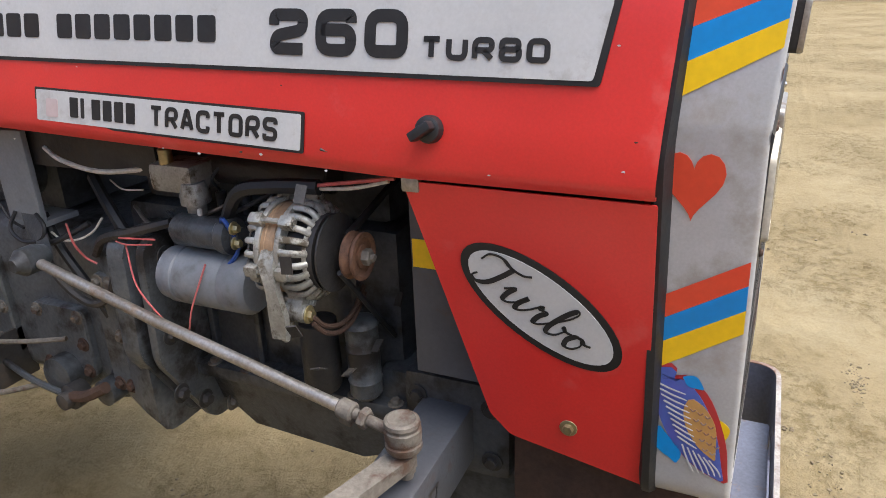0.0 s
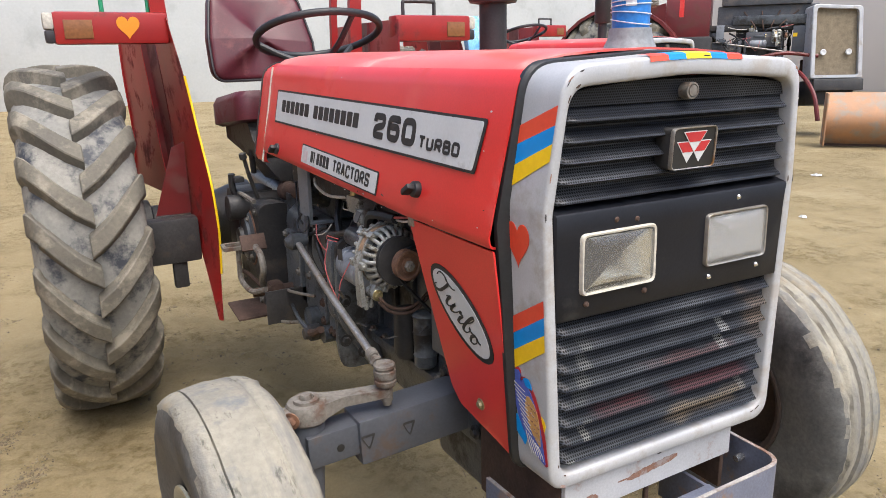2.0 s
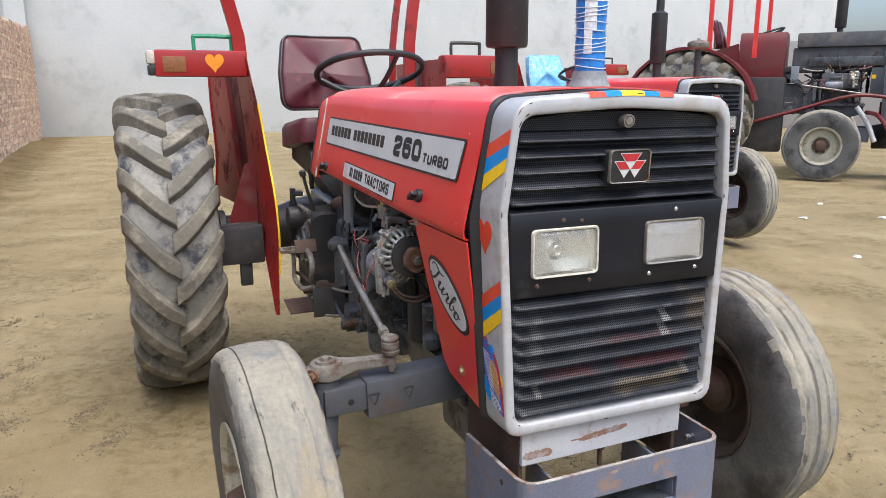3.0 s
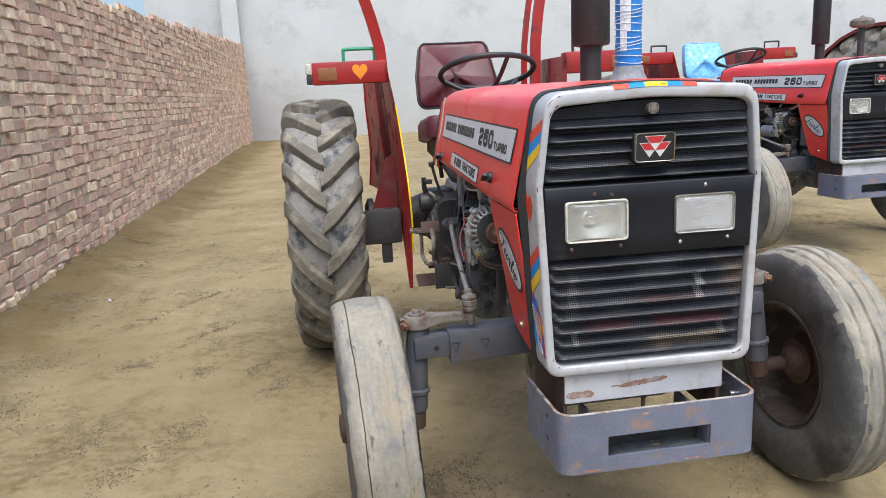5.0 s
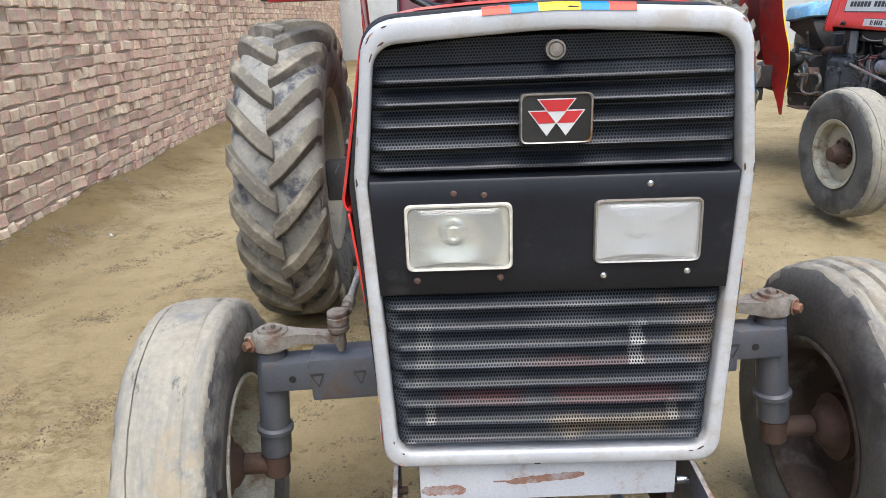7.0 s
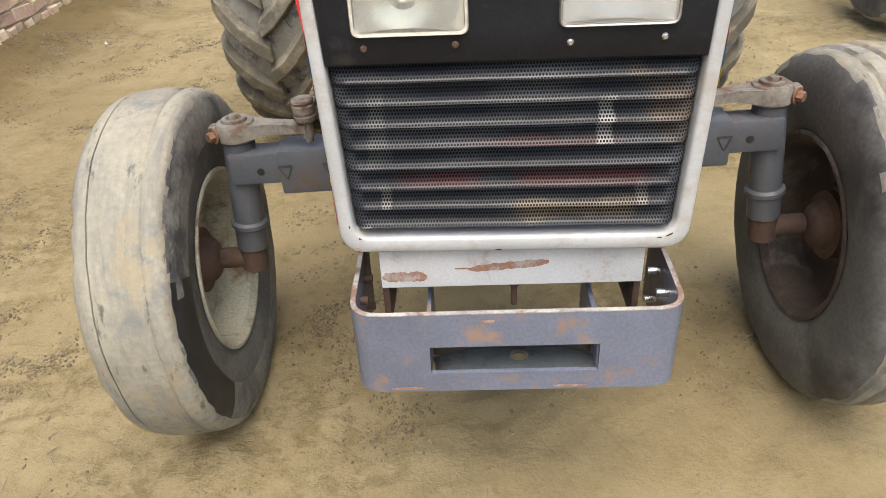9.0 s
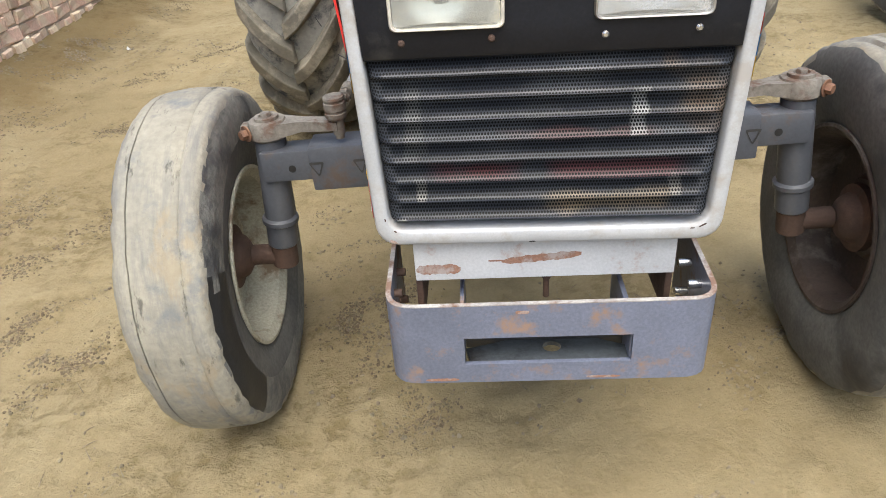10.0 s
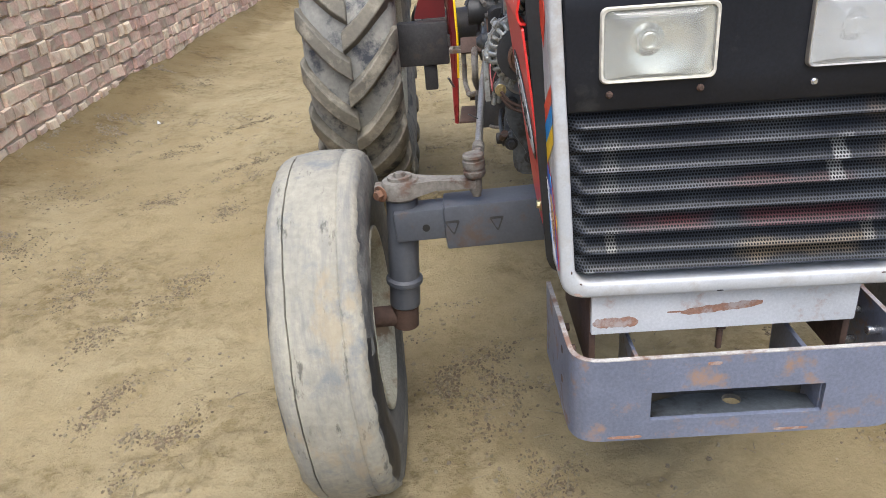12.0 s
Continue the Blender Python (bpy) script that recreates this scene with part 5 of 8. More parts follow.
    box(bm, -0.146, 0.146, -0.010, 0.0, 0.455, 0.545, 0.002)
    part("slot_back", bm, M_SOOT, bump)
    bm = B()
    box(bm, -0.15, 0.15, -0.068, 0.0, 0.545, 0.552, 0.002)
    part("tow_plate", bm, M_BUMP, bump)
    bm = B()
    cyl(bm, (0.007, 0.043, 0.53), (0.007, 0.043, 0.60), 0.006, seg=10), cyl(bm, (0.007, 0.043, 0.575), (0.007, 0.043, 0.592), 0.012, seg=6)
    part("pin", bm, M_RUST, bump)
    for x in (-0.286, 0.286):
        for y, z in ((0.02, 0.565), (0.09, 0.565), (0.02, 0.5), (0.09, 0.5)):
            bm = B()
            s = 1 if x > 0 else -1
            cyl(bm, (s * 0.2605, y, z), (s * 0.2865, y, z), 0.008, seg=12, bev=0.001)
            part("bolt", bm, M_CHROME if s > 0 else M_RUST, bump)
    # axle beam
    before = {ob.name for ob in bpy.data.objects}
    bm = B()
    box(bm, -0.505, 0.505, 0.372, 0.462, 0.598, 0.703, 0.008)
    part("axle_beam", bm, M_AXLE, T, "blue-grey box-section front axle")
    for sx in (-1, 1):
        bm = B()
        box(bm, min(sx * 0.49, sx * 0.62), max(sx * 0.49, sx * 0.62), 0.382, 0.452, 0.622, 0.695, 0.006)
        ext = part("axle_extension", bm, M_AXLE, T)
        bm = B()
        cyl(bm, (sx * 0.548, 0.390, 0.653), (sx * 0.548, 0.3813, 0.653), 0.009, seg=14, bev=0.0)
        part("bolt_hole", bm, M_INK, ext)
        for x in (0.488, 0.384):
            bm = B()
            tri = [(-0.018, 0.018), (0.020, 0.018), (0.003, -0.02)]
            rr = rounded(tri, [0.004] * 3, 3)
            r2 = [(a * 0.68, b * 0.68) for a, b in rr]
            loft(bm, [[(sx * x + a, 0.3705, 0.652 + b) for a, b in rr], [(sx * x + a, 0.3705, 0.652 + b) for a, b in r2], [(sx * x + a, 0.373, 0.652 + b) for a, b in r2]])
            part("punched_mark", bm, M_SOOT, ext)
        # kingpin and steering arm
        kp = Vector((sx * 0.598, 0.430, 0))
        bm = B()
        lathe(bm, (kp.x + sx * 0.030, kp.y, 0.435), (kp.x, kp.y, 0.725), [(0, 0.034), (0.004, 0.038), (0.06, 0.038), (0.065, 0.045), (0.075, 0.045), (0.08, 0.037), (0.275, 0.037), (0.29, 0.032)], 26)
        pin = part("kingpin_housing", bm, M_AXLE, T, "grey steel kingpin tube")
        bm = B()
        cyl(bm, (kp.x + sx * 0.036, kp.y, 0.375), (kp.x + sx * 0.030, kp.y, 0.44), 0.033), cyl(bm, (kp.x + sx * 0.016, kp.y, 0.405), (kp.x + sx * 0.13, kp.y, 0.405), 0.026)
        part("stub_axle", bm, M_RUST, pin, "rusty stub axle")
        ball = Vector((sx * 0.425, 0.392, 0.0))
        bm = B()
        lathe(bm, (kp.x, kp.y, 0.715), (kp.x, kp.y, 1), [(0, 0.040), (0.006, 0.046), (0.036, 0.046), (0.043, 0.041), (0.044, 0.029), (0.051, 0.028), (0.052, 0.018), (0.047, 0.016), (0.047, 0.004)], 26)
        hexbolt(bm, (kp.x, kp.y, 0.762), (0, 0, 1), 0.013, 0.012, False)
        loft(bm, [[(kp.x - sx * 0.02, kp.y - 0.036, 0.72), (kp.x - sx * 0.02, kp.y + 0.036, 0.72), (kp.x - sx * 0.02, kp.y + 0.036, 0.755), (kp.x - sx * 0.02, kp.y - 0.036, 0.755)],
                  [(kp.x - sx * 0.08, kp.y - 0.020, 0.728), (kp.x - sx * 0.08, kp.y + 0.016, 0.728), (kp.x - sx * 0.08, kp.y + 0.016, 0.752), (kp.x - sx * 0.08, kp.y - 0.020, 0.752)],
                  [(ball.x, ball.y - 0.018, 0.738), (ball.x, ball.y + 0.018, 0.738), (ball.x, ball.y + 0.018, 0.757), (ball.x, ball.y - 0.018, 0.757)]], cap=True)
        box(bm, kp.x + sx * 0.03, kp.x + sx * 0.06, kp.y - 0.02, kp.y + 0.014, 0.722, 0.752, 0.004) if sx > 0 else box(bm, kp.x - 0.06, kp.x - 0.03, kp.y - 0.02, kp.y + 0.014, 0.722, 0.752, 0.004)
        arm = part("steering_arm", bm, M_DUSTED, T, "dust-coated forged steering arm")
        bm = B()
        hexbolt(bm, (kp.x + sx * 0.046, kp.y - 0.026, 0.736), (sx * 0.75, -1, 0), 0.012, 0.016)
        part("clamp_bolt", bm, M_RUSTO, arm, "rusty clamp bolt")
        bm = B()
        lathe(bm, (ball.x, ball.y, 0.715), (ball.x, ball.y, 1), [(0, 0.010), (0.010, 0.011), (0.011, 0.014), (0.02, 0.014), (0.045, 0.015), (0.047, 0.022), (0.053, 0.0255), (0.060, 0.0255), (0.062, 0.0235), (0.066, 0.0235), (0.068, 0.0255), (0.083, 0.0255), (0.085, 0.0235), (0.089, 0.0235), (0.091, 0.025), (0.096, 0.024), (0.098, 0.019), (0.096, 0.016), (0.096, 0.004)], 26)
        part("ball_joint", bm, M_DUSTED, arm, "dusty ball-joint housing")
        end = Vector((sx * 0.335, 1.24, 0.908))
        b0 = Vector((ball.x, ball.y, 0.785))
        d = (end - b0).normalized()
        bm = B()
        cyl(bm, b0, b0 + d * 0.10, 0.0085, seg=14)
        cyl(bm, b0 + d * 0.060, b0 + d * 0.074, 0.0165, seg=6)
        cyl(bm, b0 + d * 0.085, b0 + d * 0.112, 0.0155, seg=16), box(bm, -0.006, 0.006, -0.024, 0.012, -0.011, 0.011, 0.003, turn_to(b0 + d * 0.099, end)[0])
        part("rod_end", bm, M_DUSTED, T, "dusty rod end with lock nut")
        bm = B()
        tube(bm, [b0 + d * 0.09, b0 + d * 0.5, end - d * 0.03], 0.0098, 14, 0)
        part("drag_link", bm, M_STEEL, T, "long worn steel steering rod")
        bm = B()
        lathe(bm, end - Vector((0.03 * sx, 0, 0)), end + Vector((0.05 * sx, 0, 0)), [(0, 0.018), (0.02, 0.026), (0.05, 0.026), (0.06, 0.018), (0.068, 0.012)], 20)
        loft(bm, [[(end.x - sx * 0.03, end.y + 0.0 - 0.02, end.z - 0.01), (end.x - sx * 0.03, end.y + 0.02, end.z - 0.01), (end.x - sx * 0.03, end.y + 0.02, end.z + 0.02), (end.x - sx * 0.03, end.y - 0.02, end.z + 0.02)],
                  [(sx * 0.24, 1.36, 1.0), (sx * 0.24, 1.42, 1.0), (sx * 0.24, 1.42, 1.04), (sx * 0.24, 1.36, 1.04)]], cap=True)
        part("drop_arm", bm, M_GREY, T, "grey steering drop arm")
    swing_axle(before)


def swing_axle(before):
    """The beam hangs on a centre pivot: its left end stands a few centimetres higher."""
    m = Matrix.Translation((-0.608, 0, 0.66)) @ Matrix.Rotation(radians(-1.95), 4, "Y") @ Matrix.Translation((0.608, 0, -0.66))
    for ob in bpy.data.objects:
        if ob.name not in before and ob.type == "MESH" and not ob.name.startswith(("drop_arm", "drag_link", "rod_end")):
            ob.data.transform(m)


DRAWN, TRUE = (-0.2, 0.0, 0.2, 0.4, 0.57, 1.1, 1.4, 2.2, 3.2), (-0.184, 0.012, 0.216, 0.424, 0.589, 1.075, 1.357, 2.10, 3.03)


def true_length(before):
    """Chassis, engine and rear end were drawn on a longer plan: brings them to the wheelbase, the rear to its track."""
    for ob in bpy.data.objects:
        if ob.name not in before and ob.type == "MESH":
            co = np.empty(len(ob.data.vertices) * 3)
            ob.data.vertices.foreach_get("co", co)
            co = co.reshape(-1, 3)
            x, y = co[:, 0].copy(), co[:, 1].copy()
            axle = np.clip((np.abs(x) - 0.27) / 0.15, 0, 1) * np.clip((0.75 - y) / 0.2, 0, 1)
            rear = np.clip((y - 1.5) / 0.45, 0, 1)
            co[:, 0] = x * (1 - 0.028 * axle - 0.056 * rear)
            co[:, 1] = np.interp(y, DRAWN, TRUE)
            ob.data.vertices.foreach_set("co", co.ravel())
            ob.data.update()


def set_nose(before):
    """The nose stands a little askew, its foot and its brow leaning forward."""
    for ob in bpy.data.objects:
        if ob.name not in before and ob.type == "MESH":
            for v in ob.data.vertices:
                x, y, z = v.co
                v.co.y = y + 0.008 - 0.025 * x + 0.02 * (min(z, 1.17) - 1.1) - 0.05 * max(0.0, z - 1.17)
            ob.data.update()


def rounded_ring(w, zt, zb, y):
    return [(x, y, z) for x, z in rounded([(-w, zb), (w, zb), (w, zt), (-w, zt)], [0.05] * 4, 4)]


def engine(T, paint):
    cast = M_CAST if paint is M_GREY else paint
    bm = B()
    box(bm, -0.17, 0.17, 0.52, 1.16, 0.66, 0.98, 0.02)
    blk = part("engine_block", bm, paint, T, "greasy dark grey engine block")
    bm = B()
    box(bm, -0.15, 0.15, 0.54, 1.12, 0.981, 1.10, 0.02)
    part("cylinder_head", bm, paint, blk)
    for k in range(5):
        bm = B()
        box(bm, -0.184, -0.168, 0.60 + k * 0.12, 0.615 + k * 0.12, 0.68, 0.95, 0.005)
        part("block_rib", bm, paint, blk)
    bm = B()
    # sump: deep at the rear, rising to the front
    loft(bm, [[(-0.19, 0.48, 0.66), (0.19, 0.48, 0.66), (0.17, 0.48, 0.568), (-0.17, 0.48, 0.568)], [(-0.20, 0.62, 0.67), (0.20, 0.62, 0.67), (0.18, 0.62, 0.522), (-0.18, 0.62, 0.522)],
              [(-0.20, 0.90, 0.67), (0.20, 0.90, 0.67), (0.17, 0.90, 0.525), (-0.17, 0.90, 0.525)], [(-0.20, 0.97, 0.67), (0.20, 0.97, 0.67), (0.17, 0.97, 0.57), (-0.17, 0.97, 0.57)], [(-0.20, 1.16, 0.67), (0.20, 1.16, 0.67), (0.17, 1.16, 0.57), (-0.17, 1.16, 0.57)]], cap=True)
    box(bm, -0.225, 0.225, 0.47, 0.99, 0.655, 0.682, 0.006)
    sump = part("sump", bm, paint, T, "grey cast-iron sump with bolted rim")
    for k in range(6):
        bm = B()
        hexbolt(bm, (-0.212, 0.52 + 0.085 * k, 0.682), (0, 0, 1), 0.009, 0.010)
        part("bolt", bm, M_DUSTED, sump)
    # flywheel flange: an upright ring in two layers with bolts through its ears
    bm = B()
    ring = rounded([(-0.30, 0.955), (0.30, 0.955), (0.308, 0.72), (0.20, 0.535), (-0.20, 0.535), (-0.308, 0.72)], [0.04, 0.04, 0.08, 0.05, 0.05, 0.08], 6)
    prism(bm, ring, front_plane(0, 0, 0.982), 0.022, 0.006)
    flange = part("bell_flange", bm, cast, T, "blue-grey bolted bell-housing flange")
    bm = B()
    prism(bm, [(x * 0.985, 0.67 + (z - 0.67) * 0.985) for x, z in ring], front_plane(0, 0, 1.040), 0.048, 0.008)
    part("flange_joint", bm, cast, flange)
    bm = B()
    prism(bm, [(x * 0.965, 0.67 + (z - 0.67) * 0.965) for x, z in ring], front_plane(0, 0, 0.998), 0.016)
    part("gasket", bm, M_SOOT, flange, "dark gasket line")
    for x, z in ((-0.272, 0.925), (-0.292, 0.78), (-0.295, 0.66), (-0.24, 0.615), (-0.17, 0.565), (0.272, 0.925), (0.292, 0.78), (0.295, 0.66)):
        bm = B()
        hexbolt(bm, (x, 0.958, z), (0, -1, 0), 0.012, 0.014)
        part("bolt", bm, M_SOOT if z > 0.6 else M_DUSTED, flange)
    # gearbox: bell, waist, rear casting
    bm = B()
    loft(bm, [rounded_ring(w, zt, zb, y) for y, w, zt, zb in ((1.05, 0.285, 0.93, 0.53), (1.10, 0.275, 0.925, 0.54), (1.22, 0.235, 0.92, 0.56), (1.40, 0.225, 0.925, 0.565), (1.50, 0.235, 0.93, 0.565), (1.70, 0.235, 0.93, 0.56), (1.74, 0.19, 0.95, 0.55), (2.45, 0.18, 0.98, 0.53))], cap=True)
    gb = part("gearbox", bm, cast, T, "blue-grey cast gearbox housing, oily and dusty", 50)
    for name, x0, y0, y1, z0, z1 in (("side_cover", -0.252, 1.50, 1.68, 0.60, 0.86), ("inspection_cover", -0.25, 1.26, 1.42, 0.60, 0.76), ("boss_plate", -0.262, 1.12, 1.19, 0.60, 0.86)):
        bm = B()
        o = rounded([(y0, z0), (y1, z0), (y1, z1), (y0, z1)], [0.025] * 4, 4)
        loft(bm, [[(x, y, z) for y, z in (o if x > x0 + 0.003 else [((y - (y0 + y1) / 2) * 0.96 + (y0 + y1) / 2, (z - (z0 + z1) / 2) * 0.97 + (z0 + z1) / 2) for y, z in o])] for x in (-0.20, x0 + 0.004, x0)], cap=True)
        cov = part(name, bm, cast, gb)
        for y, z in ((y0 + 0.018, z0 + 0.018), (y1 - 0.018, z0 + 0.018), (y1 - 0.018, z1 - 0.018), (y0 + 0.018, z1 - 0.018), (y0 + 0.018, (z0 + z1) / 2)):
            bm = B()
            hexbolt(bm, (x0, y, z), (-1, 0, 0), 0.010, 0.010)
            part("bolt", bm, M_RUST if z < 0.7 else M_DUSTED, cov)
    bm = B()
    box(bm, -0.205, 0.205, 1.75, 1.80, 0.47, 0.97, 0.01)
    part("rear_flange", bm, paint, gb)
    bm = B()
    box(bm, -0.15, 0.15, 1.81, 2.5, 0.96, 1.10, 0.03)
    part("top_cover", bm, paint, gb)
    for a, b, r in (((-0.19, 1.62, 0.55), (-0.285, 1.62, 0.55), 0.036), ((-0.2, 1.34, 0.61), (-0.262, 1.34, 0.61), 0.042), ((-0.2, 1.20, 0.60), (-0.262, 1.20, 0.60), 0.028)):
        bm = B()
        lathe(bm, a, b, [(0, r * 1.3), (0.04, r * 1.25), (0.045, r), (0.085, r), (0.09, r * 0.6)], 22)
        part("shaft_boss", bm, paint, gb)
    # steering box with its rusty cross shaft and cover
    bm = B()
    box(bm, -0.16, 0.16, 1.36, 1.68, 0.93, 1.10, 0.02)
    sb = part("steering_box", bm, M_GREY, T, "grey steering box")
    bm = B()
    lathe(bm, (-0.16, 1.60, 0.99), (-0.175, 1.93, 0.955), [(0, 0.020), (0.01, 0.036), (0.04, 0.038), (0.05, 0.030), (0.24, 0.030), (0.25, 0.038), (0.30, 0.038)], 22)
    part("cross_shaft", bm, M_RUST, sb, "rust-brown shaft housing")
    bm = B()
    lathe(bm, (-0.15, 1.45, 1.02), (-0.5, 1.45, 1.02), [(0, 0.06), (0.03, 0.058), (0.05, 0.045), (0.07, 0.042), (0.075, 0.02)], 22)
    part("box_cover", bm, paint, sb)
    for k in range(6):
        bm = B()
        a = k * math.pi / 3
        hexbolt(bm, (-0.19, 1.45 + 0.05 * math.cos(a), 1.02 + 0.05 * math.sin(a)), (-1, 0, 0), 0.007, 0.008, False)
        part("bolt", bm, M_DUSTED, sb)
    bm = B()
    cyl(bm, (0, 1.62, 1.08), (0, 1.75, 1.42), 0.03)
    part("steering_column", bm, M_SOOT, sb)
    # flat dark plates under the tank, with a bright bracket
    bm = B()
    box(bm, -0.26, 0.26, 0.95, 1.48, 1.06, 1.13, 0.01)
    part("tank_tray", bm, M_SOOT, T)
    bm = B()
    box(bm, -0.280, -0.268, 1.265, 1.36, 0.955, 1.13, 0.003), box(bm, -0.280, -0.2, 1.265, 1.36, 0.945, 0.957, 0.003)
    part("tank_bracket", bm, M_STARTER, T, "grey flat steel bracket")
    # manifold, filter head, injector pump, hoses
    bm = B()
    box(bm, -0.25, -0.14, 0.92, 1.02, 1.01, 1.06, 0.012)
    lathe(bm, (-0.235, 0.93, 1.03), (-0.235, 0.93, -5), [(0, 0.020), (0.02, 0.026), (0.035, 0.026), (0.037, 0.018), (0.055, 0.016), (0.058, 0.008), (0.075, 0.007)], 18)
    fh = part("filter_head", bm, M_ALU, T, "dirty cast filter head")
    fh.matrix_basis = Matrix.Translation((-0.02, -0.05, 0.03))
    bm = B()
    cyl(bm, (-0.235, 0.985, 1.04), (-0.235, 0.985, 1.085), 0.012)
    part("bleed_screw", bm, M_BRASS, fh)
    bm = B()
    tube(bm, [(-0.245, 0.915, 0.985), (-0.262, 0.90, 0.975), (-0.272, 0.915, 0.965), (-0.262, 0.93, 0.96)], 0.005, 7, 4)
    part("lever_hook", bm, M_WIRE_W, fh, "whitish bent lever")
    bm = B()
    cyl(bm, (-0.19, 0.62, 1.07), (-0.19, 1.12, 1.07), 0.028)
    man = part("manifold", bm, M_SOOT, T, "sooty intake manifold")
    for y in (0.66, 0.80, 0.94, 1.06):
        bm = B()
        cyl(bm, (-0.14, y, 1.05), (-0.195, y, 1.07), 0.024)
        part("runner", bm, M_SOOT, man)
    bm = B()
    box(bm, -0.235, -0.15, 0.72, 0.98, 0.905, 0.995, 0.015)
    for y in (0.75, 0.81, 0.87, 0.93):
        cyl(bm, (-0.20, y, 0.99), (-0.20, y, 1.03), 0.010, seg=10)
    part("injection_pump", bm, M_GREY, T, "greasy grey injection pump")
    # starter and solenoid
    bm = B()
    lathe(bm, (-0.275, 0.945, 0.900), (-0.275, -5, 0.900), [(0, 0.035), (0.010, 0.046), (0.026, 0.048), (0.030, 0.050), (0.044, 0.050), (0.047, 0.047), (0.050, 0.050), (0.145, 0.050), (0.148, 0.048), (0.152, 0.048), (0.155, 0.050), (0.195, 0.050), (0.206, 0.042), (0.21, 0.02)], 36)
    st = part("starter_body", bm, M_STARTER, T, "grey-painted starter drum")
    bm = B()
    lathe(bm, (-0.28, 0.905, 0.985), (-0.28, -5, 0.985), [(0, 0.02), (0.01, 0.027), (0.105, 0.027), (0.11, 0.031), (0.13, 0.031), (0.135, 0.017), (0.15, 0.015)], 24)
    part("solenoid", bm, M_GREY, st, "dark grey solenoid")
    for z in (0.98, 1.005):
        bm = B()
        hexbolt(bm, (-0.295, 0.76, z), (0, -1, 0), 0.007, 0.012)
        part("terminal", bm, M_BRASS, st)
    # alternator: two cast end frames of open fins round a dark core
    ac = Vector((-0.295, 0.0, 0.982))
    bm = B()

    def at(r, y, a):
        return ac + Vector((r * math.sin(a), y, r * math.cos(a)))
    fin_list = []
    for ya, yb, yc, fins in ((0.682, 0.690, 0.714, 22), (0.654, 0.644, 0.604, 24)):
        lathe(bm, (ac.x, ya, ac.z), (ac.x, ya + (yb - ya) * 100, ac.z), [(0, 0.068), (0.0, 0.0745), (0.004, 0.0765), (0.009, 0.0750), (0.010, 0.068)], 40)
        dy = yc - yb
        lathe(bm, (ac.x, yb + dy * 0.8, ac.z), (ac.x, yb + dy * 100, ac.z), [(0, 0.052), (0.0005, 0.062), (0.006, 0.058), (0.009, 0.046), (0.012, 0.030), (0.012, 0.0)], 40)
        for k in range(fins):
            a = 2 * math.pi * k / fins
            b2 = B()
            tube(b2, [at(0.0725, yb, a), at(0.0725, yb + dy * 0.45, a), at(0.0675, yb + dy * 0.75, a), at(0.057, yb + dy * 0.95, a)], 0.0054, 6, 2)
            fin_list.append(b2)
    alt = part("alternator_body", bm, M_ALU, T, "dirty cast-aluminium alternator with open fins", 50)
    for b2 in fin_list:
        part("cooling_fin", b2, M_ALU, alt, "", 60)
    bm = B()
    lathe(bm, (ac.x, 0.712, ac.z), (ac.x, -5, ac.z), [(0, 0.02), (0, 0.060), (0.115, 0.058), (0.115, 0.02)], 30)
    part("rotor_core", bm, M_SOOT, alt, "black core behind the fins")
    bm = B()
    lathe(bm, (ac.x, 0.684, ac.z), (ac.x, -5, ac.z), [(0, 0.0705), (0.008, 0.0705), (0.009, 0.0695), (0.016, 0.0695), (0.017, 0.0705), (0.024, 0.0705), (0.025, 0.0695), (0.032, 0.0705)], 40)
    part("stator", bm, M_COPPER, alt, "brownish stator ring")
    for deg in (18, 75, 138, 198, 262, 318):
        a = radians(deg)
        bm = B()
        for y0 in (0.692, 0.636):
            box(bm, -0.009, 0.009, y0 - 0.012, y0 + 0.012, 0.070, 0.087, 0.004, Matrix.Translation(ac) @ Matrix.Rotation(a, 4, "Y"))
        cyl(bm, at(0.081, 0.706, a), at(0.081, 0.622, a), 0.0045, seg=8, bev=0.001)
        part("clamp_ear", bm, M_ALU, alt)
    # lug and slotted adjuster at its foot
    bm = B()
    loft(bm, [[tuple(Matrix.Translation(ac) @ Matrix.Rotation(radians(212), 4, "Y") @ Vector((sx * w, y, r))) for sx, y in ((-1, 0.626), (1, 0.626), (1, 0.654), (-1, 0.654))] for r, w in ((0.066, 0.018), (0.080, 0.010), (0.098, 0.013))], cap=True)
    lathe(bm, (-0.346, 0.618, 0.898), (-0.346, 5, 0.898), [(0, 0.012), (0.002, 0.014), (0.045, 0.014), (0.047, 0.012)], 18)
    lug = part("alternator_lug", bm, M_ALU, alt)
    bm = B()
    loft(bm, [[(x - 0.006, y - w, z), (x - 0.006, y + w, z), (x + 0.006, y + w, z), (x + 0.006, y - w, z)] for x, y, z, w in ((-0.352, 0.668, 1.005, 0.012), (-0.372, 0.664, 0.985, 0.014), (-0.378, 0.655, 0.945, 0.010), (-0.378, 0.650, 0.905, 0.015), (-0.376, 0.652, 0.868, 0.013))], cap=True)
    part("slotted_lug", bm, M_ALU, alt)
    bm = B()
    hexbolt(bm, (-0.346, 0.617, 0.898), (0, -1, 0), 0.009, 0.009)
    part("lug_bolt", bm, M_BRASS, lug)
    for x, z, ln in ((-0.358, 0.888, 0.034), (-0.345, 0.884, 0.026)):
        bm = B()
        cyl(bm, (x, 0.655, z), (x - 0.004, 0.655, z - ln), 0.0065, seg=10)
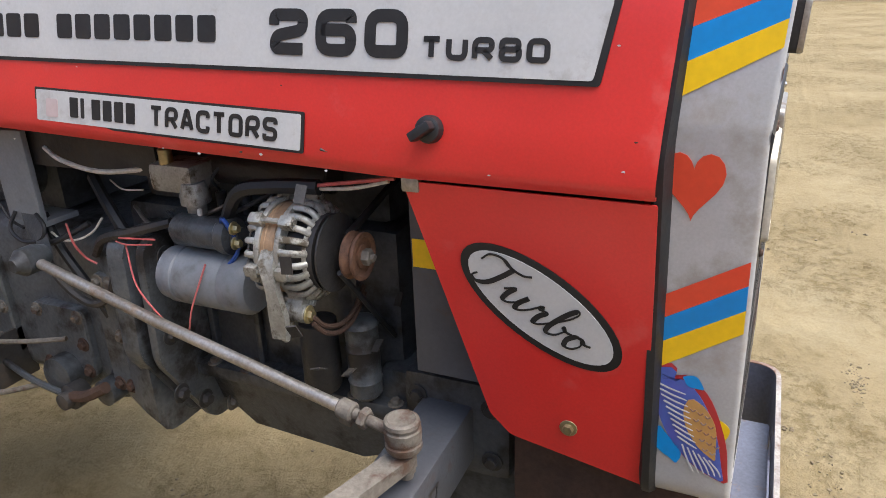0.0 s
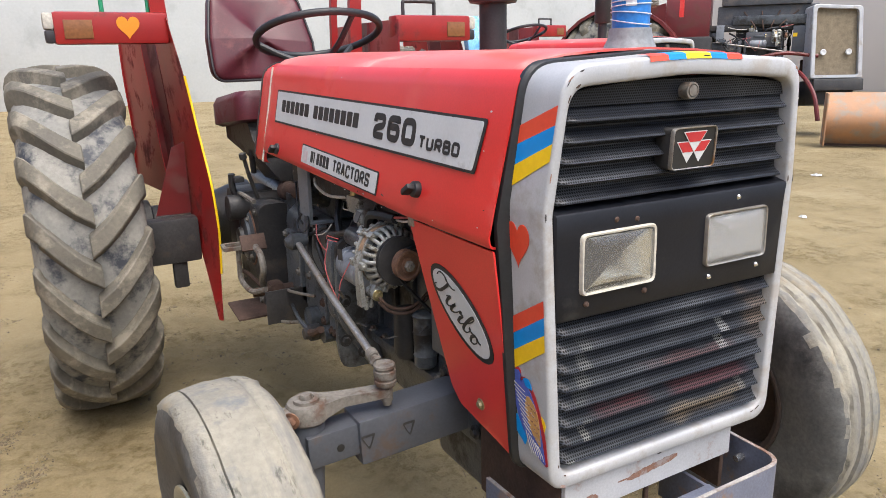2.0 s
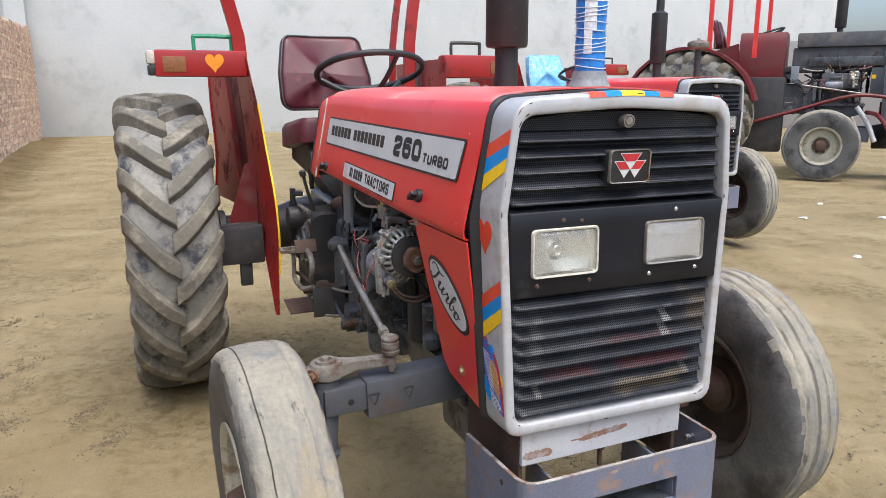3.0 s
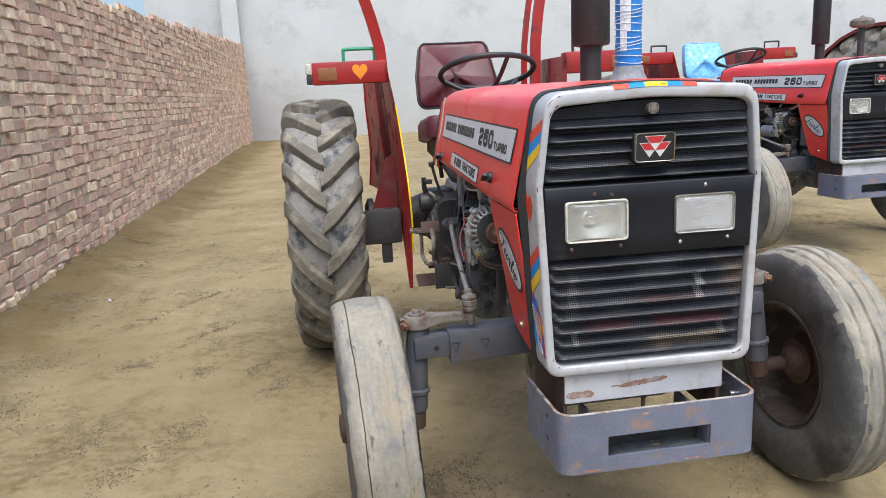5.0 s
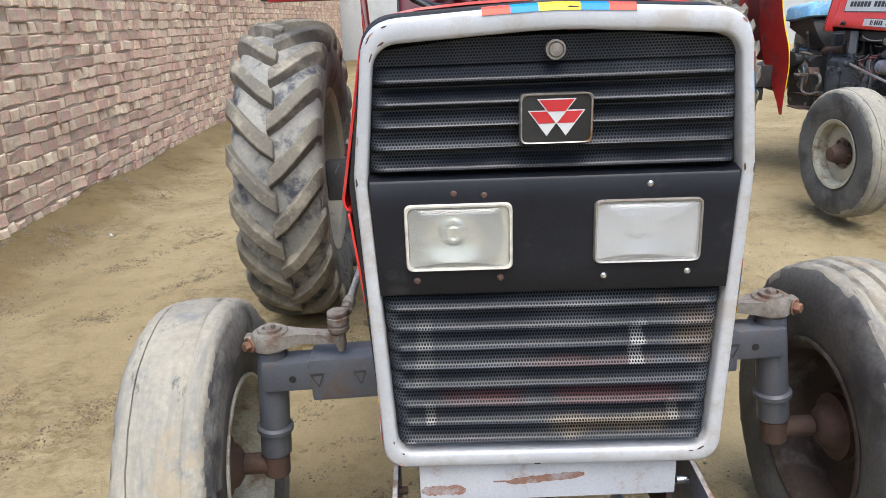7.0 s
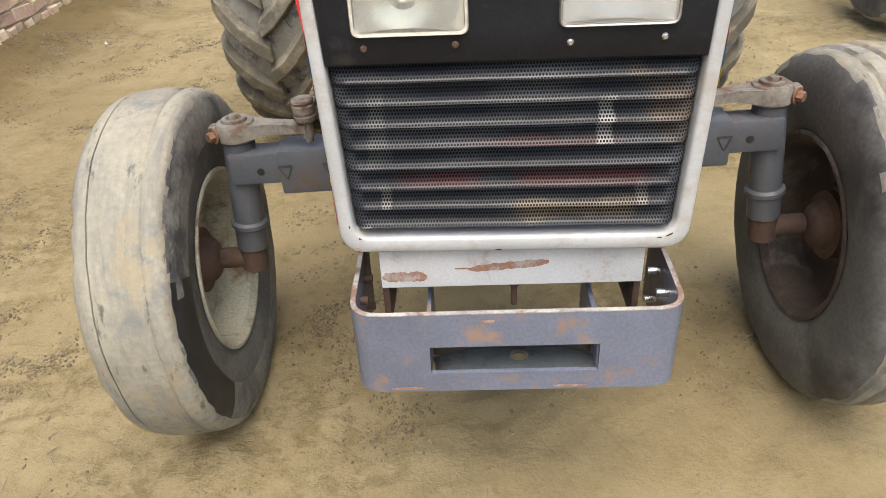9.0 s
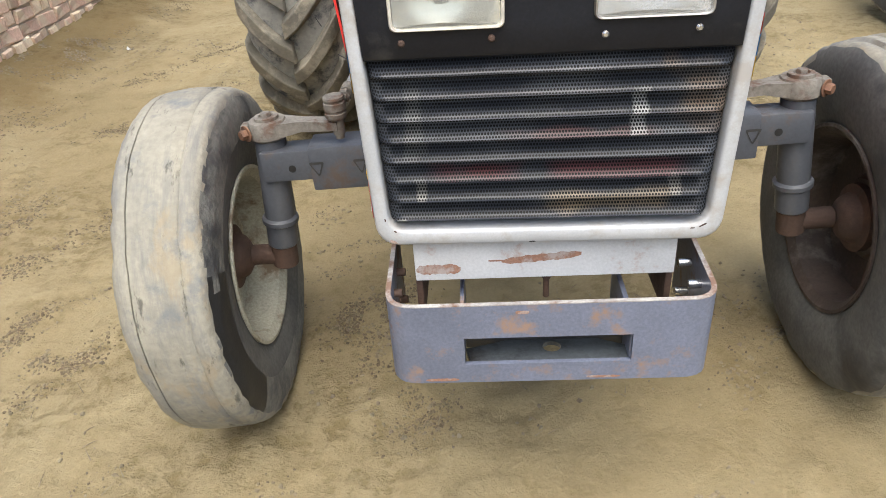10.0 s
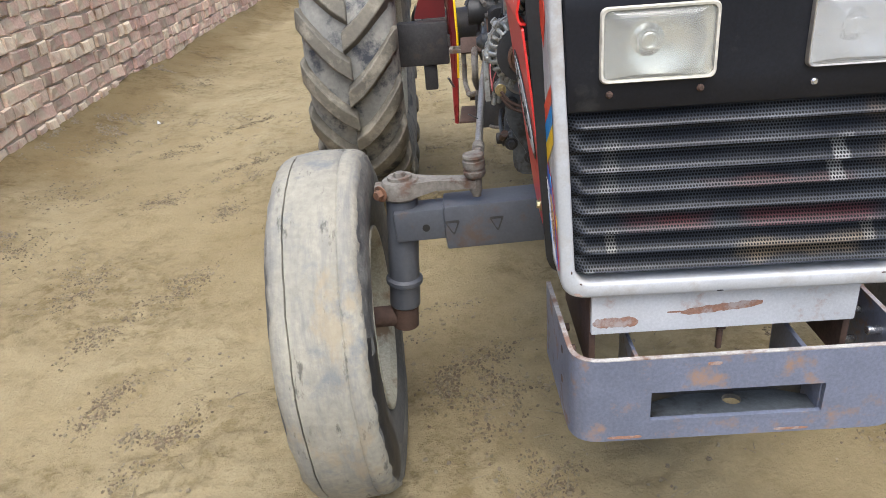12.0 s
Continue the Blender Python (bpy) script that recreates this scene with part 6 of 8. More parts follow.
        part("spacer_stud", bm, M_ALU, lug)
    strap = [(-0.346, 0.610, 0.890), (-0.325, 0.604, 0.866), (-0.29, 0.60, 0.852), (-0.25, 0.598, 0.856), (-0.21, 0.598, 0.885)]
    bm = B()
    for off in (-0.006, 0.006):
        tube(bm, [(x, y, z + off) for x, y, z in strap], 0.0042, 7, 4)
    part("adjuster_strap", bm, M_RUST, alt, "rusty slotted adjuster strap")
    bm = B()
    lathe(bm, (ac.x, 0.592, ac.z), (ac.x, -5, ac.z), [(0, 0.03), (0.002, 0.060), (0.005, 0.060), (0.01, 0.03)], 30)
    part("fan_disc", bm, M_SOOT, alt)
    for k in range(12):
        a = 2 * math.pi * k / 12
        bm = B()
        box(bm, -0.001, 0.001, 0.575, 0.590, 0.036, 0.060, 0, Matrix.Translation(ac) @ Matrix.Rotation(a, 4, "Y") @ Matrix.Rotation(0.3, 4, "Z"))
        part("fan_vane", bm, M_SOOT, alt)
    bm = B()
    lathe(bm, (ac.x, 0.565, ac.z), (ac.x, -5, ac.z), [(0, 0.025), (0.002, 0.036), (0.006, 0.036), (0.013, 0.028), (0.020, 0.036), (0.025, 0.036), (0.026, 0.031), (0.022, 0.028), (0.021, 0.018), (0.025, 0.018), (0.026, 0.004)], 36)
    part("pulley", bm, M_RUSTO, alt, "orange-brown rusty belt pulley")
    bm = B()
    lathe(bm, (ac.x, 0.540, ac.z), (ac.x, -5, ac.z), [(0, 0.013), (0.010, 0.013), (0.012, 0.011), (0.012, 0.006), (0.018, 0.006), (0.019, 0.001)], 6)
    part("nut", bm, M_DUSTED, alt)
    for ob in (alt, *alt.children_recursive):
        ob.data.transform(Matrix.Translation((0, -0.032, 0.006)))
    # fan belt, crank pulley, fan, radiator
    bm = B()
    cr, wp = Vector((0, 0.54, 0.72)), Vector((0.0, 0.54, 1.0))
    tube(bm, [ac + Vector((-0.030, 0.535, -0.012)), ac + Vector((0.03, 0.535, -0.08)), cr + Vector((-0.09, 0.0, -0.02)), cr + Vector((-0.03, 0, -0.09))], 0.005, 6)
    tube(bm, [ac + Vector((0.0, 0.535, 0.034)), wp + Vector((-0.1, 0, 0.06)), wp + Vector((0.0, 0, 0.07))], 0.007, 6)
    part("fan_belt", bm, M_RUBBER, T, "black fan belt")
    bm = B()
    lathe(bm, (0, 0.56, 0.72), (0, -5, 0.72), [(0, 0.04), (0.002, 0.10), (0.01, 0.10), (0.02, 0.085), (0.03, 0.10), (0.04, 0.10), (0.042, 0.03)], 30)
    part("crank_pulley", bm, M_SOOT, T)
    bm = B()
    lathe(bm, (0, 0.56, 1.0), (0, -5, 1.0), [(0, 0.04), (0.002, 0.07), (0.03, 0.07), (0.032, 0.03), (0.08, 0.03)], 26)
    part("water_pump_pulley", bm, M_SOOT, T)
    for k in range(6):
        bm = B()
        m = Matrix.Translation((0, 0.46, 1.0)) @ Matrix.Rotation(k * math.pi / 3, 4, "Y") @ Matrix.Rotation(radians(28), 4, "Z")
        box(bm, -0.035, 0.035, -0.003, 0.003, 0.04, 0.21, 0.002, m)
        part("fan_blade", bm, M_SOOT, T)
    bm = B()
    box(bm, -0.25, 0.25, 0.20, 0.29, 0.74, 1.32, 0.01)
    part("radiator", bm, M_SOOT, T, "black radiator core")
    bm = B()
    lathe(bm, (0, 0.40, 1.0), (0, -5, 1.0), [(0, 0.245), (0.06, 0.25), (0.12, 0.255), (0.12, 0.248), (0.06, 0.243), (0, 0.238)], 48, close=True)
    box(bm, -0.275, -0.262, 0.27, 0.440, 0.80, 1.10, 0.004)
    sh = part("fan_shroud", bm, M_AXLE, T, "grey fan shroud")
    bm = B()
    box(bm, -0.2765, -0.275, 0.390, 0.436, 0.975, 1.018, 0)
    part("warning_sticker", bm, M_YELLOW, sh, "yellow warning sticker")
    # oil filter pair
    bm = B()
    lathe(bm, (-0.235, 0.655, 0.835), (-0.21, 0.63, -5), [(0, 0.02), (0.004, 0.034), (0.12, 0.036), (0.135, 0.028)], 24)
    part("oil_filter", bm, M_SOOT, T, "black oil filter")
    bm = B()
    lathe(bm, (-0.225, 0.57, 0.845), (-0.20, 0.55, -5), [(0, 0.02), (0.004, 0.028), (0.01, 0.032), (0.014, 0.029), (0.05, 0.029), (0.053, 0.031), (0.057, 0.029), (0.11, 0.029), (0.113, 0.031), (0.117, 0.029), (0.14, 0.029), (0.15, 0.02)], 24)
    part("fuel_filter", bm, M_CAST, T, "grey filter canister")
    # wiring and pipes
    for nm, mt, r, pts in (
        ("wire", M_WIRE_R, 0.0017, [(-0.315, 1.00, 0.955), (-0.345, 0.955, 0.90), (-0.348, 0.905, 0.85), (-0.345, 0.865, 0.822), (-0.348, 0.845, 0.835), (-0.345, 0.83, 0.88), (-0.315, 0.815, 0.945)]),
        ("wire", M_WIRE_R, 0.0017, [(-0.31, 1.02, 0.965), (-0.32, 0.985, 0.972), (-0.31, 0.93, 0.972)]),
        ("wire", M_WIRE_R, 0.0015, [(-0.31, 1.03, 0.958), (-0.32, 0.99, 0.960), (-0.31, 0.94, 0.962)]),
        ("wire", M_WIRE_B, 0.004, [(-0.28, 0.80, 0.99), (-0.30, 0.775, 1.02), (-0.29, 0.76, 0.97), (-0.30, 0.79, 0.93)]),
        ("harness", M_RUBBER, 0.012, [(-0.27, 0.80, 1.0), (-0.29, 0.74, 1.065), (-0.29, 0.66, 1.08), (-0.29, 0.58, 1.085)]),
        ("wire", M_WIRE_R, 0.003, [(-0.29, 0.60, 1.085), (-0.30, 0.52, 1.10), (-0.31, 0.44, 1.115)]),
        ("wire", M_WIRE_W, 0.003, [(-0.285, 0.60, 1.08), (-0.295, 0.52, 1.09), (-0.31, 0.45, 1.11)]),
        ("pipe", M_WIRE_W, 0.0045, [(-0.27, 1.22, 1.10), (-0.285, 1.16, 1.085), (-0.28, 1.07, 1.07), (-0.25, 0.97, 1.075)]),
        ("hose", M_RUBBER, 0.009, [(-0.25, 1.30, 0.96), (-0.27, 1.24, 0.90), (-0.26, 1.18, 0.80), (-0.24, 1.15, 0.70)]),
        ("hose", M_RUBBER, 0.006, [(-0.27, 1.32, 0.95), (-0.29, 1.28, 0.92), (-0.29, 1.22, 0.93), (-0.26, 1.16, 0.96)]),
        ("pipe", M_STEEL, 0.004, [(-0.20, 1.10, 0.98), (-0.25, 1.0, 0.97), (-0.25, 0.9, 0.99), (-0.2, 0.8, 1.03)]),
        ("hose", M_RUBBER, 0.011, [(-0.2, 1.20, 1.03), (-0.24, 1.12, 0.99), (-0.25, 1.06, 0.93), (-0.22, 1.02, 0.88)]),
        ("wire", M_WIRE_R, 0.0022, [(-0.285, 1.19, 0.965), (-0.29, 1.175, 0.93), (-0.28, 1.165, 0.90), (-0.27, 1.15, 0.885)]),
        ("wire", M_WIRE_W, 0.0022, [(-0.27, 1.26, 0.935), (-0.285, 1.21, 0.93), (-0.28, 1.17, 0.935), (-0.27, 1.14, 0.95), (-0.26, 1.12, 0.975)]),
        ("wire_loop", M_RUBBER, 0.0038, [(-0.285, 1.33, 0.975), (-0.30, 1.335, 0.945), (-0.305, 1.30, 0.925), (-0.30, 1.255, 0.930), (-0.295, 1.24, 0.955), (-0.285, 1.27, 0.975)]),
        ("hose", M_SOOT, 0.008, [(-0.27, 1.30, 0.93), (-0.295, 1.24, 0.86), (-0.29, 1.17, 0.81), (-0.28, 1.12, 0.83), (-0.275, 1.09, 0.90), (-0.27, 1.07, 0.96)]),
        ("conduit", M_SOOT, 0.009, [(-0.26, 1.16, 0.90), (-0.28, 1.10, 0.945), (-0.28, 1.02, 0.965), (-0.26, 0.94, 0.985)]),
        ("pipe", M_GREY, 0.004, [(-0.23, 0.98, 0.99), (-0.26, 0.92, 0.985), (-0.28, 0.85, 0.995), (-0.26, 0.78, 1.02), (-0.22, 0.74, 1.04)]),
        ("pipe", M_GREY, 0.003, [(-0.20, 0.75, 1.03), (-0.22, 0.72, 1.06), (-0.2, 0.7, 1.09)]),
        ("pipe", M_GREY, 0.003, [(-0.20, 0.87, 1.03), (-0.225, 0.86, 1.06), (-0.2, 0.84, 1.09)]),
        ("pipe", M_DUSTED, 0.0055, [(-0.255, 1.55, 0.66), (-0.30, 1.50, 0.675), (-0.30, 1.38, 0.695), (-0.27, 1.30, 0.70)]),
        ("cable", M_RUBBER, 0.003, [(-0.262, 1.44, 1.06), (-0.275, 1.40, 1.01), (-0.285, 1.355, 0.96), (-0.29, 1.31, 0.945)]),
        ("wire", M_WIRE_W, 0.0016, [(-0.21, 1.14, 1.03), (-0.235, 1.08, 1.025), (-0.24, 1.02, 1.03)]),
    ):
        bm = B()
        tube(bm, pts, r, 7, 5)
        part(nm, bm, mt, T)
    # brake pedals, shaft and linkage on the right flank
    bm = B()
    tube(bm, [(-0.25, 1.62, 0.62), (-0.40, 1.62, 0.62)], 0.016, 12, 0)
    bp = part("brake_pedal", bm, M_RUST, T, "worn steel brake pedals on a rusty shaft")
    bm = B()
    pad = rounded([(-0.475, 1.71), (-0.375, 1.71), (-0.375, 1.80), (-0.475, 1.80)], [0.015] * 4, 3)
    hole_ = [(-0.425 + (x + 0.425) * 0.72, 1.755 + (y - 1.755) * 0.62) for x, y in pad]
    loft(bm, [[(*p, 0.762) for p in pad], [(*p, 0.774) for p in pad], [(*p, 0.774) for p in hole_], [(*p, 0.762) for p in hole_], [(*p, 0.762) for p in pad]])
    part("pedal_pad", bm, M_DUSTED, bp, "open worn pedal pad")
    bm = B()
    tube(bm, [(-0.42, 1.73, 0.762), (-0.42, 1.735, 0.70), (-0.42, 1.73, 0.65), (-0.41, 1.68, 0.628), (-0.40, 1.60, 0.63), (-0.37, 1.54, 0.65)], 0.010, 8, 4)
    part("pedal_arm", bm, M_DUSTED, bp)
    bm = B()
    box(bm, -0.045, 0.045, -0.006, 0.006, -0.03, 0.03, 0.003, Matrix.Translation((-0.38, 1.64, 0.80)) @ Matrix.Rotation(radians(-35), 4, "X"))
    part("pedal_pad", bm, M_RUST, bp, "rusty tilted pedal pad")
    bm = B()
    tube(bm, [(-0.375, 1.63, 0.785), (-0.375, 1.55, 0.77), (-0.375, 1.525, 0.725), (-0.375, 1.56, 0.685), (-0.36, 1.61, 0.63)], 0.012, 8, 5)
    part("pedal_arm", bm, M_DUSTED, bp)
    bm = B()
    box(bm, -0.34, -0.285, 1.60, 1.68, 0.525, 0.645, 0.02)
    part("latch_block", bm, M_RUST, bp, "rust-brown latch casting")
    bm = B()
    tube(bm, [(-0.33, 1.66, 0.585), (-0.35, 1.60, 0.545), (-0.33, 1.50, 0.535), (-0.29, 1.38, 0.56)], 0.006, 8, 4)
    part("return_rod", bm, M_DUSTED, bp)
    for ob in (bp, *bp.children_recursive):
        ob.data.transform(Matrix.Translation((0, 0, 0.03)))
    bm = B()
    tube(bm, [(-0.29, 1.50, 0.62), (-0.30, 1.40, 0.60), (-0.30, 1.30, 0.585)], 0.007, 8, 4)
    link = part("brake_linkage", bm, M_GREY, T)
    bm = B()
    lathe(bm, (-0.265, 1.29, 0.58), (-1, 1.29, 0.58), [(0, 0.026), (0.01, 0.028), (0.035, 0.028), (0.04, 0.02), (0.055, 0.018), (0.058, 0.006)], 18)
    part("fork", bm, M_SOOT, link)
    bm = B()
    tube(bm, [(-0.30, 1.29, 0.585), (-0.305, 1.23, 0.60), (-0.30, 1.17, 0.63)], 0.012, 8, 3)
    part("fork_lever", bm, M_RUST, link, "rusty lever")
    bm = B()
    box(bm, -0.45, -0.20, 1.68, 1.92, 0.532, 0.540, 0.003)
    fb = part("footboard", bm, M_RUST, T, "rusty sheet-steel footboard")
    bm = B()
    box(bm, -0.38, -0.22, 1.50, 1.51, 0.56, 0.68, 0.003)
    part("step_plate", bm, M_SOOT, fb)
    bm = B()
    box(bm, 0.20, 0.50, 1.52, 1.95, 0.462, 0.472, 0.003)
    part("footboard", bm, M_RUST, T)


def rear_end(T, style):
    # axle trumpets
    for sx in (-1, 1):
        bm = B()
        lathe(bm, (sx * 0.15, 2.63, 0.74), (sx * 5, 2.63, 0.74), [(0, 0.17), (0.10, 0.15), (0.25, 0.10), (0.46, 0.09), (0.47, 0.12), (0.50, 0.12), (0.52, 0.08)], 26)
        box(bm, min(sx * 0.49, sx * 0.72), max(sx * 0.49, sx * 0.72), 2.14, 2.22, 0.67, 0.85, 0.012)
        box(bm, sx * 0.58 - 0.03, sx * 0.58 + 0.03, 2.16, 2.20, 0.56, 0.68, 0.01)
        part("axle_trumpet", bm, M_SOOT, T, "black rear axle housing")
        if style == "plain":
            continue
        # fender front: a folded red strip that rises to the lamp box
        # height; front edge x, y; fold x, y; the sheet behind the fold runs back inside the tyre
        rows = [(1.615, 0.520, 2.19, 0.527, 2.53), (1.40, 0.490, 2.12, 0.512, 2.50), (1.30, 0.477, 2.11, 0.506, 2.48), (1.20, 0.469, 2.08, 0.501, 2.47), (1.12, 0.464, 2.04, 0.500, 2.45), (1.0, 0.460, 1.97, 0.499, 2.38),
                (0.88, 0.456, 1.945, 0.494, 2.34), (0.80, 0.454, 1.945, 0.489, 2.26), (0.65, 0.460, 1.955, 0.486, 2.12), (0.56, 0.464, 1.955, 0.487, 2.03), (0.46, 0.470, 1.945, 0.484, 1.965)]
        bm = B()
        loft(bm, [[(sx * (xi - 0.004), y + 0.012, z), (sx * xi, y, z), (sx * (xi * 0.6 + xf * 0.4 + 0.004), y * 0.6 + yf * 0.4, z), (sx * xf, yf, z)] for z, xi, y, xf, yf in rows], closed=False)
        fd = part("fender", bm, M_FENDER, T, "bright red folded fender plate with yellow edge", 30)
        fd.modifiers.new("sheet", "SOLIDIFY").thickness = 0.005
        # channel behind the fold: its shade is put into a darker red
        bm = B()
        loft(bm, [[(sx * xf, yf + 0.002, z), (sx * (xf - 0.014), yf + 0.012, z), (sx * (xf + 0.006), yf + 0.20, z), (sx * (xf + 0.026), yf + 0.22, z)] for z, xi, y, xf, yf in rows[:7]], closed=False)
        fs = part("fender_channel", bm, M_DRED, fd, "red pressed channel behind the fold, darkened for shade")
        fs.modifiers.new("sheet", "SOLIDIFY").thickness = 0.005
        bm = B()
        ends = (0.586, 0.585, 0.580, 0.574, 0.572, 0.578, 0.592)
        loft(bm, [[(sx * (xf + 0.027), yf + 0.222, z), (sx * (xf * 0.5 + xe * 0.5 + 0.012), 2.88, z), (sx * xe, 3.16, z), (sx * (xe + 0.012), 3.165, z)] for (z, xi, y, xf, yf), xe in zip(rows, ends)], closed=False)
        fr = part("fender_side", bm, M_FENDER, fd, "scuffed red inner fender sheet")
        fr.modifiers.new("sheet", "SOLIDIFY").thickness = 0.005
        bm = B()
        tube(bm, [(sx * (xi - 0.003), y - 0.001, z) for z, xi, y, xf, yf in rows[1:9]], 0.005, 8, 4)
        part("edge_trim", bm, M_YELLOW, fd, "yellow painted edge")
        # lamp box, lamp, handle
        bm = B()
        x0, x1 = sorted((sx * 0.512, sx * 0.925))
        t = bmesh.new()
        box(t, x0, x1, 2.20, 2.29, 1.520, 1.634, 0.014)
        merge(bm, t)
        lb = part("lamp_box", bm, M_FENDER, fd, "dark red fender lamp box")
        bm = B()
        box(bm, min(sx * 0.920, sx * 0.958), max(sx * 0.920, sx * 0.958), 2.202, 2.28, 1.572, 1.63, 0.012)
        part("lamp_lens", bm, M_LAMPRIM, lb, "cream plastic lamp end")
        bm = B()
        box(bm, min(sx * 0.920, sx * 0.955), max(sx * 0.920, sx * 0.955), 2.205, 2.28, 1.525, 1.571, 0.01)
        part("lamp_socket", bm, M_SEATEDGE, lb)
        bm = B()
        box(bm, min(sx * 0.79, sx * 0.89), max(sx * 0.79, sx * 0.89), 2.196, 2.205, 1.54, 1.605, 0.002)
        part("reflector", bm, M_REFL, lb, "brown reflector panel")
        if sx < 0 and style == "main":
            bm = B()
            prism(bm, heart(0.085, 0.085), front_plane(-0.662, 1.578, 2.1975), 0.002)
            part("painted_heart", bm, M_AMBER, lb, "painted orange heart")
        bm = B()
        tube(bm, [(sx * 0.745, 2.25, 1.63), (sx * 0.745, 2.25, 1.685), (sx * 0.735, 2.25, 1.695), (sx * 0.59, 2.25, 1.695), (sx * 0.575, 2.25, 1.685), (sx * 0.575, 2.25, 1.63)], 0.009, 8, 3)
        part("grab_handle", bm, M_GREEN if sx < 0 and style == "main" else M_SOOT, fd, "green grab handle" if sx < 0 and style == "main" else "black grab handle")
        if style == "blue_seat":
            continue
        bm = B()
        prism(bm, [(sx * -0.0 + q, z) for q, z in ((0.0, 0.29), (0.052 * sx, 0.27), (0.145 * sx, 0.0), (0.0, 0.0))], front_plane(sx * 0.497, 0.852, 2.245), 0.006)
        part("gusset", bm, M_DRED, fd, "red triangular gusset over the axle")
        # canopy post
        if style == "main" and sx > 0:
            for px, py, hw in ((0.400, 2.44, 0.030), (0.430, 2.80, 0.017)):
                bm = B()
                loft(bm, [[(px + d - hw, py - 0.015, z), (px + d + hw, py - 0.015, z), (px + d + hw, py + 0.015, z), (px + d - hw, py + 0.015, z)] for z, d in ((0.83, 0.0), (1.5, 0.0), (1.70, 0.006), (1.85, 0.025), (2.3, 0.10))], cap=True)
                part("canopy_post", bm, M_FENDER, fd, "red steel canopy post")
            continue
        bm = B()
        loft(bm, [[(sx * (x - 0.03), y - 0.02, z), (sx * (x + 0.03), y - 0.02, z), (sx * (x + 0.03), y + 0.02, z), (sx * (x - 0.03), y + 0.02, z)] for x, y, z in ((0.535, 2.24, 1.55), (0.545, 2.235, 1.70), (0.585, 2.22, 1.85), (0.625, 2.2, 1.97), (0.69, 2.2, 2.3))], cap=True)
        part("canopy_post", bm, M_FENDER, fd, "red steel canopy post")
        if style == "main":
            continue
        bm = B()
        loft(bm, [[(sx * (x - 0.03), y - 0.015, z), (sx * (x + 0.03), y - 0.015, z), (sx * (x + 0.03), y + 0.015, z), (sx * (x - 0.03), y + 0.015, z)] for x, y, z in ((0.50, 3.05, 0.95), (0.52, 3.05, 1.5), (0.60, 3.05, 1.9), (0.70, 3.02, 2.3))], cap=True)
        part("canopy_post", bm, M_RED, T, "red rear canopy post")
    # seat
    blue = style == "blue_seat"
    sm, lab = (M_SEATBLUE, "pale blue cloth-covered seat") if blue else (M_SEAT, "maroon vinyl seat with black piping")
    bm = B()
    o4 = rounded([(-0.265, 0.0), (0.235, 0.0), (0.235, 0.16), (0.19, 0.365), (-0.23, 0.365), (-0.265, 0.18)], [0.06, 0.06, 0.05, 0.05, 0.05, 0.05], 5)
    o4 = [(a[0] + (b[0] - a[0]) * i / 6, a[1] + (b[1] - a[1]) * i / 6) for a, b in zip(o4, o4[1:] + o4[:1]) for i in range(6 if math.dist(a, b) > 0.08 else 1)]
    tilt = lambda pts, d, f=1.0: [((x + 0.015) * f * 0.93 - 0.114, 2.28 + d + 0.24 * (z * f + 0.18 * (1 - f)) - 0.06 * ((x + 0.015) / 0.25) ** 2, 1.37 + (z * f + 0.18 * (1 - f)) * 0.945) for x, z in pts]
    loft(bm, [tilt(o4, 0.09, 0.8), tilt(o4, 0.085, 0.98), tilt(o4, 0.04), tilt(o4, 0.015, 0.985), tilt(o4, 0.003, 0.965), tilt(o4, -0.003, 0.93), tilt(o4, -0.0055, 0.885), tilt(o4, -0.006, 0.82), tilt(o4, -0.006, 0.6), tilt(o4, -0.006, 0.35), tilt(o4, -0.006, 0.1)], cap=True)
    part("seat_back", bm, sm, T, lab, 60)
    bm = B()
    o5 = rounded([(-0.245, 2.02), (0.225, 2.02), (0.235, 2.46), (-0.255, 2.46)], [0.07] * 4, 5)
    pl = lambda z, f, dz=0.0: [((x + 0.01) * f - 0.11, 2.10 + (y - 2.24) * f, z + dz - 0.10 * (y - 2.02)) for x, y in o5]
    loft(bm, [pl(1.23, 0.9), pl(1.24, 1.0), pl(1.32, 1.0), pl(1.345, 0.94), pl(1.34, 0.6), pl(1.33, 0.2)], cap=True)
    part("seat_cushion", bm, sm, T, "", 60)
    bm = B()
    tube(bm, tilt(o4, 0.004, 0.99) + tilt(o4[:1], 0.004, 0.99), 0.006, 6, 0)
    part("seat_piping", bm, M_SEATEDGE if not blue else M_SEATBLUE, T)
    bm = B()
    loft(bm, [[(-0.30, 1.93, 1.225), (0.09, 1.93, 1.225), (0.09, 2.30, 1.20), (-0.30, 2.30, 1.20)], [(-0.29, 1.90, 1.16), (0.08, 1.90, 1.16), (0.08, 2.3, 1.14), (-0.30, 2.3, 1.14)], [(-0.26, 1.87, 1.08), (0.03, 1.86, 1.09), (0.05, 2.2, 1.06), (-0.24, 2.2, 1.07)], [(-0.20, 1.86, 1.0), (-0.02, 1.86, 1.02), (0.0, 2.1, 1.0), (-0.2, 2.1, 0.99)]], cap=True)
    for k in range(6):
        tube(bm, [(-0.15, 2.12, 1.02 + k * 0.025), (-0.11, 2.16, 1.03 + k * 0.025), (-0.15, 2.2, 1.04 + k * 0.025), (-0.19, 2.16, 1.045 + k * 0.025), (-0.15, 2.12, 1.05 + k * 0.025)], 0.006, 6, 3)
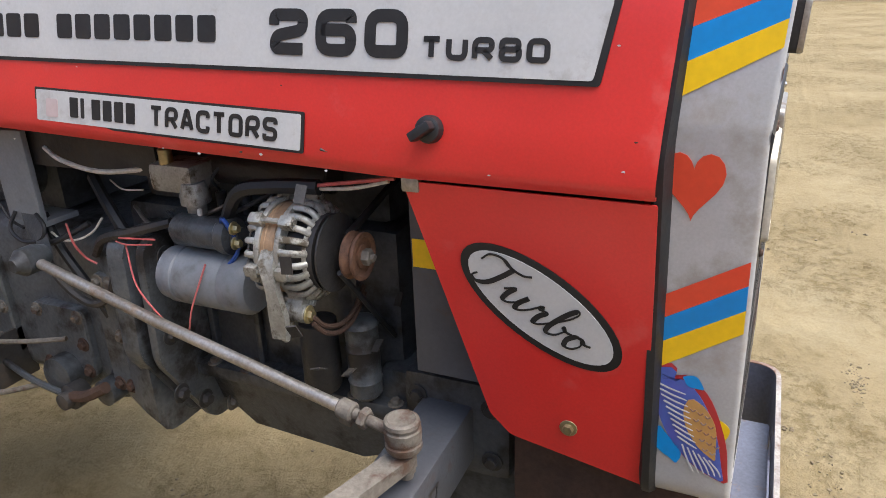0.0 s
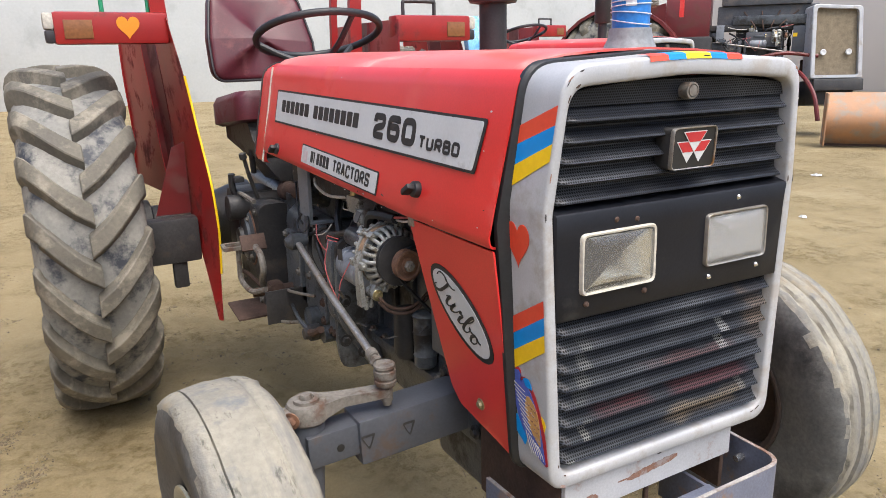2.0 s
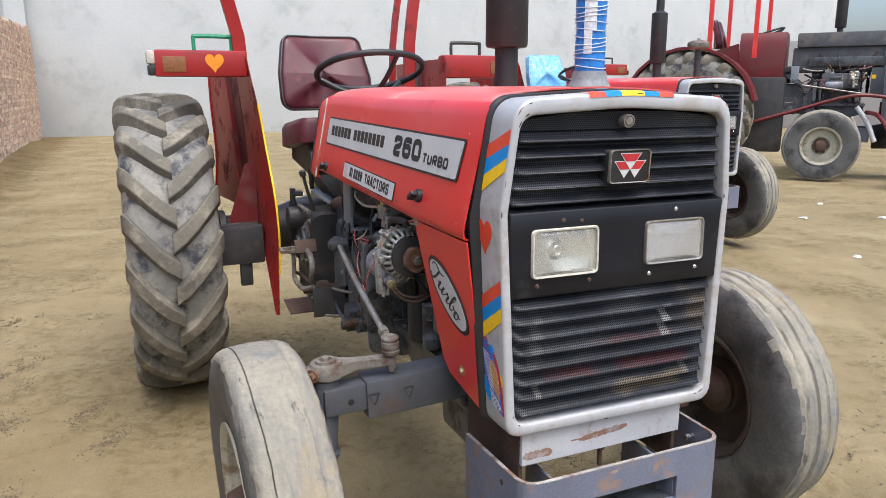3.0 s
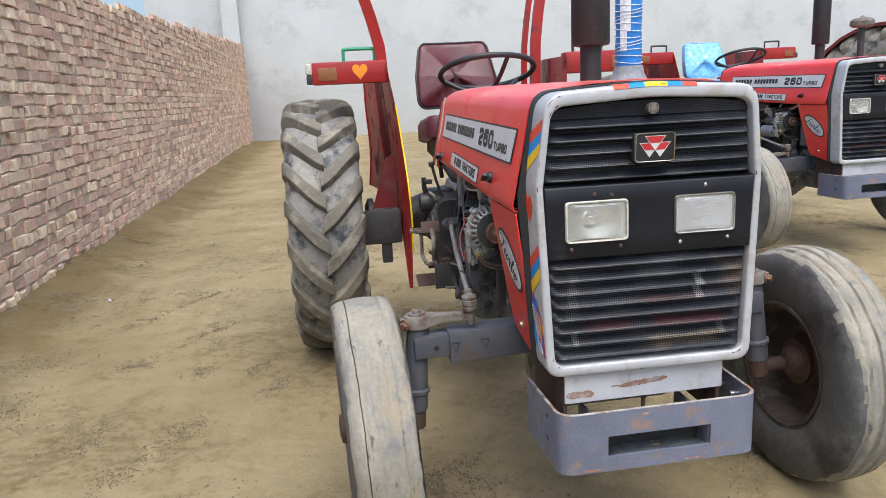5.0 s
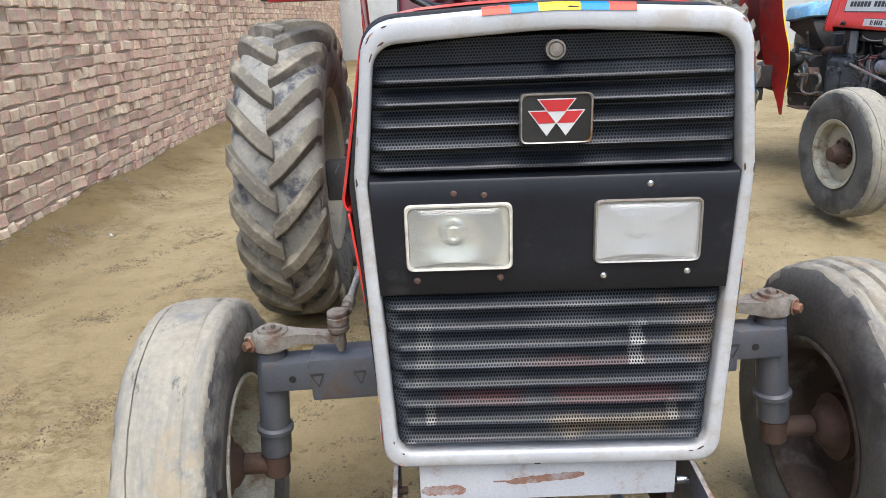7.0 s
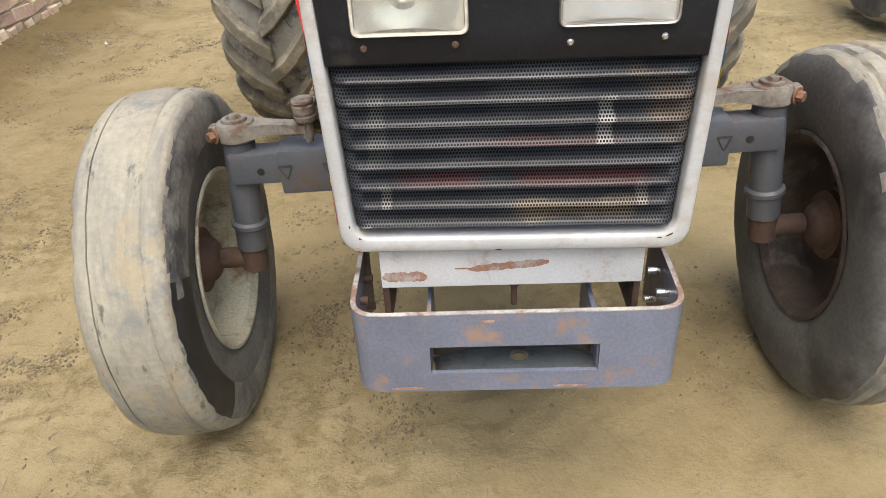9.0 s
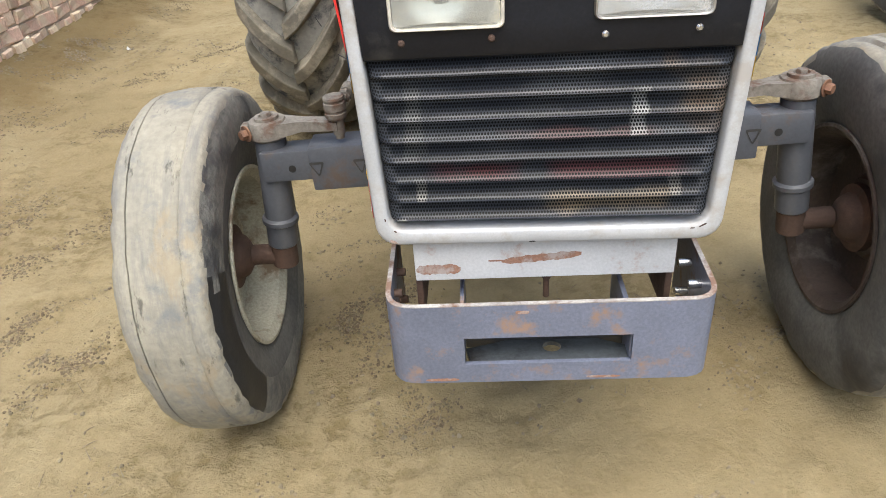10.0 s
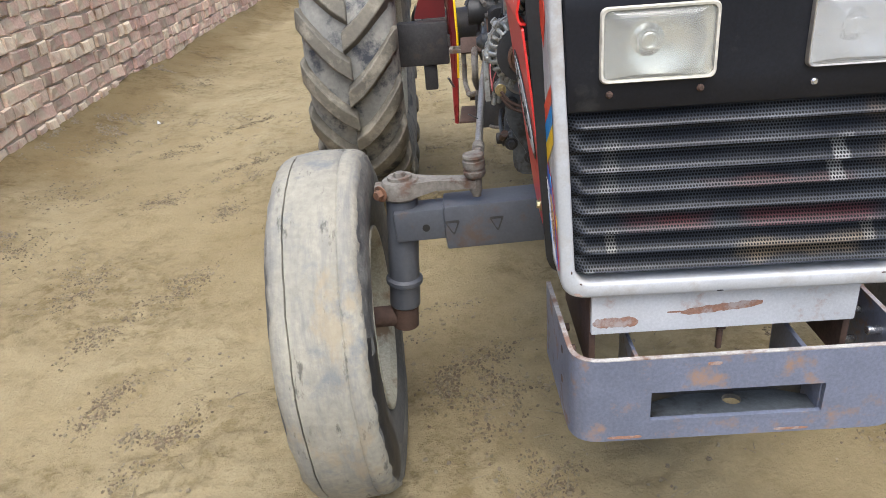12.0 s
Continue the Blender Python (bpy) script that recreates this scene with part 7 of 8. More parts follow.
    tube(bm, [(-0.24, 2.05, 1.24), (-0.27, 2.02, 1.12), (-0.26, 2.05, 1.02)], 0.012, 8, 4), tube(bm, [(0.2, 2.1, 1.2), (0.1, 2.2, 1.05)], 0.015, 8, 0)
    part("seat_suspension", bm, M_SOOT, T, "black sprung seat bracket")
    # steering wheel
    c, nrm = Vector((-0.055, 1.72, 1.535)), Vector((0.0, 0.30, 0.95)).normalized()
    u = Vector((1, 0, 0))
    w = nrm.cross(u)
    bm = B()
    ringp = [c + 0.228 * (math.cos(2 * math.pi * k / 40) * u + math.sin(2 * math.pi * k / 40) * w) for k in range(41)]
    tube(bm, ringp, 0.013, 10, 0)
    wheel = part("steering_wheel", bm, M_RUBBER, T, "thin black steering wheel", 70)
    bm = B()
    for a in (35, 155, 285):
        q = c + 0.225 * (math.cos(radians(a)) * u + math.sin(radians(a)) * w)
        tube(bm, [c - nrm * 0.105, c * 0.5 + q * 0.5 - nrm * 0.07, q], 0.0105, 8, 4)
    cyl(bm, c - nrm * 0.13, c - nrm * 0.09, 0.035), cyl(bm, c - nrm * 0.42, c - nrm * 0.11, 0.022)
    part("wheel_spokes", bm, M_RUBBER, wheel)
    # levers
    bm = B()
    tube(bm, [(-0.27, 1.95, 0.90), (-0.31, 1.93, 1.02), (-0.33, 1.92, 1.10)], 0.008, 8, 4), cyl(bm, (-0.33, 1.92, 1.09), (-0.335, 1.918, 1.115), 0.015, seg=12)
    tube(bm, [(-0.28, 2.0, 0.86), (-0.36, 2.0, 0.95), (-0.37, 1.99, 1.03)], 0.014, 8, 4), box(bm, -0.37, -0.33, 1.94, 2.0, 1.0, 1.02, 0.004)
    box(bm, -0.36, -0.20, 1.98, 2.16, 0.70, 0.96, 0.02), cyl(bm, (-0.18, 1.98, 0.90), (-0.40, 1.98, 0.90), 0.05)
    part("lever_quadrant", bm, M_SOOT, T, "black hydraulic lever quadrant")
    bm = B()
    loft(bm, [rounded_ring(0.07, 0.93, 0.50, y) for y in (1.80, 1.83, 2.16)], cap=True)
    bmesh.ops.translate(bm, verts=bm.verts[:], vec=(-0.25, 0, 0))
    hh = part("hydraulic_housing", bm, M_SOOT, T, "oily black hydraulic housing")
    bm = B()
    lathe(bm, (-0.315, 1.96, 0.78), (-5, 1.96, 0.78), [(0, 0.105), (0.012, 0.108), (0.02, 0.10), (0.022, 0.085), (0.032, 0.08), (0.04, 0.045), (0.055, 0.04), (0.058, 0.01)], 30)
    cover = part("brake_cover", bm, M_GREY, hh, "grey round brake cover")
    bm = B()
    lathe(bm, (-0.316, 1.96, 0.78), (-5, 1.96, 0.78), [(0, 0.114), (0.006, 0.116), (0.010, 0.111), (0.010, 0.107)], 30)
    part("cover_rim", bm, M_RUSTO, cover, "rusty rim")
    for k in range(7):
        a = k * 2 * math.pi / 7 + 0.3
        bm = B()
        hexbolt(bm, (-0.335, 1.96 + 0.093 * math.cos(a), 0.78 + 0.093 * math.sin(a)), (-1, 0, 0), 0.008, 0.01)
        part("bolt", bm, M_DUSTED, cover)
    for z, mt in ((0.945, M_DUSTED), (0.62, M_RUST)):
        bm = B()
        tube(bm, [(-0.33, 1.80, z), (-0.345, 1.95, z + 0.01), (-0.34, 2.12, z - 0.01)], 0.009, 8, 4)
        part("control_rod", bm, mt, hh)
    for y, z in ((1.84, 0.90), (1.84, 0.55), (2.1, 0.57)):
        bm = B()
        hexbolt(bm, (-0.32, y, z), (-1, 0, 0), 0.011, 0.012)
        part("bolt", bm, M_DUSTED, hh)
    # exhaust stack and air pre-cleaner
    bm = B()
    cyl(bm, (0.152, 0.845, 1.44), (0.152, 0.845, 1.60), 0.039)
    lathe(bm, (0.152, 0.845, 1.588), (0.152, 0.845, 5), [(0, 0.04), (0.004, 0.066), (0.012, 0.070), (0.42, 0.070), (0.43, 0.05), (0.44, 0.036), (0.80, 0.036)], 28)
    part("exhaust_pipe", bm, M_STACK, T, "sooty black exhaust stack")
    if style == "main":
        bm = B()
        px, py = 0.0, 0.14
        lathe(bm, (px, py, 1.447), (px, py, 5), [(0, 0.060), (0.006, 0.060), (0.012, 0.050), (0.03, 0.042), (0.05, 0.038)], 28)
        part("intake_boot", bm, M_RUBGREY, T, "grey rubber intake boot")
        bm = B()
        lathe(bm, (px, py, 1.49), (px, py, 5), [(0, 0.034), (0.06, 0.0355), (0.10, 0.0330), (0.15, 0.036), (0.22, 0.034), (0.36, 0.035)], 24)
        ip = part("intake_pipe", bm, M_WRAPBLUE, T, "intake pipe wrapped in blue plastic")
        bm = B()
        turns = []
        for k in range(380):
            a = k * 0.40
            turns.append((px + 0.037 * math.cos(a), py + 0.037 * math.sin(a), 1.50 + 0.33 * k / 380 + 0.006 * math.sin(a * 0.5 + k * 0.13) + 0.004 * math.sin(a)))
        tube(bm, turns, 0.0011, 5, 0)
        part("string", bm, M_WRAPWHITE, ip, "white string wound round the plastic")
        bm = B()
        lathe(bm, (px, py, 1.535), (px, py, 5), [(0, 0.0362), (0.05, 0.0368), (0.1, 0.0360), (0.17, 0.0375), (0.21, 0.0365)], 24)
        keep = [f for f in bm.faces if -2.6 < math.atan2(f.calc_center_median().y - py, f.calc_center_median().x - px) < -2.0 - 0.25 * math.sin((f.calc_center_median().z - 1.5) * 34)]
        bmesh.ops.delete(bm, geom=[f for f in bm.faces if f not in keep], context="FACES")
        part("torn_wrap", bm, M_WRAPWHITE, ip, "patch of torn white wrapping")
    else:
        bm = B()
        lathe(bm, (0.02, 0.22, 1.672), (0.02, 0.22, 5), [(0, 0.03), (0.004, 0.062), (0.016, 0.080), (0.034, 0.083), (0.038, 0.079), (0.042, 0.083), (0.056, 0.078), (0.068, 0.055), (0.074, 0.018), (0.086, 0.012), (0.088, 0.002)], 26)
        bowl = part("air_precleaner", bm, M_DUSTED, T, "dusty mushroom-shaped air pre-cleaner")
        bm = B()
        cyl(bm, (0.02, 0.22, 1.45), (0.02, 0.22, 1.675), 0.024)
        part("intake_pipe", bm, M_SOOT, bowl, "black intake pipe")


def tractor(style, label, m=None, bonnet_on=True, paint=None):
    T = hollow("tractor", label, "tractor", "farm tractors", m)
    if bonnet_on:
        before = {ob.name for ob in bpy.data.objects}
        nose(T, style)
        set_nose(before)
        bonnet(T)
        if style == "main":
            bonnet_chips_and_glint(T)
    before = {ob.name for ob in bpy.data.objects}
    front_end(T, style)
    engine(T, paint or M_GREY)
    rear_end(T, style)
    true_length(before)
    for sx in (-1, 1):
        front_wheel(T, sx)
        rim = rear_wheel(T, sx)
        if style == "plain":
            # the loader tractor stands on taller rear wheels
            foot = Matrix.Translation((sx * 0.862, 2.50, 0.0))
            rim.matrix_basis = Matrix.Translation((0, -0.57, 0)) @ foot @ Matrix.Scale(1.05, 4) @ foot.inverted()
    return T


tractor("main", "red farm tractor with silver nose, bald front tyres, on dirt")
tractor("blue_seat", "red farm tractor with pale blue seat cover, standing behind", pose(3.19, 3.04, 0.10, 0, 0, 2.1))
FAR = pose(10.56, 7.2, 0, 0, 0, 38) @ Matrix.Scale(1.4, 4)
far = tractor("plain", "dusty red farm tractor, bare engine and silver nose, behind a blade", FAR, bonnet_on=False, paint=M_GREENENG)


def far_cab(T):
    """The loader tractor's engine sits well forward; behind it red sheet metal, fenders and the posts of a roofless cab."""
    for ob in T.children_recursive:
        top = ob
        while top.parent is not T:
            top = top.parent
        if not top.name.startswith(("front_wheel", "rear_wheel", "kingpin", "steering_arm", "axle", "bumper", "support")):
            ob.data.transform(Matrix.Translation((0, -0.48, 0.20)))
    bm = B()
    loft(bm, [[(x, y, z) for x, z in ((-0.34, 1.20), (-0.36, 1.60), (-0.28, 1.74), (0.28, 1.74), (0.36, 1.60), (0.34, 1.20))] for y in (0.92, 1.0, 1.40, 1.44)], cap=True)
    part("bulkhead", bm, M_DRED, T, "dull red sheet-metal bulkhead")
    bm = B()
    box(bm, -0.50, -0.18, 0.88, 1.42, 0.30, 1.20, 0.03)
    part("side_tank", bm, M_SOOT, T, "greasy black side tank")
    for sx in (-1, 1):
        bm = B()
        rings = []
        for k in range(13):
            a = radians(12 + 150 * k / 12)
            sheet = [(0.62, 0.785), (0.62, 0.80), (1.06, 0.80), (1.06, 0.765), (1.05, 0.785)]
            rings.append([(sx * x, 1.93 - r * math.cos(a), 0.76 + r * math.sin(a)) for x, r in sheet])
        loft(bm, rings, cap=True)
        part("fender", bm, M_DRED, T, "dull red rounded fender over the tall rear wheel")
        bm = B()
        prism(bm, [(1.46, 0.95), (1.52, 1.25), (1.75, 1.50), (1.42, 1.60), (1.40, 0.95)], Matrix(((0, 0, 1, sx * 0.60), (1, 0, 0, 0), (0, 1, 0, 0), (0, 0, 0, 1))), 0.02)
        part("fender_side", bm, M_DRED, T, "dull red side sheet")
        for y in (1.22, 1.73):
            bm = B()
            loft(bm, [[(sx * x - 0.030, y - 0.025, z), (sx * x + 0.030, y - 0.025, z), (sx * x + 0.030, y + 0.025, z), (sx * x - 0.030, y + 0.025, z)] for x, z in ((0.82, 1.42), (0.82, 2.0), (0.80, 2.75))], cap=True)
            part("cab_post", bm, M_RED, T, "faded red cab post")


far_cab(far)


def far_nose(T):
    """Radiator shell of the loader tractor, its bare engine bank and pipes."""
    back = FAR.inverted()
    a, across, up = Vector((10.22, 6.52, 0.97)), Vector((0.83, -0.56, 0)), Vector((0.02, 0.10, 0.99))
    out = across.cross(up).normalized()
    m = back @ Matrix(((across.x, up.x, out.x, a.x), (across.y, up.y, out.y, a.y), (across.z, up.z, out.z, a.z), (0, 0, 0, 1)))
    o = rounded([(0, 0), (0.82, 0), (0.80, 1.14), (0.02, 1.18)], [0.04, 0.04, 0.07, 0.07], 5)
    i_ = [(0.41 + (x - 0.41) * 0.84, 0.59 + (y - 0.59) * 0.91) for x, y in o]
    bm = B()
    loft(bm, [[m @ Vector((x, y, z)) for x, y in q] for q, z in ((o, -0.30), (o, 0.0), ([(0.41 + (x - 0.41) * 0.97, 0.59 + (y - 0.59) * 0.98) for x, y in o], 0.012), (i_, 0.010), (i_, -0.04))])
    shell = part("radiator_shell", bm, M_SILVER, T, "silver sheet-metal radiator shell")
    bm = B()
    box(bm, 0.10, 0.72, -0.42, -0.01, -0.95, -0.06, 0.02, m)
    box(bm, 0.02, 0.80, -0.20, -0.012, -0.055, 0.10, 0.015, m)
    part("front_frame", bm, M_SOOT, T, "greasy black front frame")
    bm = B()
    prism(bm, i_, m @ Matrix.Translation((0, 0, -0.06)), 0.04)
    part("radiator_core", bm, M_CLOD, shell, "dusty tan radiator core")
    for x in (0.20, 0.60):
        bm = B()
        lathe(bm, m @ Vector((x, 0.42, -0.03)), m @ Vector((x, 0.42, 5)), [(0, 0.03), (0.02, 0.036), (0.025, 0.03), (0.02, 0.0)], 18)
        part("lamp", bm, M_LABEL, shell, "round whitish lamp")
    for x0, x1, y0, y1, z0, z1, mt, nm in ((-0.19, 0.19, -0.28, 0.84, 1.26, 1.55, M_GREENENG, "cylinder_head"), (-0.24, 0.24, -0.20, 0.80, 1.551, 1.72, M_GREENENG, "rocker_cover"), (-0.28, -0.191, -0.15, 0.66, 1.32, 1.43, M_GREY, "exhaust_manifold"),
                                           (-0.30, -0.20, 0.10, 0.50, 1.06, 1.24, M_GREENENG, "injection_pump")):
        bm = B()
        box(bm, x0, x1, y0, y1, z0, z1, 0.02)
        part(nm, bm, mt, T)
    for k in range(4):
        bm = B()
        tube(bm, [(-0.25, 0.14 + 0.08 * k, 1.24), (-0.30, 0.12 + 0.10 * k, 1.32), (-0.2, -0.06 + 0.2 * k, 1.48)], 0.008, 6, 4)
        part("fuel_pipe", bm, M_RUST, T)
    bm = B()
    tube(bm, [(-0.55, 1.35, 0.62), (-0.50, 0.75, 0.80), (-0.46, 0.15, 0.98), (-0.40, -0.3, 0.95)], 0.022, 8, 4)
    part("loader_brace", bm, M_DRED, T, "red diagonal loader brace")
    bm = B()
    tube(bm, [(-0.40, 0.10, 0.85), (-0.42, -0.02, 0.68), (-0.45, -0.12, 0.45)], 0.028, 8, 4)
    part("hydraulic_ram", bm, M_LABEL, T, "whitish hydraulic ram")


far_nose(far)


def dozer_blade():
    """A curved steel blade on two push arms, its edge on the ground."""
    T = hollow("dozer_blade", "worn orange steel dozer blade resting on dirt", "dozer blade", m=pose(9.35, 5.6, 0, 0, 0, -52))
    bm = B()
    k = 12
    sec = [(0.16 - 0.30 * math.sin(math.pi * i / k), 0.02 + 0.78 * i / k) for i in range(k + 1)]
    outer = sec + [(y + 0.03, z) for y, z in reversed(sec)]
    loft(bm, [[(x, y + 0.15, z) for y, z in outer] for x in (0.0, 0.8, 1.6, 2.4)], cap=True)
    part("blade_plate", bm, M_BLADE, T, "curved orange steel plate")
    bm = B()
    box(bm, -0.02, 0.0, 0.0, 0.42, 0.02, 0.80, 0.004)
    part("end_plate", bm, M_BLADE, T)
    bm = B()
    box(bm, 2.40, 2.42, 0.0, 0.42, 0.02, 0.80, 0.004)
    part("end_plate", bm, M_BLADE, T)
    bm = B()
    box(bm, 0.0, 2.4, 0.29, 0.315, 0.0, 0.10, 0.004)
    part("cutting_edge", bm, M_RUST, T, "rusty cutting edge")
    for x in (0.5, 1.7):
        bm = B()
        tube(bm, [(x, 0.3, 0.35), (x, 0.9, 0.45), (x, 1.5, 0.6)], 0.05, 8, 4)
        part("push_arm", bm, M_DRED, T, "red push arm")
    return T


dozer_blade()
bm = B()
tube(bm, [(9.75, 6.0, 0.35), (9.8, 6.15, 0.75), (9.95, 6.5, 1.05), (10.2, 6.9, 1.1)], 0.035, 8, 5)
tagged(part("loader_arm", bm, M_DRED), "red steel loader arm beside old tractor", "loader arm")


# ---- brick wall, English bond: courses of headers and stretchers in turn ----


def brick_wall():
    rnd = random.Random(4)
    y0, y1 = -3.5, 26.4
    top = lambda y: 2.33 + 0.046 * y
    bm = B()
    thick = 0.24
    a, b = wall_x(y0), wall_x(y1)
    t = bmesh.new()
    loft(t, [[(a - thick, y0, z0), (a - 0.005, y0, z0), (b - 0.005, y1, z1), (b - thick, y1, z1)] for z0, z1 in ((-0.3, -0.3), (top(y0) - 0.09, top(y1) - 0.09))], cap=True)
    merge(bm, t)
    wall = tagged(part("wall_west", bm, M_MORTAR), "rough unplastered brick wall in English bond", "wall", kind="structure")
    shapes = {}

    def corners(w, h, seed):
        r = random.Random(seed)
        j = lambda s: r.uniform(-s, s)
        back = [(-0.03, -w / 2, -h / 2), (-0.03, w / 2, -h / 2), (-0.03, w / 2, h / 2), (-0.03, -w / 2, h / 2)]
        tall = r.uniform(0.93, 1.08)
        mid = [(0.003 + j(0.004), y * 0.99 + j(0.006), z * tall + j(0.005)) for _, y, z in back]
        face = [(0.013 + j(0.006), y * 0.92 + j(0.008), z * tall * 0.86 + j(0.006)) for _, y, z in back]
        return back + mid + face
    QUADS = [(0, 1, 5, 4), (1, 2, 6, 5), (2, 3, 7, 6), (3, 0, 4, 7), (4, 5, 9, 8), (5, 6, 10, 9), (6, 7, 11, 10), (7, 4, 8, 11), (8, 9, 10, 11)]
    for kind, w in (("s", 0.228), ("h", 0.107)):
        for v in range(5):
            me = bpy.data.meshes.new("brick")
            me.from_pydata(corners(w, 0.083, v + (10 if kind == "h" else 0)), [], QUADS)
            me.materials.append(M_BRICK_PALE if kind == "h" and v < 3 else M_BRICK)
            shapes[kind, v] = me
    verts, faces, pale, count = [], [], [], 0
    ang = math.atan(0.02)
    for c in range(int(top(y1) / 0.0945)):
        z = 0.047 + c * 0.0945
        y = max(y0, (z - 2.33) / 0.046) + rnd.uniform(0.05, 0.12)
        while y < y1 - 0.12:
            # courses of headers and stretchers in turn, with odd bricks let in
            kind, w = (("h", 0.107) if c % 2 else ("s", 0.228)) if rnd.random() < 0.8 else rnd.choice((("h", 0.107), ("s", 0.228)))
            pitch = w + 0.010
            y += w / 2
            yy, zz = y + rnd.uniform(-0.008, 0.008), z + rnd.uniform(-0.008, 0.008) + 0.013 * noise.noise((y * 0.8, c * 0.13, 4.0))
            push, tilt, roll = rnd.uniform(-0.014, 0.012), rnd.uniform(-0.08, 0.08), rnd.uniform(-0.06, 0.06)
            v = rnd.randrange(5)
            m = Matrix.Translation((wall_x(yy) + push, yy, zz)) @ Matrix.Rotation(ang + tilt, 4, "Z") @ Matrix.Rotation(roll, 4, "X")
            if 3.1 < yy < 5.2 and zz < 1.6 and count < 300:
                ob = new("brick", shapes[kind, v])
                ob.parent = wall
                ob.matrix_basis = m
                count += 1
            else:
                k = len(verts)
                verts += [tuple(m @ Vector(q)) for q in corners(w, 0.083, rnd.randrange(60))]
                faces += [tuple(k + i for i in q) for q in QUADS]
                pale += [int(kind == "h" and v < 3)] * len(QUADS)
            y += pitch - w / 2 + rnd.uniform(-0.006, 0.008)
    me = bpy.data.meshes.new("bricks")
    me.from_pydata(verts, [], faces)
    me.materials.append(M_BRICK)
    me.materials.append(M_BRICK_PALE)
    me.polygons.foreach_set("material_index", pale)
    ob = new("brickwork", me)
    ob.parent = wall
    tagged(ob, "courses of weathered reddish-tan bricks", kind="stuff")


brick_wall()


def brick_pattern():
    m = surf("haze_paled_brickwork", (0.40, 0.25, 0.18), (0.34, 0.22, 0.16), 0.9, scale=3, grain=20, bump=0.2)
    n, l = m.node_tree.nodes, m.node_tree.links
    br = n.new("ShaderNodeTexBrick")
    br.inputs["Scale"].default_value = 4.0
    # distance haze put into the colour: brick and mortar paled towards grey
    br.inputs["Color1"].default_value, br.inputs["Color2"].default_value, br.inputs["Mortar"].default_value = (0.62, 0.57, 0.53, 1), (0.58, 0.53, 0.49, 1), (0.52, 0.48, 0.45, 1)
    co, mp = n.new("ShaderNodeTexCoord"), n.new("ShaderNodeMapping")
    mp.inputs["Rotation"].default_value = (radians(90), 0, radians(90))
    l.new(co.outputs["Object"], mp.inputs["Vector"])
    l.new(mp.outputs["Vector"], br.inputs["Vector"])
    l.new(br.outputs["Color"], n["Principled BSDF"].inputs["Base Color"])
    return m


plain_wall("wall_east", (24.0, -16.0), (24.0, 26.5), 3.4, 0.25, "distant brick yard wall, colour paled for haze", brick_pattern())


def scatter(name, count, label, seed, size, material, area, straw=False):
    """Loose clods or stalks lying in drifts on the dirt."""
    rnd = random.Random(seed)
    verts, faces = [], []
    made = tries = 0
    while made < count and tries < count * 60:
        tries += 1
        x, y = rnd.uniform(area[0], area[1]), rnd.uniform(area[2], area[3])
        if x < wall_x(y) + 0.05 or 1.2 * noise.noise((x * 0.9, y * 0.9, 11.0)) + 0.9 * noise.noise((x * 4, y * 7, 2.0)) < 0.42:
            continue
        made += 1
        r = size * rnd.uniform(0.3, 1.0) ** 2
        z = lumps(x, y) + bank(x, y)
        k = len(verts)
        a = rnd.uniform(0, math.pi)
        if straw:
            ln = rnd.uniform(0.02, 0.07)
            dx, dy = math.cos(a) * ln, math.sin(a) * ln
            w = 0.0016
            verts += [(x - dy * w / ln, y + dx * w / ln, z + 0.002), (x + dy * w / ln, y - dx * w / ln, z + 0.002), (x + dx, y + dy, z + 0.004 + rnd.uniform(0, 0.012)), (x + dx / 2, y + dy / 2, z + 0.008)]
            faces += [(k, k + 1, k + 2), (k, k + 3, k + 2), (k + 1, k + 2, k + 3), (k, k + 1, k + 3)]
            continue
        for i in range(6):
            q = a + i * math.pi / 3
            rr = r * rnd.uniform(0.6, 1.2)
            verts.append((x + rr * math.cos(q), y + rr * math.sin(q), z - 0.003))
        for i in range(6):
            q = a + 0.4 + i * math.pi / 3
            rr = r * rnd.uniform(0.3, 0.75)
            verts.append((x + rr * math.cos(q), y + rr * math.sin(q), z + r * rnd.uniform(0.3, 0.7)))
        for i in range(6):
            j = (i + 1) % 6
            faces += [(k + i, k + j, k + 6 + j, k + 6 + i)]
        faces.append(tuple(k + 6 + i for i in range(6)))
    me = bpy.data.meshes.new(name)
    me.from_pydata(verts, [], faces)
    me.materials.append(material)
    return tagged(new(name, me), label, "dirt" if not straw else "straw", kind="stuff")


scatter("dirt_clods", 2600, "small dry clods of dirt strewn on the ground", 3, 0.0105, M_CLOD, (-3.4, 3.0, -0.9, 7.0))
scatter("soil_crumbs", 2600, "dark loose crumbs of soil along the wall foot", 5, 0.010, M_CLOD, (-3.4, -2.55, 0.5, 9.0))
scatter("chaff", 500, "bits of dry straw and chaff on dirt", 8, 0.01, M_CLOD, (-3.4, 2.0, -0.5, 5.0), True)


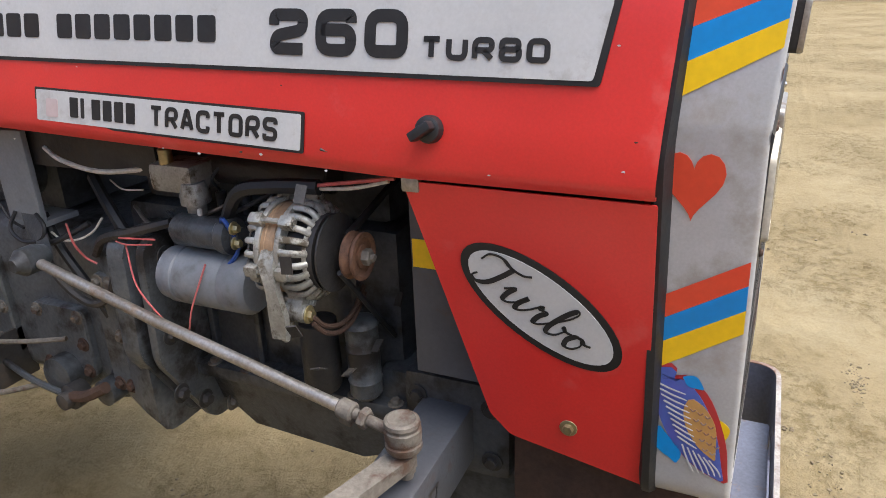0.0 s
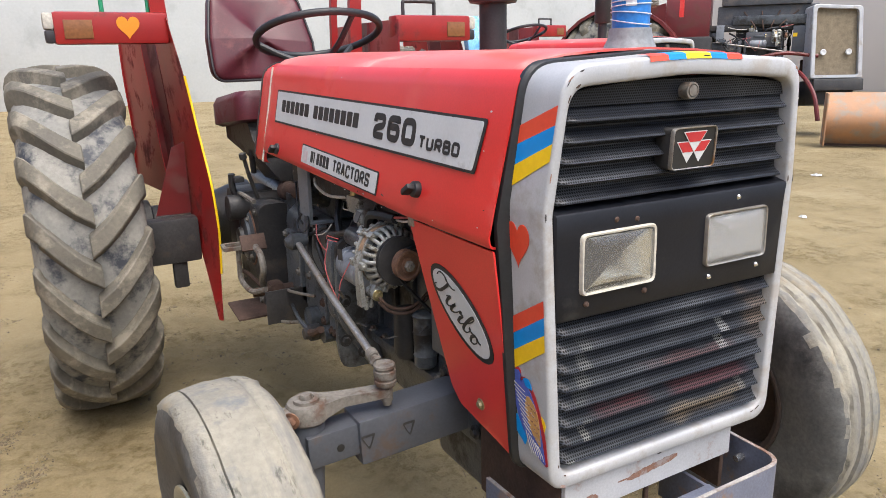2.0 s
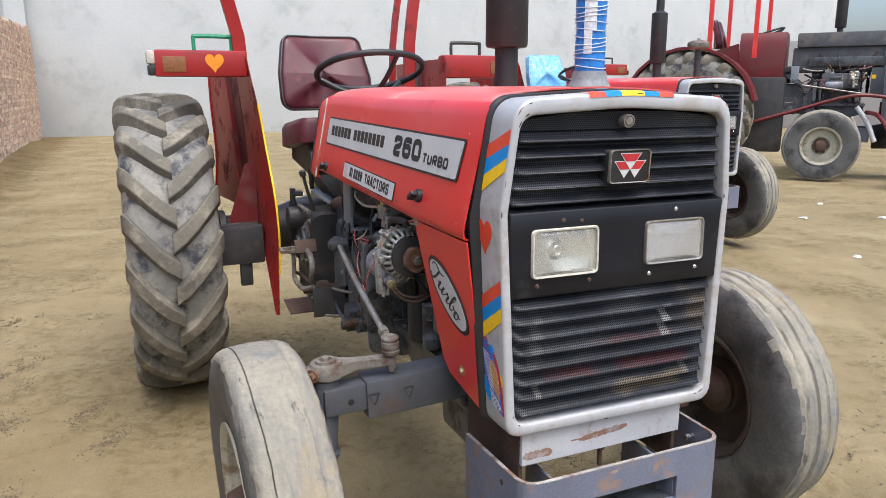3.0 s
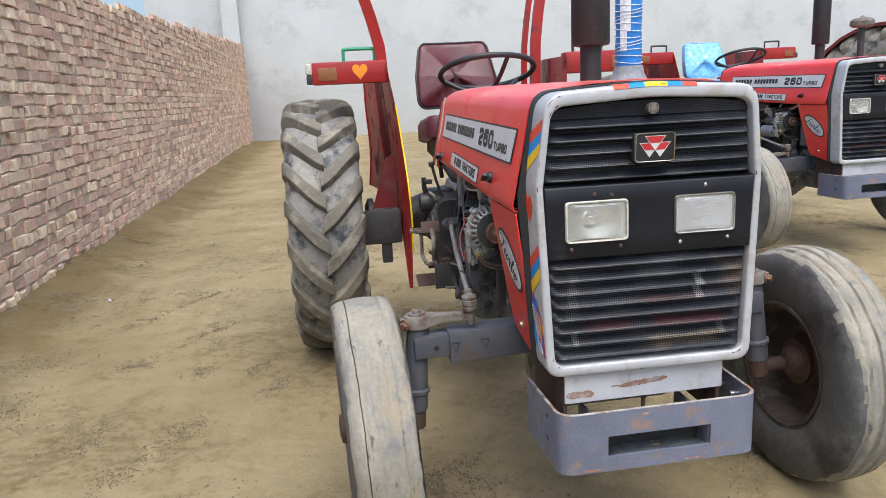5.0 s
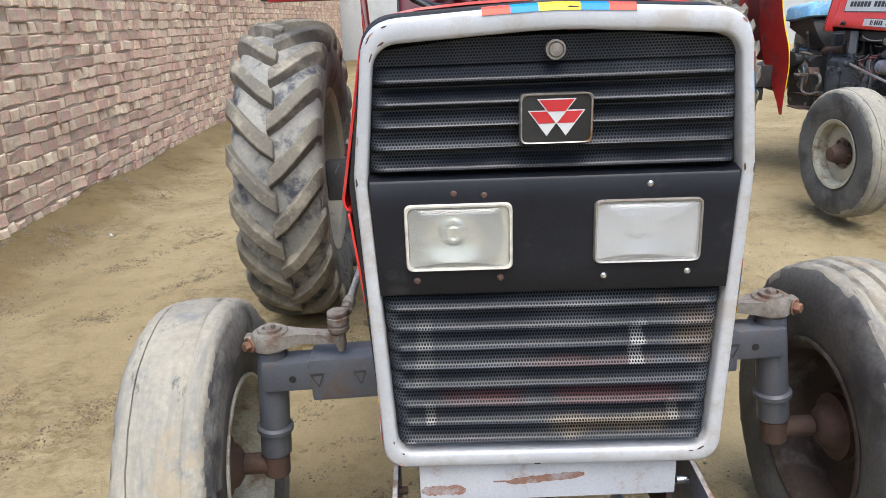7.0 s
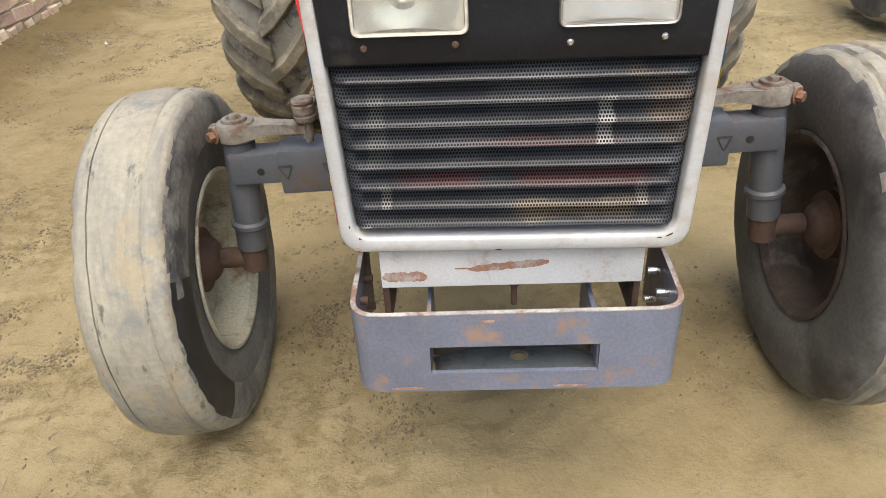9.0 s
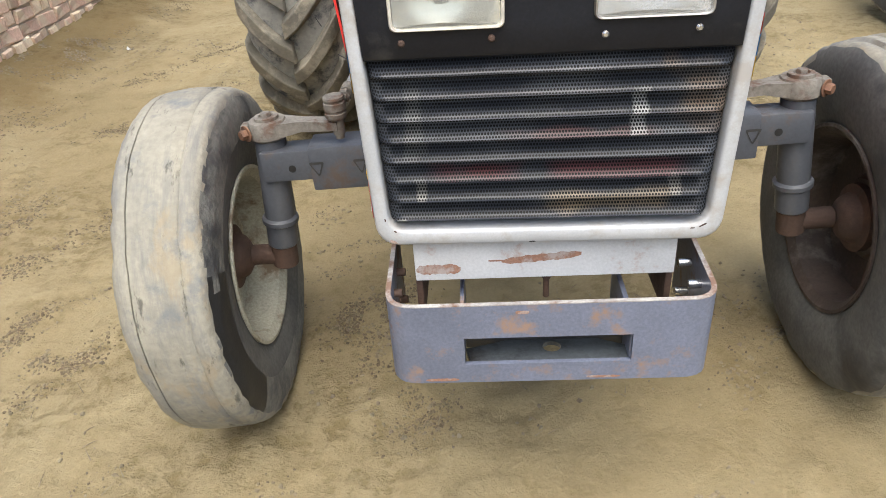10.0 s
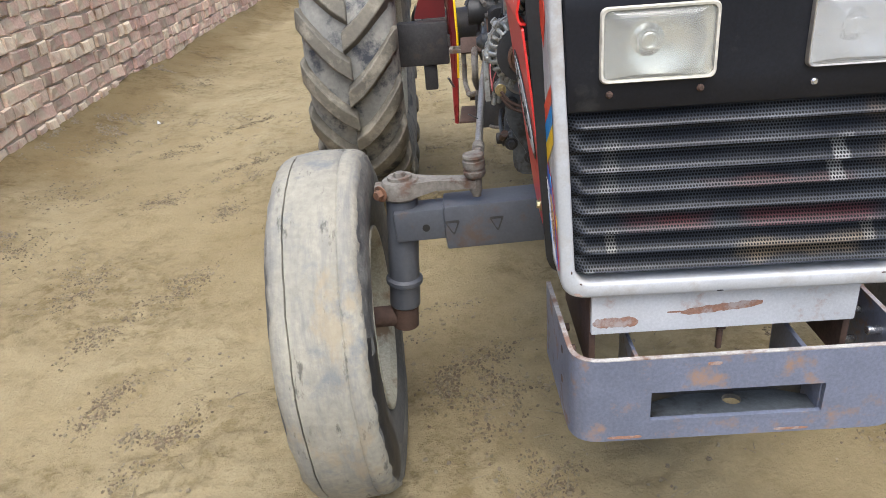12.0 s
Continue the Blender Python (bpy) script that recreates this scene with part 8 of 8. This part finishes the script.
def loose_soil(name, label, seed, count, spots, size, material):
    """Crumbs of broken crust, heaped in ragged streaks that follow the old wheel tracks."""
    rnd = random.Random(seed)
    verts, faces = [], []
    for k in range(count):
        cx, cy, ln, wd, turn = spots[k % len(spots)]
        u, v = rnd.gauss(0, ln * 0.5), rnd.gauss(0, wd * 0.5)
        x, y = cx + u * math.cos(turn) - v * math.sin(turn), cy + u * math.sin(turn) + v * math.cos(turn)
        if x < wall_x(y) + 0.06 or noise.noise((x * 14, y * 14, seed)) < -0.12:
            continue
        a, r, long = rnd.uniform(0, 6.3), size * rnd.uniform(0.3, 1.0) ** 2, rnd.uniform(1.0, 1.7)
        z = lumps(x, y) + bank(x, y)
        k0 = len(verts)
        for f, up in ((1.0, -0.003), (0.62, r * rnd.uniform(0.35, 0.8))):
            for q in range(5):
                t = a + q * 1.2566 + rnd.uniform(-0.3, 0.3)
                rr = r * f * rnd.uniform(0.7, 1.2)
                px, py = rr * long * math.cos(t), rr * math.sin(t)
                verts.append((x + px * math.cos(a) - py * math.sin(a), y + px * math.sin(a) + py * math.cos(a), z + up * (1.0 if f == 1.0 else rnd.uniform(0.8, 1.2))))
        faces += [(k0 + q, k0 + (q + 1) % 5, k0 + 5 + (q + 1) % 5, k0 + 5 + q) for q in range(5)] + [tuple(k0 + 5 + q for q in range(5))]
    me = bpy.data.meshes.new(name)
    me.from_pydata(verts, [], faces)
    me.materials.append(material)
    return tagged(new(name, me), label, "dirt", kind="stuff")


rnd = random.Random(77)
STREAKS = [(x, y, rnd.uniform(0.12, 0.26), rnd.uniform(0.05, 0.10), 0.95 + rnd.gauss(0, 0.25)) for x, y in (
    (-1.66, 2.95), (-1.62, 2.22), (-1.77, 1.11), (-1.57, 1.47), (-2.0, 2.42), (-2.0, 1.45), (-1.58, 0.68), (-1.34, 0.51), (-1.2, 1.87), (-0.39, 0.57), (-0.28, 0.30), (-0.41, 0.78), (-0.52, 0.70), (-1.3, 2.17), (-2.2, 3.3), (-1.9, 3.7))]
STREAKS += [(x, y, 0.35, 0.16, 1.4) for x, y in ((-2.6, 2.6), (-2.75, 3.4), (-2.7, 4.2), (-2.65, 5.0), (-2.8, 6.0), (-2.5, 1.8))]
STREAKS += [(rnd.uniform(-2.6, 1.6), rnd.uniform(-0.6, 6.0), rnd.uniform(0.06, 0.22), rnd.uniform(0.03, 0.09), 0.95 + rnd.gauss(0, 0.5)) for k in range(70)]
loose_soil("crust_crumbs", "crumbs of broken dry crust on dirt", 41, 9000, STREAKS, 0.008, M_CRUST)
loose_soil("scuffed_soil", "dark loose soil kicked up in short streaks on dirt", 47, 14000, STREAKS[:22], 0.0065, M_SCUFF)
# crumbs coloured dark to draw the shaded slits in the crust
loose_soil("dark_crumbs", "dark crumbs standing in for shade among broken crust on dirt", 43, 8000, STREAKS, 0.005, M_SLITSHADE)


def scrap(x, y, s, a):
    bm = B()
    pts = [(s * (0.6 + 0.4 * math.sin(3 * t + a)) * math.cos(t), s * 0.7 * (0.7 + 0.3 * math.cos(2 * t + a)) * math.sin(t)) for t in [2 * math.pi * i / 12 for i in range(12)]]
    loft(bm, [[(x + u, y + v, lumps(x, y) + 0.004 + 0.012 * noise.noise((u * 40, v * 40, a))) for u, v in pts], [(x + u * 0.5, y + v * 0.5, lumps(x, y) + 0.02 + 0.02 * noise.noise((u * 40, v * 40, a + 3))) for u, v in pts]], cap=True)
    tagged(part("litter_scrap", bm, M_LABEL), "crumpled whitish scrap of litter on dirt", "litter", "litter scraps")


for q in ((6.08, 4.5, 0.09, 0.3), (6.96, 4.15, 0.10, 1.4), (4.7, 2.8, 0.05, 2.0), (7.2, 5.2, 0.07, 4.0), (-2.58, 3.93, 0.020, 1.0), (-1.49, 0.28, 0.012, 2.4)):
    scrap(*q)
